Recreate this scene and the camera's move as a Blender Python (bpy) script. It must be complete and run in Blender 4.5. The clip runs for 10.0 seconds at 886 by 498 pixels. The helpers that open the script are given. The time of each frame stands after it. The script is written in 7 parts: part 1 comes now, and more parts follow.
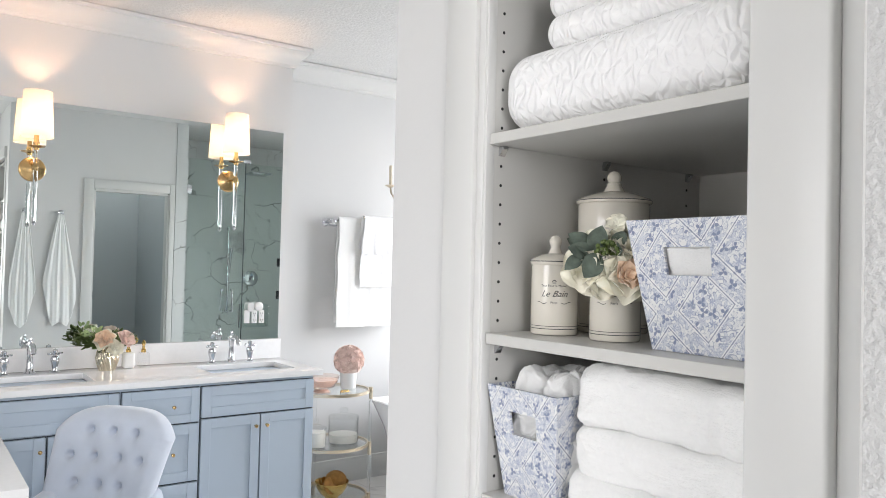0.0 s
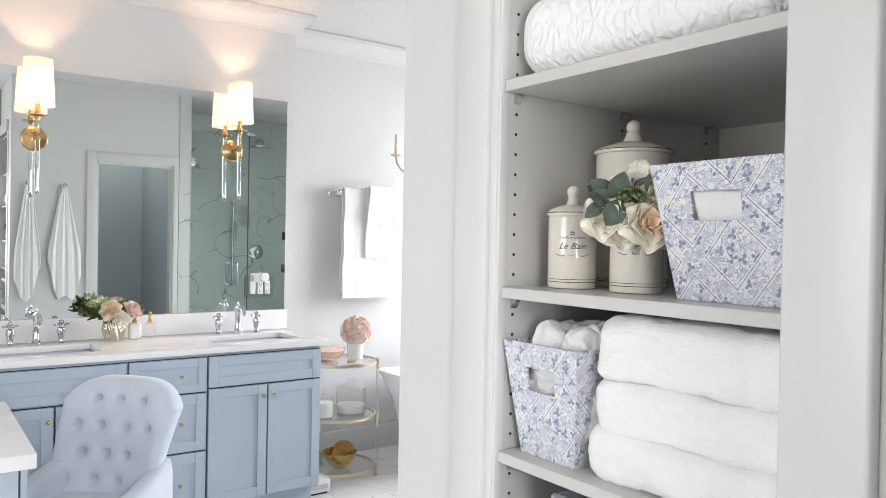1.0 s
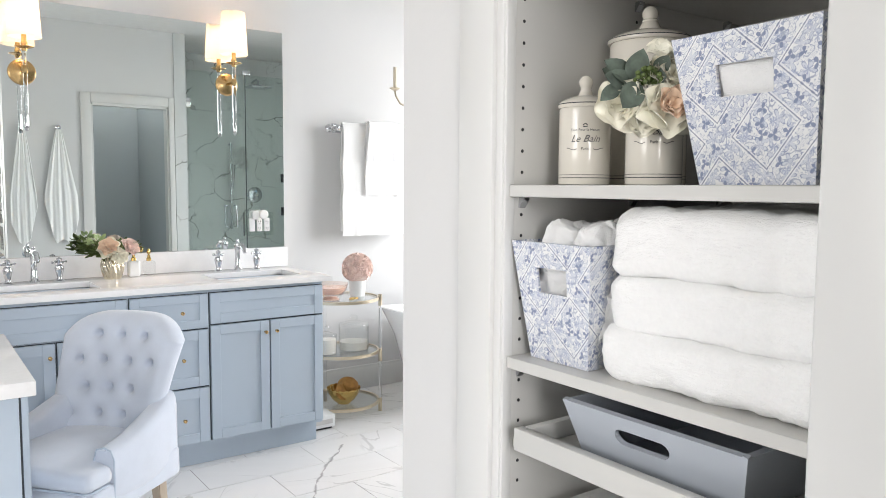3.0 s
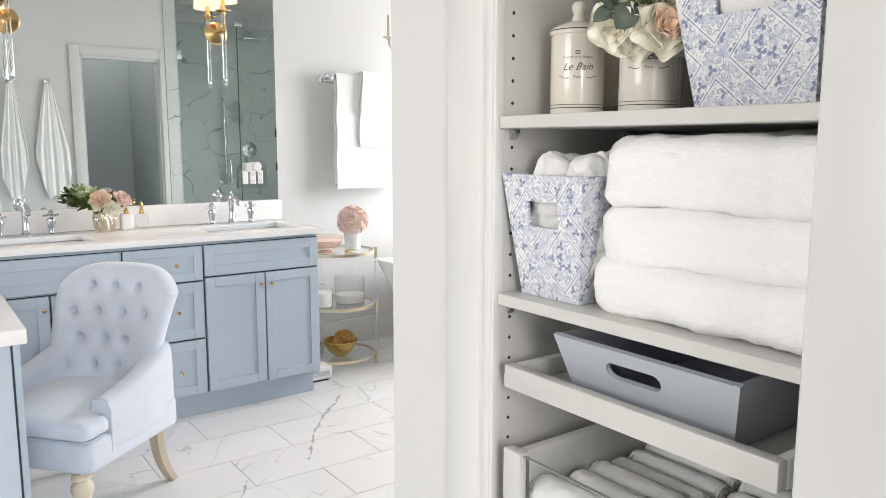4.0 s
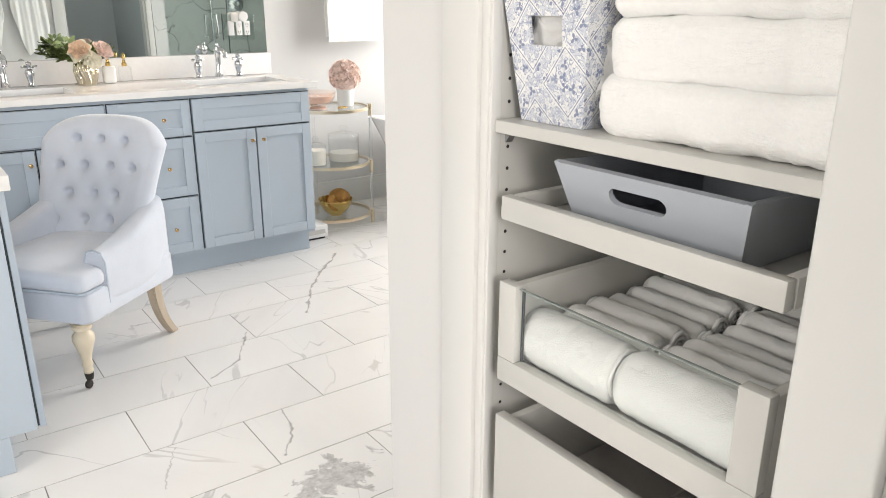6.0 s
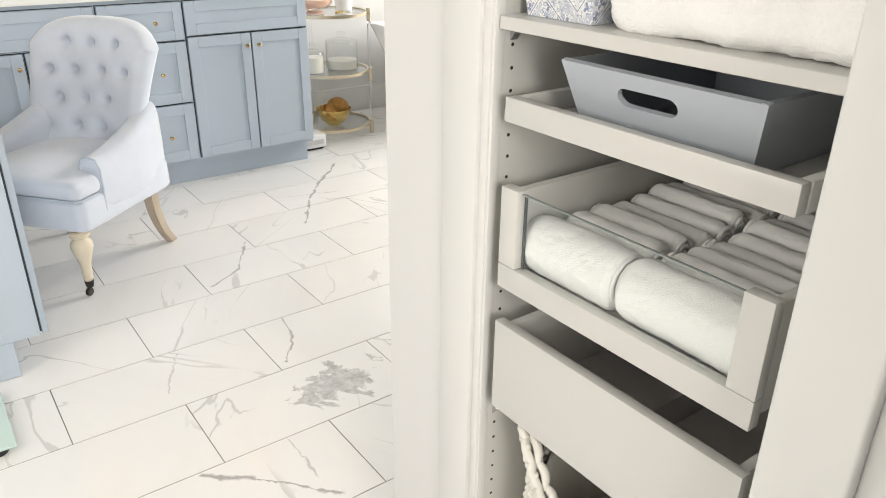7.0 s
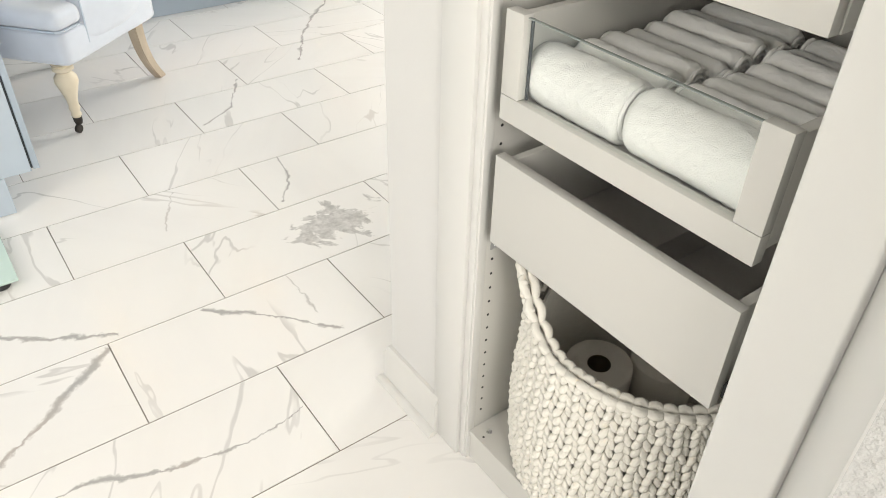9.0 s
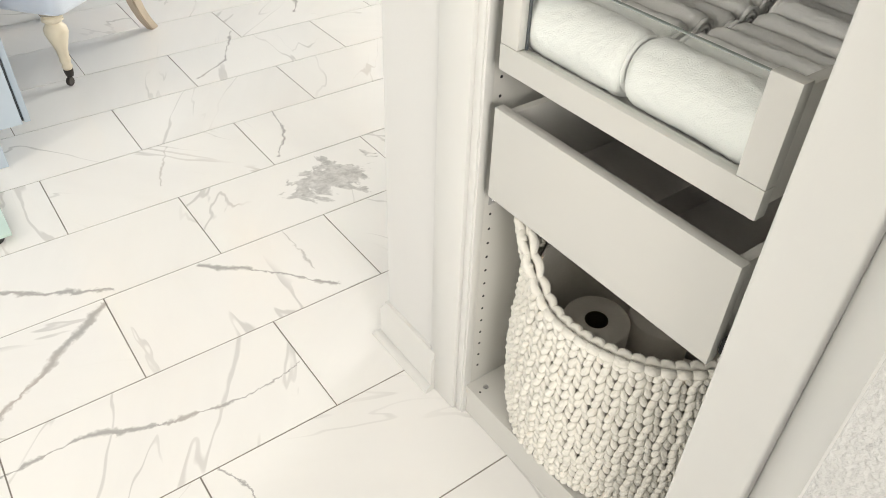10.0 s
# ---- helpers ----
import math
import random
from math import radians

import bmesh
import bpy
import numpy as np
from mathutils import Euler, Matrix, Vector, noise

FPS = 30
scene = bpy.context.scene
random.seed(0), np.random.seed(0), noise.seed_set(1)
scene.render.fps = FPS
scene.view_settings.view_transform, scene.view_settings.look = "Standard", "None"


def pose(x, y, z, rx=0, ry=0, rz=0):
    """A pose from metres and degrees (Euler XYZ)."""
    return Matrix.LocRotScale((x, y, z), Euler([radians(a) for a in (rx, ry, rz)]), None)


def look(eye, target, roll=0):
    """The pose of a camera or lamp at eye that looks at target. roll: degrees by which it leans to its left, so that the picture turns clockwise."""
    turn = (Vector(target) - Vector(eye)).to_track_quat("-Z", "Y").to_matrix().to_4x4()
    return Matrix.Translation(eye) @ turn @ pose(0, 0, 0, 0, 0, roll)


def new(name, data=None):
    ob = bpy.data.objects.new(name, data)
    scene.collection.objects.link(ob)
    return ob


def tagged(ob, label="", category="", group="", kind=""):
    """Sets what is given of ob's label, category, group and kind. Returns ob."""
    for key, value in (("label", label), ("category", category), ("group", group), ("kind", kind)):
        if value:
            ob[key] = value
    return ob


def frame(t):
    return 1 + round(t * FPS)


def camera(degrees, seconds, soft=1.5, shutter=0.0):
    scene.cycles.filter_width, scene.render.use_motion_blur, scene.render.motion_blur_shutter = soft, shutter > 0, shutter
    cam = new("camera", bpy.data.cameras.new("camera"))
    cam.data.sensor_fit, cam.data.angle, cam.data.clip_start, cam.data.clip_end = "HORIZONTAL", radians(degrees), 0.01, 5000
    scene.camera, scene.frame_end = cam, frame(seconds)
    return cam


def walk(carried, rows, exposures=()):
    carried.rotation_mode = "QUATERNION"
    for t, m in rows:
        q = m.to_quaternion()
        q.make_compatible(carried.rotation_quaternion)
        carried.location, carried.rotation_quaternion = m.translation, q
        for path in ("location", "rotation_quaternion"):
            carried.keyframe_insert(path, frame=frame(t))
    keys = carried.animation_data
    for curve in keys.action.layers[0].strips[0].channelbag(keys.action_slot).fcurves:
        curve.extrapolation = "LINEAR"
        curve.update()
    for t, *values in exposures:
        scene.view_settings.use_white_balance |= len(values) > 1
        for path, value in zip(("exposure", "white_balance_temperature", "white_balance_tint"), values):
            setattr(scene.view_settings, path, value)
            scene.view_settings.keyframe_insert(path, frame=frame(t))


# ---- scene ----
cam = camera(61.5, 10.0, soft=0.5)
PATH = [
    (0, (0.04, -0.081, 1.564), (1.22, 1.533, 1.608), 1.4),
    (0.5, (0.047, -0.063, 1.547), (1.223, 1.554, 1.56), 1.3),
    (1, (0.053, -0.039, 1.527), (1.225, 1.581, 1.505), 1.1),
    (1.5, (0.06, -0.023, 1.508), (1.229, 1.599, 1.454), 1.0),
    (2, (0.07, -0.008, 1.49), (1.236, 1.615, 1.404), 0.8),
    (2.5, (0.075, 0.004, 1.471), (1.242, 1.624, 1.35), 0.6),
    (4, (0.109, 0.024, 1.415), (1.275, 1.625, 1.137), 0.1),
    (4.5, (0.118, 0.028, 1.401), (1.279, 1.619, 1.053), 0.0),
    (5, (0.126, 0.035, 1.384), (1.28, 1.611, 0.956), 0.0),
    (5.5, (0.132, 0.047, 1.365), (1.275, 1.603, 0.844), -0.0),
    (7, (0.147, 0.074, 1.327), (1.227, 1.534, 0.49), 0.7),
    (7.5, (0.152, 0.081, 1.32), (1.202, 1.5, 0.381), 0.8),
    (8, (0.154, 0.088, 1.312), (1.177, 1.461, 0.279), 1.1),
    (8.5, (0.158, 0.091, 1.3), (1.151, 1.419, 0.181), 1.3),
    (9, (0.161, 0.094, 1.292), (1.127, 1.379, 0.102), 1.5),
    (9.5, (0.163, 0.098, 1.284), (1.107, 1.347, 0.041), 1.8),
    (10, (0.165, 0.1, 1.279), (1.099, 1.324, 0.001), 2.0),
]
EXPOSURES = [(0.0, 0.22, 6570, 13.5), (2.5, 0.34, 6620, 13.2), (4.5, 0.32, 6940, 13.8), (5.5, 0.35, 7120, 14), (7.0, 0.42, 7320, 12.2), (10.0, 0.44, 7400, 10.5)]
walk(cam, [(t, look(eye, target, roll)) for t, eye, target, roll in PATH], EXPOSURES)

# ---- light ----
world = bpy.data.worlds.new("world")
scene.world = world
world.use_nodes = True
wn = world.node_tree.nodes
sky = wn.new("ShaderNodeTexSky")
sky.sky_type, sky.sun_disc = "NISHITA", False
sky.sun_elevation, sky.sun_rotation = radians(38), radians(80)
world.node_tree.links.new(sky.outputs[0], wn["Background"].inputs[0])
wn["Background"].inputs[1].default_value = 0.12


def lamp(name, kind, m, energy, color, **more):
    data = bpy.data.lights.new(name, kind)
    data.energy, data.color = energy, color
    for key, value in more.items():
        if key == "size":
            data.shape, data.size, data.size_y = "RECTANGLE", value[0], value[1]
        elif key == "spread":
            data.spread = radians(value)
        elif key == "angle":
            data.angle = radians(value)
        elif key == "radius":
            data.shadow_soft_size = value
    ob = new(name, data)
    ob.matrix_world = m
    return ob


CEIL, YV, YF, YR, XE, XW, YS = 2.93, 4.35, 4.65, 1.135, 4.7, -2.4, -2.2
lamp("sun", "SUN", look((9, 4.5, 7), (2.5, 3.6, 0)), 2.0, (1.0, 0.95, 0.87), angle=3.0)
lamp("window_light_east", "AREA", look((XE + 0.125, 3.3, 1.75), (2.4, 3.9, 0.6)), 84, (0.93, 0.97, 1.0), size=(2.0, 1.7), spread=150)
lamp("window_light_west", "AREA", look((XW + 0.02, 0.75, 1.8), (1.0, 0.5, 1.0)), 38, (0.99, 0.985, 0.97), size=(1.5, 1.5))


# added fill on the vanity and chair fronts, through an unseen window
lamp("south_fill_light", "AREA", look((-0.15, YS - 0.08, 1.65), (0.7, 3.6, 0.4)), 31, (0.97, 0.98, 0.985), size=(1.4, 1.4), spread=120)


# ---- materials ----
def mat(name, rgb, rough=0.5, metal=0.0, var=0.05, vscale=6.0, bump=0.0, bscale=200.0, sheen=0.0, coat=0.0, trans=0.0, ior=1.45, rvar=0.0, dist=0.002, stretch=None):
    """A painted, woven or cast surface: base colour with soft patches, fine relief and uneven gloss."""
    m = bpy.data.materials.new(name)
    m.use_nodes = True
    n, l = m.node_tree.nodes, m.node_tree.links
    b = n["Principled BSDF"]
    b.inputs["Base Color"].default_value = (*rgb, 1)
    b.inputs["Roughness"].default_value, b.inputs["Metallic"].default_value = rough, metal
    b.inputs["Sheen Weight"].default_value, b.inputs["Coat Weight"].default_value = sheen, coat
    b.inputs["Transmission Weight"].default_value, b.inputs["IOR"].default_value = trans, ior
    tc = n.new("ShaderNodeTexCoord")
    src = tc.outputs["Object"]
    if stretch:
        mp = n.new("ShaderNodeMapping")
        mp.inputs["Scale"].default_value = stretch
        l.new(src, mp.inputs[0])
        src = mp.outputs[0]
    if var:
        t1 = n.new("ShaderNodeTexNoise")
        t1.inputs["Scale"].default_value, t1.inputs["Detail"].default_value = vscale, 6
        l.new(src, t1.inputs["Vector"])
        mx = n.new("ShaderNodeMix")
        mx.data_type = "RGBA"
        mx.inputs[6].default_value = (*[max(0, c * (1 - var * 1.6)) for c in rgb], 1)
        mx.inputs[7].default_value = (*[min(1, c * (1 + var)) for c in rgb], 1)
        l.new(t1.outputs[0], mx.inputs[0])
        l.new(mx.outputs[2], b.inputs["Base Color"])
        if rvar:
            mr = n.new("ShaderNodeMapRange")
            mr.inputs["To Min"].default_value, mr.inputs["To Max"].default_value = rough - rvar, rough + rvar
            l.new(t1.outputs[0], mr.inputs[0])
            l.new(mr.outputs[0], b.inputs["Roughness"])
    if bump:
        t2 = n.new("ShaderNodeTexNoise")
        t2.inputs["Scale"].default_value, t2.inputs["Detail"].default_value = bscale, 4
        l.new(src, t2.inputs["Vector"])
        bp = n.new("ShaderNodeBump")
        bp.inputs["Strength"].default_value, bp.inputs["Distance"].default_value = bump, dist
        l.new(t2.outputs[0], bp.inputs["Height"])
        l.new(bp.outputs[0], b.inputs["Normal"])
    return m


WALL = mat("wall_paint", (0.67, 0.67, 0.665), 0.6, var=0.015, vscale=2, bump=0.25, bscale=90, dist=0.001)
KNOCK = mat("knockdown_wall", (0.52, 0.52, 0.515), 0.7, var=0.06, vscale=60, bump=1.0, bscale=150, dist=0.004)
CEILM = mat("ceiling_texture", (0.70, 0.70, 0.69), 0.8, var=0.04, vscale=14, bump=0.9, bscale=55, dist=0.006)
TRIM = mat("trim_paint", (0.68, 0.68, 0.665), 0.32, var=0.015, vscale=5, bump=0.06, bscale=60, rvar=0.05, stretch=(1, 1, 0.15))
LACQ = mat("white_melamine", (0.60, 0.595, 0.57), 0.35, var=0.012, vscale=4, bump=0.03, bscale=300)
BLUE = mat("blue_grey_paint", (0.47, 0.55, 0.635), 0.38, var=0.025, vscale=5, bump=0.05, bscale=120, rvar=0.05)
QUARTZ = mat("white_quartz", (0.86, 0.86, 0.86), 0.16, var=0.03, vscale=60)
PORC = mat("white_porcelain", (0.88, 0.88, 0.87), 0.08, var=0.01, coat=0.4)
CHROME = mat("chrome", (0.60, 0.61, 0.63), 0.06, 1.0, var=0.02, vscale=20)
NICKEL = mat("brushed_champagne_metal", (0.66, 0.57, 0.43), 0.3, 1.0, var=0.06, vscale=40, bump=0.05, bscale=400)
BRASS = mat("aged_brass", (0.52, 0.36, 0.17), 0.25, 1.0, var=0.12, vscale=30, bump=0.05, bscale=300)
GOLD = mat("gold_leaf_metal", (0.66, 0.46, 0.17), 0.22, 1.0, var=0.12, vscale=40, bump=0.3, bscale=90)
# near-black that stands in for shade in cabinet gaps, also on dark edges
DARK = mat("shadow_gap_dark", (0.06, 0.07, 0.08), 0.7, var=0.1)
BLACK = mat("black_metal", (0.025, 0.025, 0.028), 0.4, var=0.1)
TERRY = mat("white_terry", (0.93, 0.93, 0.92), 0.95, var=0.03, vscale=160, bump=0.6, bscale=560, sheen=0.35, dist=0.003)
COTTON = mat("white_cotton_weave", (0.91, 0.91, 0.92), 0.9, var=0.03, vscale=50, bump=0.5, bscale=500, sheen=0.2)
CREAMC = mat("cream_ceramic", (0.74, 0.70, 0.62), 0.14, var=0.03, vscale=20, coat=0.5)
VELVET = mat("pale_blue_velvet", (0.635, 0.69, 0.785), 0.85, var=0.06, vscale=12, bump=0.35, bscale=700, sheen=0.6)
PIPING = mat("pale_blue_piping", (0.50, 0.58, 0.68), 0.8, var=0.05, sheen=0.3)
LEGW = mat("cream_painted_wood", (0.74, 0.66, 0.52), 0.4, var=0.08, vscale=20, bump=0.1, bscale=60)
LEGR = mat("limed_wood", (0.50, 0.42, 0.33), 0.5, var=0.15, vscale=30, bump=0.2, bscale=80, stretch=(1, 1, 0.2))
GREYBOX = mat("grey_blue_lacquer", (0.42, 0.455, 0.50), 0.42, var=0.03, vscale=6, bump=0.05, bscale=200)
FELT = mat("grey_drawer_lining", (0.64, 0.62, 0.60), 0.8, var=0.06, bscale=300, bump=0.2)
ROPE = mat("ivory_cotton_rope", (0.84, 0.82, 0.76), 0.9, var=0.06, vscale=60, bump=0.5, bscale=600, sheen=0.2)
PAPER = mat("toilet_paper", (0.82, 0.79, 0.74), 0.95, var=0.04, vscale=60, bump=0.3, bscale=200)
CARD = mat("cardboard_core", (0.14, 0.11, 0.08), 0.9, var=0.1)
WAX = mat("cream_wax", (0.88, 0.84, 0.76), 0.4, var=0.02)
PEACHWAX = mat("peach_glass_wax", (0.93, 0.76, 0.68), 0.2, var=0.04, coat=0.5)
SPONGE = mat("brown_sea_sponge", (0.45, 0.22, 0.06), 0.9, var=0.3, vscale=40, bump=1.0, bscale=90, dist=0.006)
PINK = mat("pink_petal", (1.0, 0.74, 0.67), 0.7, var=0.12, vscale=30, sheen=0.3)
PEACH = mat("peach_petal", (1.0, 0.70, 0.52), 0.7, var=0.15, vscale=25, sheen=0.3)
CREAMP = mat("cream_petal", (0.98, 0.91, 0.77), 0.7, var=0.10, vscale=25, bump=0.2, bscale=60, sheen=0.3)
PALELEAF = mat("pale_green_leaf", (0.36, 0.46, 0.22), 0.6, var=0.2, vscale=30)
LEAF = mat("dark_green_leaf", (0.13, 0.18, 0.055), 0.5, var=0.35, vscale=30, bump=0.2, bscale=80)
SAGE = mat("sage_grey_leaf", (0.15, 0.19, 0.155), 0.6, var=0.5, vscale=70, bump=0.3, bscale=80)
RUBBER = mat("dark_caster", (0.03, 0.025, 0.022), 0.5, var=0.1)
GREYROOM = mat("blue_grey_wall", (0.50, 0.55, 0.57), 0.7, var=0.03, vscale=2, bump=0.2, bscale=90, dist=0.001)
INK = mat("black_print", (0.07, 0.07, 0.07), 0.4, var=0.1)
SILVERM = mat("mercury_glass", (0.74, 0.67, 0.53), 0.14, 1.0, var=0.25, vscale=60, bump=0.3, bscale=120)
GROUT = mat("light_grey_grout", (0.31, 0.285, 0.265), 0.9, var=0.1, vscale=60)


def glassy(name, rgb, rough=0.0, base=0.045):
    """Clear panes: mostly let light straight through, with a real gloss on top."""
    m = bpy.data.materials.new(name)
    m.use_nodes = True
    n, l = m.node_tree.nodes, m.node_tree.links
    out = n["Material Output"]
    tr, gl, mx, fr = n.new("ShaderNodeBsdfTransparent"), n.new("ShaderNodeBsdfGlossy"), n.new("ShaderNodeMixShader"), n.new("ShaderNodeMath")
    lw, pw = n.new("ShaderNodeLayerWeight"), n.new("ShaderNodeMath")
    pw.operation, fr.operation = "POWER", "MULTIPLY_ADD"
    pw.inputs[1].default_value, fr.inputs[1].default_value, fr.inputs[2].default_value = 5.0, 0.9, base
    l.new(lw.outputs["Facing"], pw.inputs[0]), l.new(pw.outputs[0], fr.inputs[0])
    tr.inputs[0].default_value = (*rgb, 1)
    gl.inputs["Roughness"].default_value = rough
    l.new(fr.outputs[0], mx.inputs[0])
    l.new(tr.outputs[0], mx.inputs[1])
    l.new(gl.outputs[0], mx.inputs[2])
    l.new(mx.outputs[0], out.inputs[0])
    return m


PANE = glassy("clear_pane", (0.975, 0.99, 0.985))
SHOWERG = glassy("shower_pane", (0.92, 0.955, 0.945), base=0.012)
CLEARG = glassy("clear_vessel", (0.985, 0.99, 0.99))
PEACHG = glassy("peach_vessel", (0.99, 0.93, 0.90))
ACRYL = mat("clear_acrylic", (0.97, 0.98, 0.99), 0.02, var=0, trans=1.0, ior=1.3)
EDGEG = mat("ground_glass_edge", (0.30, 0.34, 0.33), 0.15, var=0.03, coat=0.5)
GREENG = mat("green_glass_edge", (0.55, 0.70, 0.66), 0.1, var=0.03, coat=0.5)
MIRROR = mat("silvered_mirror", (0.88, 0.925, 0.91), 0.0, 1.0, var=0)


def shade_mat():
    m = bpy.data.materials.new("linen_shade")
    m.use_nodes = True
    n, l = m.node_tree.nodes, m.node_tree.links
    tr, df, mx = n.new("ShaderNodeBsdfTranslucent"), n.new("ShaderNodeBsdfDiffuse"), n.new("ShaderNodeMixShader")
    tr.inputs[0].default_value, df.inputs[0].default_value = (0.95, 0.92, 0.87, 1), (0.88, 0.86, 0.82, 1)
    l.new(tr.outputs[0], mx.inputs[1]), l.new(df.outputs[0], mx.inputs[2])
    mx.inputs[0].default_value = 0.3
    l.new(mx.outputs[0], n["Material Output"].inputs[0])
    return m


SHADE = shade_mat()


def bulb_mat():
    m = bpy.data.materials.new("lit_bulb")
    m.use_nodes = True
    b = m.node_tree.nodes["Principled BSDF"]
    b.inputs["Emission Color"].default_value, b.inputs["Emission Strength"].default_value = (1.0, 0.72, 0.42, 1), 25
    return m


BULB = bulb_mat()


def marble(name, base, vein, tile=True, scale=1.0, dens=1.0, rough=0.16):
    """White marble with thin branching veins, a few thick ones and cloudy patches; each tile takes its own cut of the stone."""
    m = bpy.data.materials.new(name)
    m.use_nodes = True
    n, l = m.node_tree.nodes, m.node_tree.links
    b = n["Principled BSDF"]
    b.inputs["Roughness"].default_value = rough
    tc, oi = n.new("ShaderNodeTexCoord"), n.new("ShaderNodeObjectInfo")
    off = n.new("ShaderNodeVectorMath")
    off.operation = "MULTIPLY_ADD"
    l.new(tc.outputs["Object"], off.inputs[0])
    off.inputs[1].default_value = (scale, scale, scale)
    if tile:
        cb = n.new("ShaderNodeCombineXYZ")
        for k, f in enumerate((37.0, 91.0, 53.0)):
            mm = n.new("ShaderNodeMath")
            mm.operation = "MULTIPLY"
            mm.inputs[1].default_value = f
            l.new(oi.outputs["Random"], mm.inputs[0])
            l.new(mm.outputs[0], cb.inputs[k])
        l.new(cb.outputs[0], off.inputs[2])
    # veins run long, each tile cut its own way
    vr = n.new("ShaderNodeVectorRotate")
    vr.rotation_type = "Z_AXIS"
    l.new(off.outputs[0], vr.inputs["Vector"])
    ra = n.new("ShaderNodeMath")
    ra.operation = "MULTIPLY_ADD"
    ra.inputs[1].default_value, ra.inputs[2].default_value = (2.4, 0.3) if tile else (0.0, 0.0)
    l.new(oi.outputs["Random"], ra.inputs[0])
    l.new(ra.outputs[0], vr.inputs["Angle"])
    off = n.new("ShaderNodeMapping")
    off.inputs["Scale"].default_value = (0.5, 1.45, 1.0) if tile else (1.0, 1.0, 1.0)
    l.new(vr.outputs[0], off.inputs[0])
    # warp
    wz = n.new("ShaderNodeTexNoise")
    wz.inputs["Scale"].default_value, wz.inputs["Detail"].default_value = 3.2, 8
    l.new(off.outputs[0], wz.inputs["Vector"])
    wv = n.new("ShaderNodeVectorMath")
    wv.operation = "MULTIPLY_ADD"
    l.new(wz.outputs["Color"], wv.inputs[0])
    wv.inputs[1].default_value = (0.42, 0.42, 0.42)
    l.new(off.outputs[0], wv.inputs[2])

    def veins(sc, lo, hi, seed, mask_lo, mask_hi):
        vo = n.new("ShaderNodeTexVoronoi")
        vo.feature = "DISTANCE_TO_EDGE"
        vo.inputs["Scale"].default_value = sc
        sh = n.new("ShaderNodeVectorMath")
        sh.inputs[1].default_value = (seed, seed * 0.7, seed * 0.3)
        l.new(wv.outputs[0], sh.inputs[0])
        l.new(sh.outputs[0], vo.inputs["Vector"])
        wd = n.new("ShaderNodeTexNoise")
        wd.inputs["Scale"].default_value = 2.3
        wd.inputs["Detail"].default_value = 4
        l.new(sh.outputs[0], wd.inputs["Vector"])
        mk = n.new("ShaderNodeMapRange")
        mk.inputs[1].default_value, mk.inputs[2].default_value = mask_lo, mask_hi
        l.new(wd.outputs[0], mk.inputs[0])
        r = n.new("ShaderNodeMapRange")
        r.inputs[1].default_value, r.inputs[2].default_value = lo, hi
        r.inputs[3].default_value, r.inputs[4].default_value = 1.0, 0.0
        l.new(vo.outputs["Distance"], r.inputs[0])
        mu = n.new("ShaderNodeMath")
        mu.operation = "MULTIPLY"
        l.new(r.outputs[0], mu.inputs[0]), l.new(mk.outputs[0], mu.inputs[1])
        return mu.outputs[0]

    a = veins(2.1, 0.003, 0.020, 0.0, 0.42, 0.60)
    c = veins(4.4, 0.002, 0.016, 7.3, 0.47, 0.66)
    cl = n.new("ShaderNodeTexNoise")
    cl.inputs["Scale"].default_value, cl.inputs["Detail"].default_value = 2.0, 7
    l.new(off.outputs[0], cl.inputs["Vector"])
    cm = n.new("ShaderNodeMapRange")
    cm.inputs[1].default_value, cm.inputs[2].default_value = 0.645, 0.70
    l.new(cl.outputs[0], cm.inputs[0])
    soft = n.new("ShaderNodeMapRange")
    soft.inputs[1].default_value, soft.inputs[2].default_value, soft.inputs[4].default_value = 0.45, 0.8, 0.22
    l.new(cl.outputs[0], soft.inputs[0])
    cur = None
    for sock, w in ((a, 0.85 * dens), (c, 0.45 * dens), (cm.outputs[0], 0.5), (soft.outputs[0], 0.6)):
        ms = n.new("ShaderNodeMath")
        ms.operation = "MULTIPLY"
        l.new(sock, ms.inputs[0])
        ms.inputs[1].default_value = w
        if cur is None:
            cur = ms.outputs[0]
        else:
            mx = n.new("ShaderNodeMath")
            mx.operation = "MAXIMUM"
            l.new(cur, mx.inputs[0]), l.new(ms.outputs[0], mx.inputs[1])
            cur = mx.outputs[0]
    col = n.new("ShaderNodeMix")
    col.data_type = "RGBA"
    col.inputs[6].default_value, col.inputs[7].default_value = (*base, 1), (*vein, 1)
    l.new(cur, col.inputs[0])
    l.new(col.outputs[2], b.inputs["Base Color"])
    return m


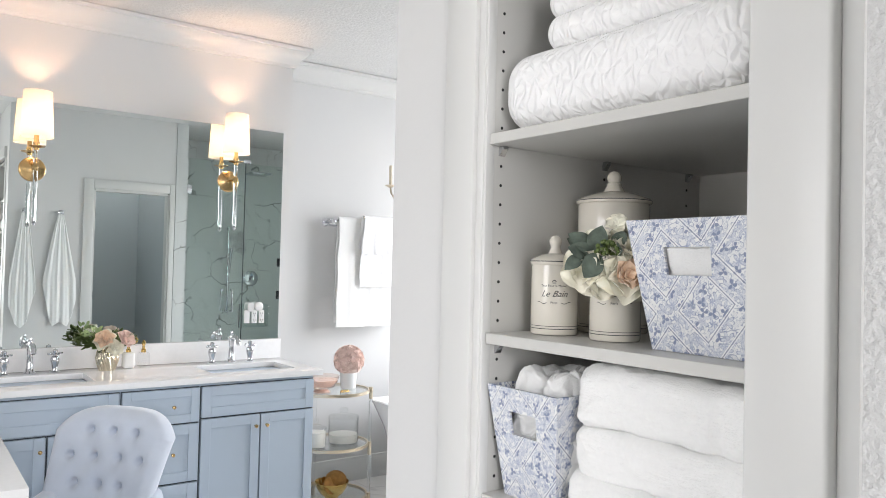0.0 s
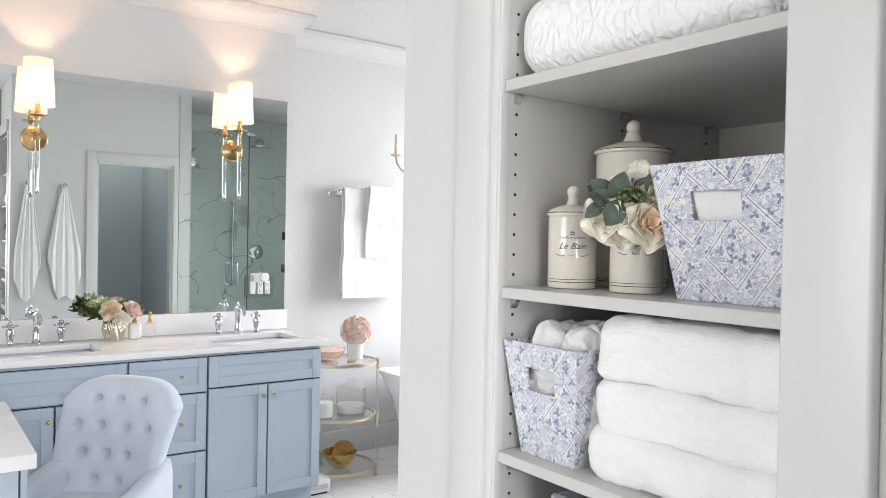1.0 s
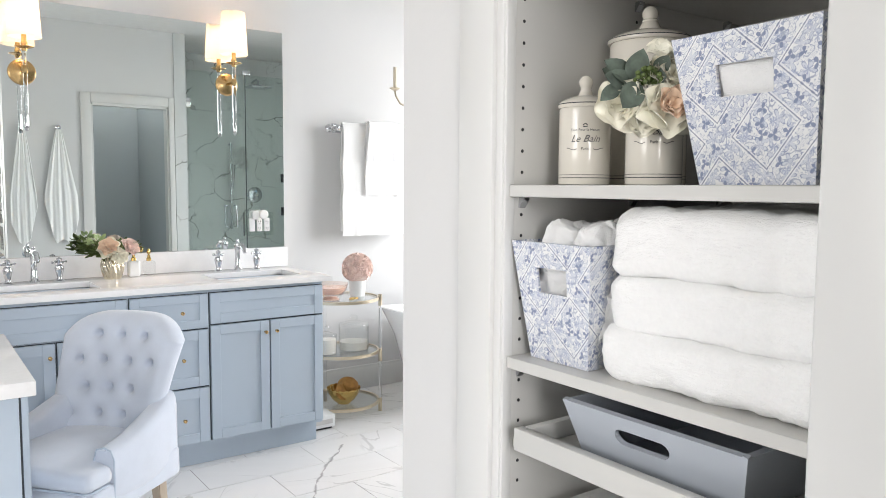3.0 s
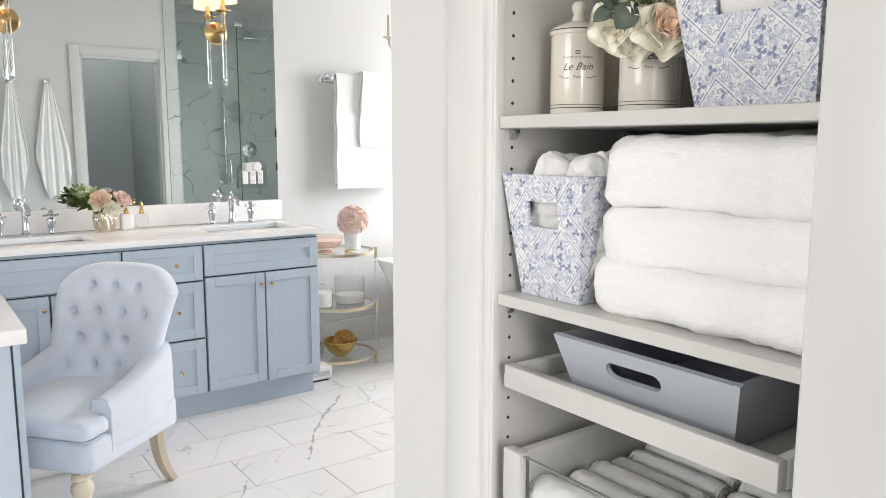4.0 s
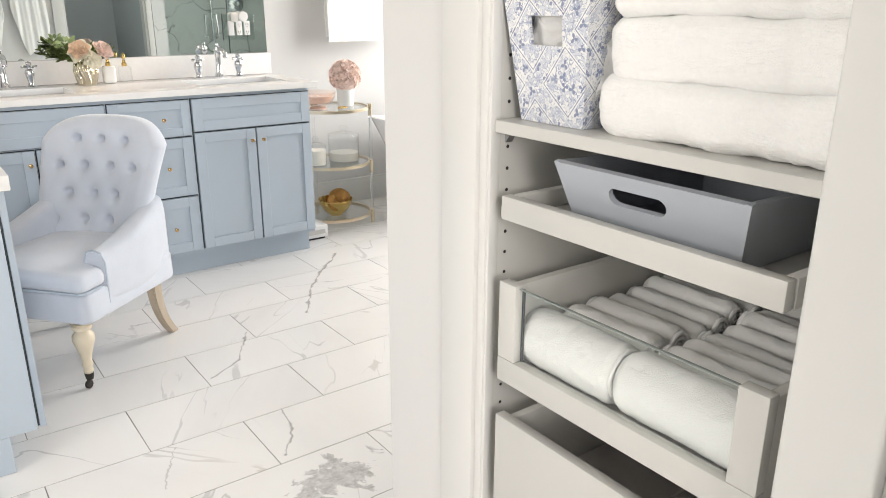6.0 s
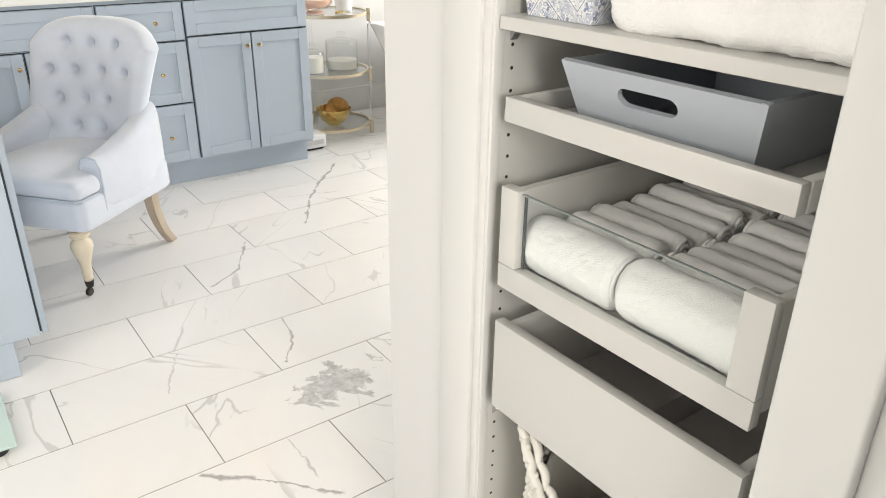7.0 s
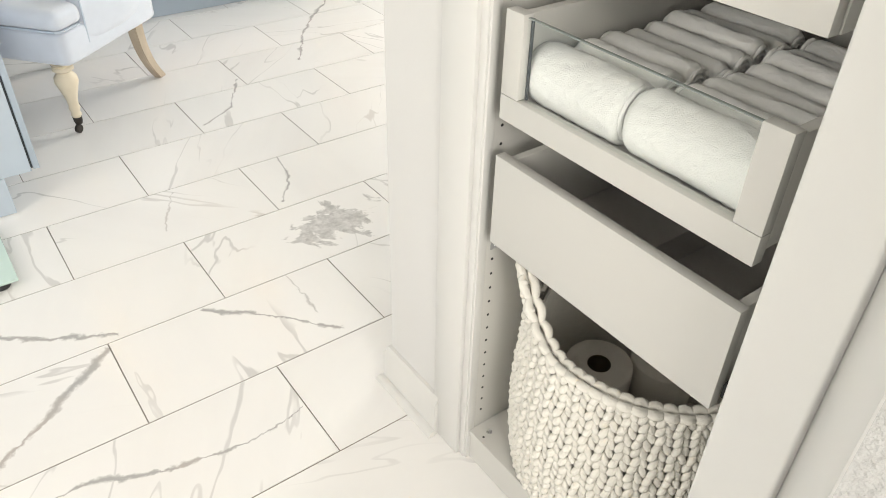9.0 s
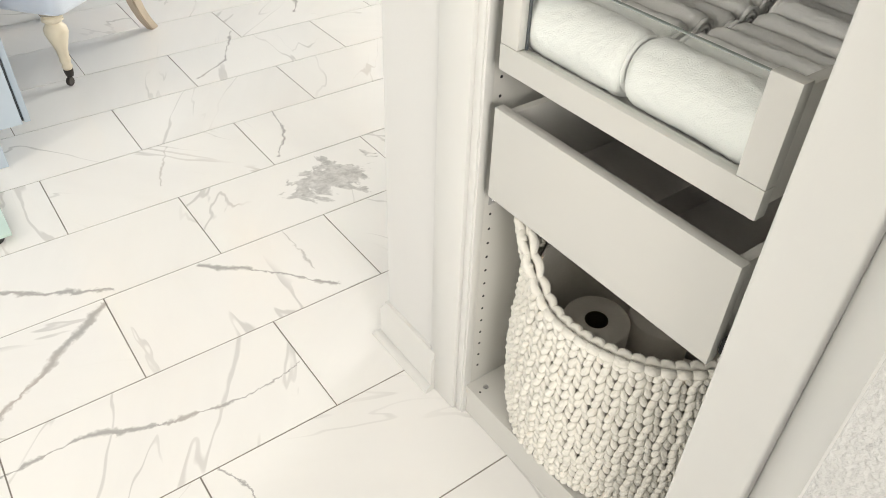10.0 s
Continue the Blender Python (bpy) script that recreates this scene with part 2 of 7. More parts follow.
def floor_marble():
    """White porcelain marble: each tile's own hairlines and broken grey veins, with the bold veins and the one dark cloud of this floor."""
    m = bpy.data.materials.new("marble_tile")
    m.use_nodes = True
    n, l = m.node_tree.nodes, m.node_tree.links
    b = n["Principled BSDF"]

    def put(sock, v):
        if isinstance(v, (int, float)):
            sock.default_value = v
        elif isinstance(v, tuple):
            sock.default_value = v
        else:
            l.new(v, sock)

    def calc(op, x, y=0.0, z=0.0):
        q = n.new("ShaderNodeMath")
        q.operation = op
        for k, v in enumerate((x, y, z)):
            put(q.inputs[k], v)
        return q.outputs[0]

    def vec(op, x, y=None, z=None, out=0):
        q = n.new("ShaderNodeVectorMath")
        q.operation = op
        for k, v in enumerate((x, y, z)):
            if v is not None:
                put(q.inputs[3] if op == "SCALE" and k == 1 else q.inputs[k], v)
        return q.outputs[out]

    def cloud(p, scale, detail=4, rough=0.55, bend=0.0):
        q = n.new("ShaderNodeTexNoise")
        put(q.inputs["Vector"], p)
        for key, v in (("Scale", scale), ("Detail", detail), ("Roughness", rough), ("Distortion", bend)):
            q.inputs[key].default_value = v
        return q

    def ramp(v, lo, hi, a=0.0, c=1.0):
        q = n.new("ShaderNodeMapRange")
        q.interpolation_type = "SMOOTHSTEP"
        for k, w in enumerate((v, lo, hi, a, c)):
            put(q.inputs[k], w)
        return q.outputs[0]

    world_p = n.new("ShaderNodeNewGeometry").outputs["Position"]
    rnd = n.new("ShaderNodeObjectInfo").outputs["Random"]
    cut = vec("MULTIPLY_ADD", n.new("ShaderNodeTexCoord").outputs["Object"], (1.0, 1.0, 1.0), vec("SCALE", (37.0, 91.0, 53.0), rnd))
    turn = n.new("ShaderNodeVectorRotate")
    turn.rotation_type = "Z_AXIS"
    put(turn.inputs["Vector"], cut), put(turn.inputs["Angle"], calc("MULTIPLY_ADD", rnd, 2.6, 0.2))
    own = vec("MULTIPLY", turn.outputs[0], (0.36, 1.55, 1.0))
    # hairlines and broken veins of each tile
    width = cloud(own, 3.1, 3).outputs[0]
    line = calc("ABSOLUTE", calc("SUBTRACT", cloud(own, 1.6, 5, 0.46, 0.12).outputs[0], 0.5))
    w1 = ramp(width, 0.50, 0.72, 0.0008, 0.013)
    v1 = calc("MULTIPLY", ramp(line, calc("MULTIPLY", w1, 0.25), w1, 1.0, 0.0), ramp(width, 0.46, 0.62, 0.0, 0.34))
    line = calc("ABSOLUTE", calc("SUBTRACT", cloud(vec("ADD", own, (7.0, 3.0, 1.0)), 2.7, 4, 0.46, 0.12).outputs[0], 0.5))
    v2 = calc("MULTIPLY", ramp(line, 0.002, 0.009, 1.0, 0.0), ramp(cloud(own, 3.3, 2).outputs[0], 0.44, 0.60, 0.0, 0.36))
    # bold veins: from, to, half width
    wob = vec("SUBTRACT", cloud(world_p, 6.0, 9, 0.70).outputs["Color"], (0.5, 0.5, 0.5))
    wp = vec("MULTIPLY_ADD", wob, (0.085, 0.085, 0.0), world_p)
    thick = ramp(cloud(world_p, 13.0, 4, 0.6).outputs[0], 0.34, 0.66, 0.22, 1.5)
    bold = 0.0
    for x0, y0, x1, y1, hw in BOLD:
        a, d = Vector((x0, y0, 0)), Vector((x1 - x0, y1 - y0, 0))
        u = d.normalized()
        pa = vec("SUBTRACT", wp, tuple(a))
        t = calc("MINIMUM", calc("MAXIMUM", vec("DOT_PRODUCT", pa, tuple(u), out=1), 0.0), d.length)
        dist = vec("LENGTH", vec("SUBTRACT", pa, vec("SCALE", tuple(u), t)), out=1)
        w = calc("MULTIPLY", thick, hw)
        bold = calc("MAXIMUM", bold, ramp(dist, calc("MULTIPLY", w, 0.1), w, 0.74 if hw > 0.004 else 0.5, 0.0))
    # one dark cloud of crystal in a single tile
    blot = vec("LENGTH", vec("MULTIPLY", vec("SUBTRACT", wp, (1.020, 1.80, 0.0)), (0.62, 0.85, 0.0)), out=1)
    torn = calc("MULTIPLY_ADD", cloud(world_p, 8.0, 8, 0.62, 1.0).outputs[0], 0.36, calc("MULTIPLY", blot, -1.0))
    inside = vec("DOT_PRODUCT", vec("SUBTRACT", world_p, (0.0, 1.641, 0.0)), (0.0, 1.0, 0.0), out=1)
    row = calc("MULTIPLY", calc("GREATER_THAN", inside, 0.0), calc("LESS_THAN", inside, 0.305))
    v3 = calc("MULTIPLY", calc("MULTIPLY", ramp(torn, 0.100, 0.114), row), ramp(cloud(world_p, 34.0, 6, 0.7).outputs[0], 0.30, 0.72, 0.72, 0.24))
    cur = calc("MAXIMUM", calc("MAXIMUM", v1, v2), calc("MAXIMUM", bold, v3))
    haze = ramp(cloud(own, 1.6, 5, 0.6).outputs[0], 0.36, 0.80, 0.0, 0.12)
    cur = calc("MAXIMUM", cur, haze)
    tint = n.new("ShaderNodeMix")
    tint.data_type = "RGBA"
    tint.inputs[6].default_value, tint.inputs[7].default_value = (0.27, 0.265, 0.265, 1), (0.42, 0.345, 0.30, 1)
    put(tint.inputs[0], ramp(cloud(own, 2.4, 3).outputs[0], 0.48, 0.75, 0.0, 0.8))
    col = n.new("ShaderNodeMix")
    col.data_type = "RGBA"
    col.inputs[6].default_value = (0.84, 0.835, 0.825, 1)
    put(col.inputs[7], tint.outputs[2]), put(col.inputs[0], cur)
    l.new(col.outputs[2], b.inputs["Base Color"])
    put(b.inputs["Roughness"], calc("MULTIPLY_ADD", cloud(own, 5.0, 3).outputs[0], 0.08, 0.13))
    return m


BOLD = (
    (-0.02, 1.255, 0.15, 1.245, 0.010), (0.15, 1.245, 0.30, 1.185, 0.011), (0.30, 1.185, 0.46, 1.165, 0.009), (0.46, 1.165, 0.60, 1.185, 0.006),
    (0.01, 1.39, 0.13, 1.48, 0.011), (0.13, 1.48, 0.29, 1.62, 0.013), (0.53, 1.63, 0.68, 1.50, 0.009), (0.68, 1.50, 0.80, 1.36, 0.012),
    (0.775, 1.64, 0.78, 1.45, 0.004), (0.05, 1.83, 0.22, 1.71, 0.012), (0.22, 1.71, 0.33, 1.66, 0.012), (1.05, 2.25, 1.03, 2.11, 0.007),
    (1.03, 2.11, 0.94, 1.98, 0.007), (0.58, 2.03, 0.67, 2.22, 0.004), (1.20, 2.92, 1.07, 2.70, 0.008), (1.07, 2.70, 0.93, 2.61, 0.009),
    (1.51, 2.98, 1.73, 3.34, 0.010), (1.73, 3.34, 2.04, 3.66, 0.012), (0.34, 1.03, 0.38, 0.92, 0.005))
TILE = floor_marble()
SHOWERM = marble("marble_slab", (0.62, 0.64, 0.635), (0.20, 0.20, 0.19), tile=False, scale=1.0, dens=1.15)


def toile():
    """Printed paper: a thin grey diamond trellis over blue sprigs, pale blossoms and scrolling stems, on metric UVs."""
    m = bpy.data.materials.new("toile_print")
    m.use_nodes = True
    n, l = m.node_tree.nodes, m.node_tree.links
    b = n["Principled BSDF"]
    b.inputs["Roughness"].default_value = 0.75
    uv = n.new("ShaderNodeTexCoord").outputs["UV"]

    def math1(op, x, y=None, z=None):
        q = n.new("ShaderNodeMath")
        q.operation = op
        for k, v in enumerate((x, y, z)):
            if v is None:
                continue
            if isinstance(v, (int, float)):
                q.inputs[k].default_value = v
            else:
                l.new(v, q.inputs[k])
        return q.outputs[0]

    def sprig(scale, petals, size, seed, rnd=0.8, turn=7.0):
        sh = n.new("ShaderNodeVectorMath")
        sh.operation = "MULTIPLY_ADD"
        sh.inputs[1].default_value, sh.inputs[2].default_value = (scale, scale, 0), (seed, seed * 1.7, 0)
        l.new(uv, sh.inputs[0])
        vo = n.new("ShaderNodeTexVoronoi")
        vo.voronoi_dimensions = "2D"
        vo.inputs["Scale"].default_value, vo.inputs["Randomness"].default_value = 1.0, rnd
        l.new(sh.outputs[0], vo.inputs["Vector"])
        d = n.new("ShaderNodeVectorMath")
        d.operation = "SUBTRACT"
        l.new(sh.outputs[0], d.inputs[0]), l.new(vo.outputs["Position"], d.inputs[1])
        sp = n.new("ShaderNodeSeparateXYZ")
        l.new(d.outputs[0], sp.inputs[0])
        sc = n.new("ShaderNodeSeparateColor")
        l.new(vo.outputs["Color"], sc.inputs[0])
        ang = math1("ADD", math1("ARCTAN2", sp.outputs[1], sp.outputs[0]), math1("MULTIPLY", sc.outputs[0], turn))
        lobe = math1("ABSOLUTE", math1("COSINE", math1("MULTIPLY", ang, petals / 2)))
        rad = math1("MULTIPLY", math1("POWER", lobe, 1.3), size)
        edge = math1("SUBTRACT", rad, vo.outputs["Distance"])
        return edge, sc.outputs[1]

    def step(v, lo, hi):
        r = n.new("ShaderNodeMapRange")
        r.inputs[1].default_value, r.inputs[2].default_value = lo, hi
        l.new(v, r.inputs[0])
        return r.outputs[0]

    def over(base, colour, mask, amount=1.0):
        mx = n.new("ShaderNodeMix")
        mx.data_type = "RGBA"
        l.new(math1("MULTIPLY", mask, amount), mx.inputs[0])
        if isinstance(base, tuple):
            mx.inputs[6].default_value = (*base, 1)
        else:
            l.new(base, mx.inputs[6])
        mx.inputs[7].default_value = (*colour, 1)
        return mx.outputs[2]

    paper = (0.78, 0.785, 0.79)
    # scrolling stems
    nz = n.new("ShaderNodeTexNoise")
    nz.inputs["Scale"].default_value, nz.inputs["Detail"].default_value = 62, 0.6
    l.new(uv, nz.inputs["Vector"])
    stem = math1("SUBTRACT", 1.0, step(math1("ABSOLUTE", math1("SUBTRACT", math1("FRACT", math1("MULTIPLY", nz.outputs[0], 5.0)), 0.5)), 0.03, 0.09))
    cur = over(paper, (0.27, 0.32, 0.44), stem, 0.8)
    e, c = sprig(48.0, 5, 0.52, 0.0)
    cur = over(cur, (0.55, 0.585, 0.67), step(e, 0.0, 0.05), 0.65)
    ring = math1("SUBTRACT", 1.0, step(math1("ABSOLUTE", e), 0.012, 0.05))
    cur = over(cur, (0.20, 0.25, 0.39), ring, 0.9)
    e, c = sprig(95.0, 5, 0.46, 9.1)
    cur = over(cur, (0.31, 0.35, 0.48), math1("SUBTRACT", 1.0, step(math1("ABSOLUTE", e), 0.02, 0.09)), 0.7)
    e, c = sprig(70.0, 6, 0.40, 3.3)
    cur = over(cur, (0.33, 0.38, 0.53), math1("MULTIPLY", step(e, 0.0, 0.05), step(c, 0.6, 0.62)), 0.7)
    e, c = sprig(64.0, 3, 0.46, 5.9)
    cur = over(cur, (0.19, 0.23, 0.36), math1("MULTIPLY", step(e, 0.0, 0.04), step(c, 0.60, 0.62)), 0.9)
    # trellis
    sp = n.new("ShaderNodeSeparateXYZ")
    l.new(uv, sp.inputs[0])
    cell = []
    for sgn in (1, -1):
        v = math1("ADD", sp.outputs[0], math1("MULTIPLY", sp.outputs[1], 0.95 * sgn))
        cell.append(math1("ABSOLUTE", math1("SUBTRACT", math1("FRACT", math1("MULTIPLY", v, 8.2)), 0.5)))
    rim = math1("ABSOLUTE", math1("SUBTRACT", math1("MAXIMUM", cell[0], cell[1]), 0.345))
    cur = over(cur, (0.24, 0.26, 0.33), math1("SUBTRACT", 1.0, step(rim, 0.004, 0.009)), 0.85)
    halo = math1("MULTIPLY", math1("SUBTRACT", 1.0, step(rim, 0.026, 0.031)), step(rim, 0.010, 0.013))
    cur = over(cur, (0.82, 0.825, 0.83), halo, 0.75)
    l.new(cur, b.inputs["Base Color"])
    return m


TOILE = toile()


# ---- building helpers ----
SOFT = (ROPE, TERRY, COTTON, VELVET, PAPER, CREAMP, PEACH, PINK, LEAF, SAGE)
INV = {}


def thing(name, loc, label, category, group="", kind=""):
    ob = new(name)
    ob.location = loc
    ob.empty_display_size = 0.05
    INV[ob.name] = Matrix.Translation(loc).inverted()
    return tagged(ob, label, category, group, kind)


def mesh_of(name, bm, material, smooth=True):
    me = bpy.data.meshes.new(name)
    bmesh.ops.recalc_face_normals(bm, faces=bm.faces)
    bm.to_mesh(me)
    bm.free()
    me.materials.append(material)
    if smooth:
        me.polygons.foreach_set("use_smooth", [True] * len(me.polygons))
        me.set_sharp_from_angle(angle=radians(80 if material in SOFT else 38))
    return me


def part(name, bm, material, parent, label=""):
    ob = new(name, bm if isinstance(bm, bpy.types.Mesh) else mesh_of(name, bm, material))
    ob.parent = parent
    ob.matrix_parent_inverse = INV.get(parent.name, Matrix())
    if label:
        ob["label"] = label
    return ob


def solid(name, bm, material, label, category, kind="", group=""):
    return tagged(new(name, mesh_of(name, bm, material)), label, category, group, kind)


def B():
    return bmesh.new()


def box(bm, x0, x1, y0, y1, z0, z1, bevel=0.0, seg=2):
    t = bmesh.new()
    bmesh.ops.create_cube(t, size=1)
    for v in t.verts:
        v.co = Vector(((x0 + x1) / 2 + v.co.x * (x1 - x0), (y0 + y1) / 2 + v.co.y * (y1 - y0), (z0 + z1) / 2 + v.co.z * (z1 - z0)))
    if bevel:
        bmesh.ops.bevel(t, geom=list(t.edges), offset=bevel, segments=seg, affect="EDGES", profile=0.5)
    join(bm, t)
    return bm


def join(bm, t, m=None):
    """Adds the geometry of t to bm, moved by m."""
    vs = []
    for v in t.verts:
        vs.append(bm.verts.new(m @ v.co if m else v.co))
    t.verts.index_update()
    for f in t.faces:
        try:
            bm.faces.new([vs[v.index] for v in f.verts])
        except ValueError:
            pass
    t.free()
    return bm


def lathe(bm, prof, at=(0, 0, 0), seg=24, m=None):
    """Turns (radius, height) pairs about z at the place at."""
    m = m or Matrix.Translation(at)
    rings = []
    for r, z in prof:
        if r < 1e-5:
            rings.append([bm.verts.new(m @ Vector((0, 0, z)))])
        else:
            rings.append([bm.verts.new(m @ Vector((r * math.cos(a * 2 * math.pi / seg), r * math.sin(a * 2 * math.pi / seg), z))) for a in range(seg)])
    for p, q in zip(rings, rings[1:]):
        for k in range(seg):
            k2 = (k + 1) % seg
            if len(p) == 1 and len(q) == 1:
                continue
            if len(p) == 1:
                bm.faces.new((p[0], q[k], q[k2]))
            elif len(q) == 1:
                bm.faces.new((p[k], p[k2], q[0]))
            else:
                bm.faces.new((p[k], p[k2], q[k2], q[k]))
    return bm


def aim(p0, p1):
    d = Vector(p1) - Vector(p0)
    return Matrix.Translation(p0) @ d.to_track_quat("Z", "Y").to_matrix().to_4x4(), d.length


def rod(bm, p0, p1, r0, r1=None, seg=12):
    m, ln = aim(p0, p1)
    r1 = r0 if r1 is None else r1
    return lathe(bm, [(0, 0), (r0, 0), (r1, ln), (0, ln)], seg=seg, m=m)


def tube(bm, pts, r, seg=8, closed=False):
    """A round rope or pipe along points; r may be a list."""
    pts = [Vector(p) for p in pts]
    n = len(pts)
    rings = []
    up = Vector((0.13, 0.21, 0.97)).normalized()
    for i, p in enumerate(pts):
        a = pts[(i - 1) % n] if closed or i else p
        c = pts[(i + 1) % n] if closed or i < n - 1 else p
        d = (c - a).normalized()
        s = d.cross(up)
        if s.length < 0.05:
            s = d.cross(Vector((1, 0, 0)))
        s.normalize()
        u = s.cross(d)
        rr = r[i] if isinstance(r, (list, tuple)) else r
        rings.append([bm.verts.new(p + rr * (math.cos(2 * math.pi * k / seg) * s + math.sin(2 * math.pi * k / seg) * u)) for k in range(seg)])
    pairs = list(zip(rings, rings[1:])) + ([(rings[-1], rings[0])] if closed else [])
    for a, c in pairs:
        for k in range(seg):
            bm.faces.new((a[k], a[(k + 1) % seg], c[(k + 1) % seg], c[k]))
    if not closed:
        bm.faces.new(rings[0][::-1]), bm.faces.new(rings[-1])
    return bm


def sheet(bm, f, nu, nv, thick=0.0):
    """A grid surface from f(u, v) in 0..1, given thickness along its normals."""
    g = [[bm.verts.new(f(i / nu, j / nv)) for j in range(nv + 1)] for i in range(nu + 1)]
    faces = [bm.faces.new((g[i][j], g[i + 1][j], g[i + 1][j + 1], g[i][j + 1])) for i in range(nu) for j in range(nv)]
    if thick:
        bm.normal_update()
        bmesh.ops.solidify(bm, geom=faces, thickness=thick)
    return bm


def soft_box(bm, x0, x1, y0, y1, z0, z1, r, cuts=14, amp=0.004, freq=9.0, seed=0.0, sag=0.0):
    """A plump cloth block: a rounded box with soft dents."""
    t = bmesh.new()
    bmesh.ops.create_cube(t, size=2)
    bmesh.ops.subdivide_edges(t, edges=list(t.edges), cuts=cuts, use_grid_fill=True)
    c = Vector(((x0 + x1) / 2, (y0 + y1) / 2, (z0 + z1) / 2))
    h = Vector(((x1 - x0) / 2, (y1 - y0) / 2, (z1 - z0) / 2))
    for v in t.verts:
        p = Vector((math.copysign(abs(v.co.x) ** 0.8, v.co.x) * h.x, math.copysign(abs(v.co.y) ** 0.8, v.co.y) * h.y, v.co.z * h.z))
        q = Vector([max(-(h[k] - min(r, h[k])), min(h[k] - min(r, h[k]), p[k])) for k in range(3)])
        d = p - q
        if d.length > 1e-6:
            p = q + d.normalized() * min(r, d.length if max(abs(d.x), abs(d.y), abs(d.z)) < r * 0.98 else r)
        w = c + p
        nv = noise.noise_vector(w * freq + Vector((seed, seed * 2, seed * 3)))
        w += nv * amp + noise.noise_vector(w * freq * 3.1) * amp * 0.35
        if sag:
            w.z -= sag * max(0.0, (abs(p.y) / h.y) ** 3) * (0.5 + 0.5 * p.z / h.z)
        v.co = w
    return join(bm, t)


def panel_front(bm, x0, x1, z0, z1, y, rail=0.055, depth=0.008, thick=0.02):
    """A shaker front in the plane facing -y: frame proud of a recessed field."""
    t = bmesh.new()
    box(t, x0, x0 + rail, y, y + thick, z0, z1, 0.0012, 1)
    box(t, x1 - rail, x1, y, y + thick, z0, z1, 0.0012, 1)
    box(t, x0 + rail, x1 - rail, y + 0.0004, y + thick, z0, z0 + rail, 0.0012, 1)
    box(t, x0 + rail, x1 - rail, y + 0.0004, y + thick, z1 - rail, z1, 0.0012, 1)
    box(t, x0 + rail - 0.004, x1 - rail + 0.004, y + depth, y + thick - 0.002, z0 + rail - 0.004, z1 - rail + 0.004)
    return join(bm, t)


# ---- structure ----
def flat(name, dims, material, label, category):
    return solid(name, box(B(), *dims), material, label, category, kind="structure")


FLOOR = flat("floor", (XW - 0.1, XE + 0.1, YS - 0.1, YF + 0.1, -0.06, -0.002), GROUT, "white marble tile floor with thin grey grout lines", "floor")
flat("ceiling", (XW - 0.1, XE + 0.1, YS - 0.1, YF + 0.15, CEIL, CEIL + 0.08), CEILM, "white knockdown textured ceiling", "ceiling")
flat("wall_vanity", (XW, 2.05, YV, YF + 0.1, 0, CEIL), WALL, "white painted wall behind the vanity mirror", "wall")
flat("wall_bath", (2.05, XE, YF, YF + 0.1, 0, CEIL), WALL, "white painted wall beside the bathtub", "wall")
# east wall round the tub window
EW = B()
for d in ((XE, XE + 0.14, YS, 2.3, 0, CEIL), (XE, XE + 0.14, 4.3, YF + 0.1, 0, CEIL), (XE, XE + 0.14, 2.3, 4.3, 0, 0.9), (XE, XE + 0.14, 2.3, 4.3, 2.6, CEIL)):
    box(EW, *d)
solid("wall_east", EW, WALL, "white painted wall with a window opening", "wall", kind="structure")
WW = B()
for d in ((XW - 0.14, XW, YS, -0.3, 0, CEIL), (XW - 0.14, XW, 1.8, YF + 0.1, 0, CEIL), (XW - 0.14, XW, -0.3, 1.8, 0, 0.85), (XW - 0.14, XW, -0.3, 1.8, 2.55, CEIL)):
    box(WW, *d)
solid("wall_west", WW, WALL, "white painted wall with a window opening", "wall", kind="structure")
# the opening here is added for the unseen south fill window
SO = B()
for d in ((XW, -0.9, YS - 0.1, YS, 0, CEIL), (0.6, XE, YS - 0.1, YS, 0, CEIL), (-0.9, 0.6, YS - 0.1, YS, 0, 0.9), (-0.9, 0.6, YS - 0.1, YS, 2.4, CEIL)):
    box(SO, *d)
solid("wall_south", SO, WALL, "white painted wall with a window opening", "wall", kind="structure")
# wall that holds the closet, facing the walkway
flat("wall_closet_end", (0.808, 0.90, 0.965, YR, 0, CEIL), WALL, "white painted wall end beside the linen closet", "wall")
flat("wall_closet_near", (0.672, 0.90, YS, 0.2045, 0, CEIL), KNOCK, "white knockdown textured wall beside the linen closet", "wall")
# wall with the towel hooks, the door and the shower, seen in the mirror
RW = B()
for d in ((0.90, 1.515, YR - 0.10, YR, 0, CEIL), (2.211, 2.36, YR - 0.10, YR, 0, CEIL), (1.515, 2.211, YR - 0.10, YR, 2.21, CEIL)):
    box(RW, *d)
solid("wall_hooks", RW, WALL, "white painted wall with a doorway and towel hooks", "wall", kind="structure")
TR = B()
for d in ((1.4, 2.30, -0.3, -0.2, 0, CEIL), (1.40, 1.46, -0.2, YR - 0.10, 0, CEIL), (2.25, 2.31, -0.2, YR - 0.10, 0, CEIL)):
    box(TR, *d)
solid("wall_side_room", TR, GREYROOM, "blue-grey painted walls of the small room beyond the doorway", "wall", kind="structure")
SW = B()
for d in ((2.36, 4.2, 0.08, 0.16, 0, CEIL), (2.31, 2.38, 0.16, YR - 0.10, 0, CEIL), (4.2, 4.28, 0.08, YR + 0.02, 0, CEIL), (2.36, 2.385, YR - 0.10, YR + 0.004, 0, CEIL), (2.27, 2.36, YR + 0.0, YR + 0.012, 0, CEIL)):
    box(SW, *d)
solid("wall_shower", SW, SHOWERM, "white marble slab shower walls with grey veins", "wall", kind="structure")
flat("wall_shower_east", (4.28, XE, YR - 0.1, YR, 0, CEIL), WALL, "white painted wall", "wall")


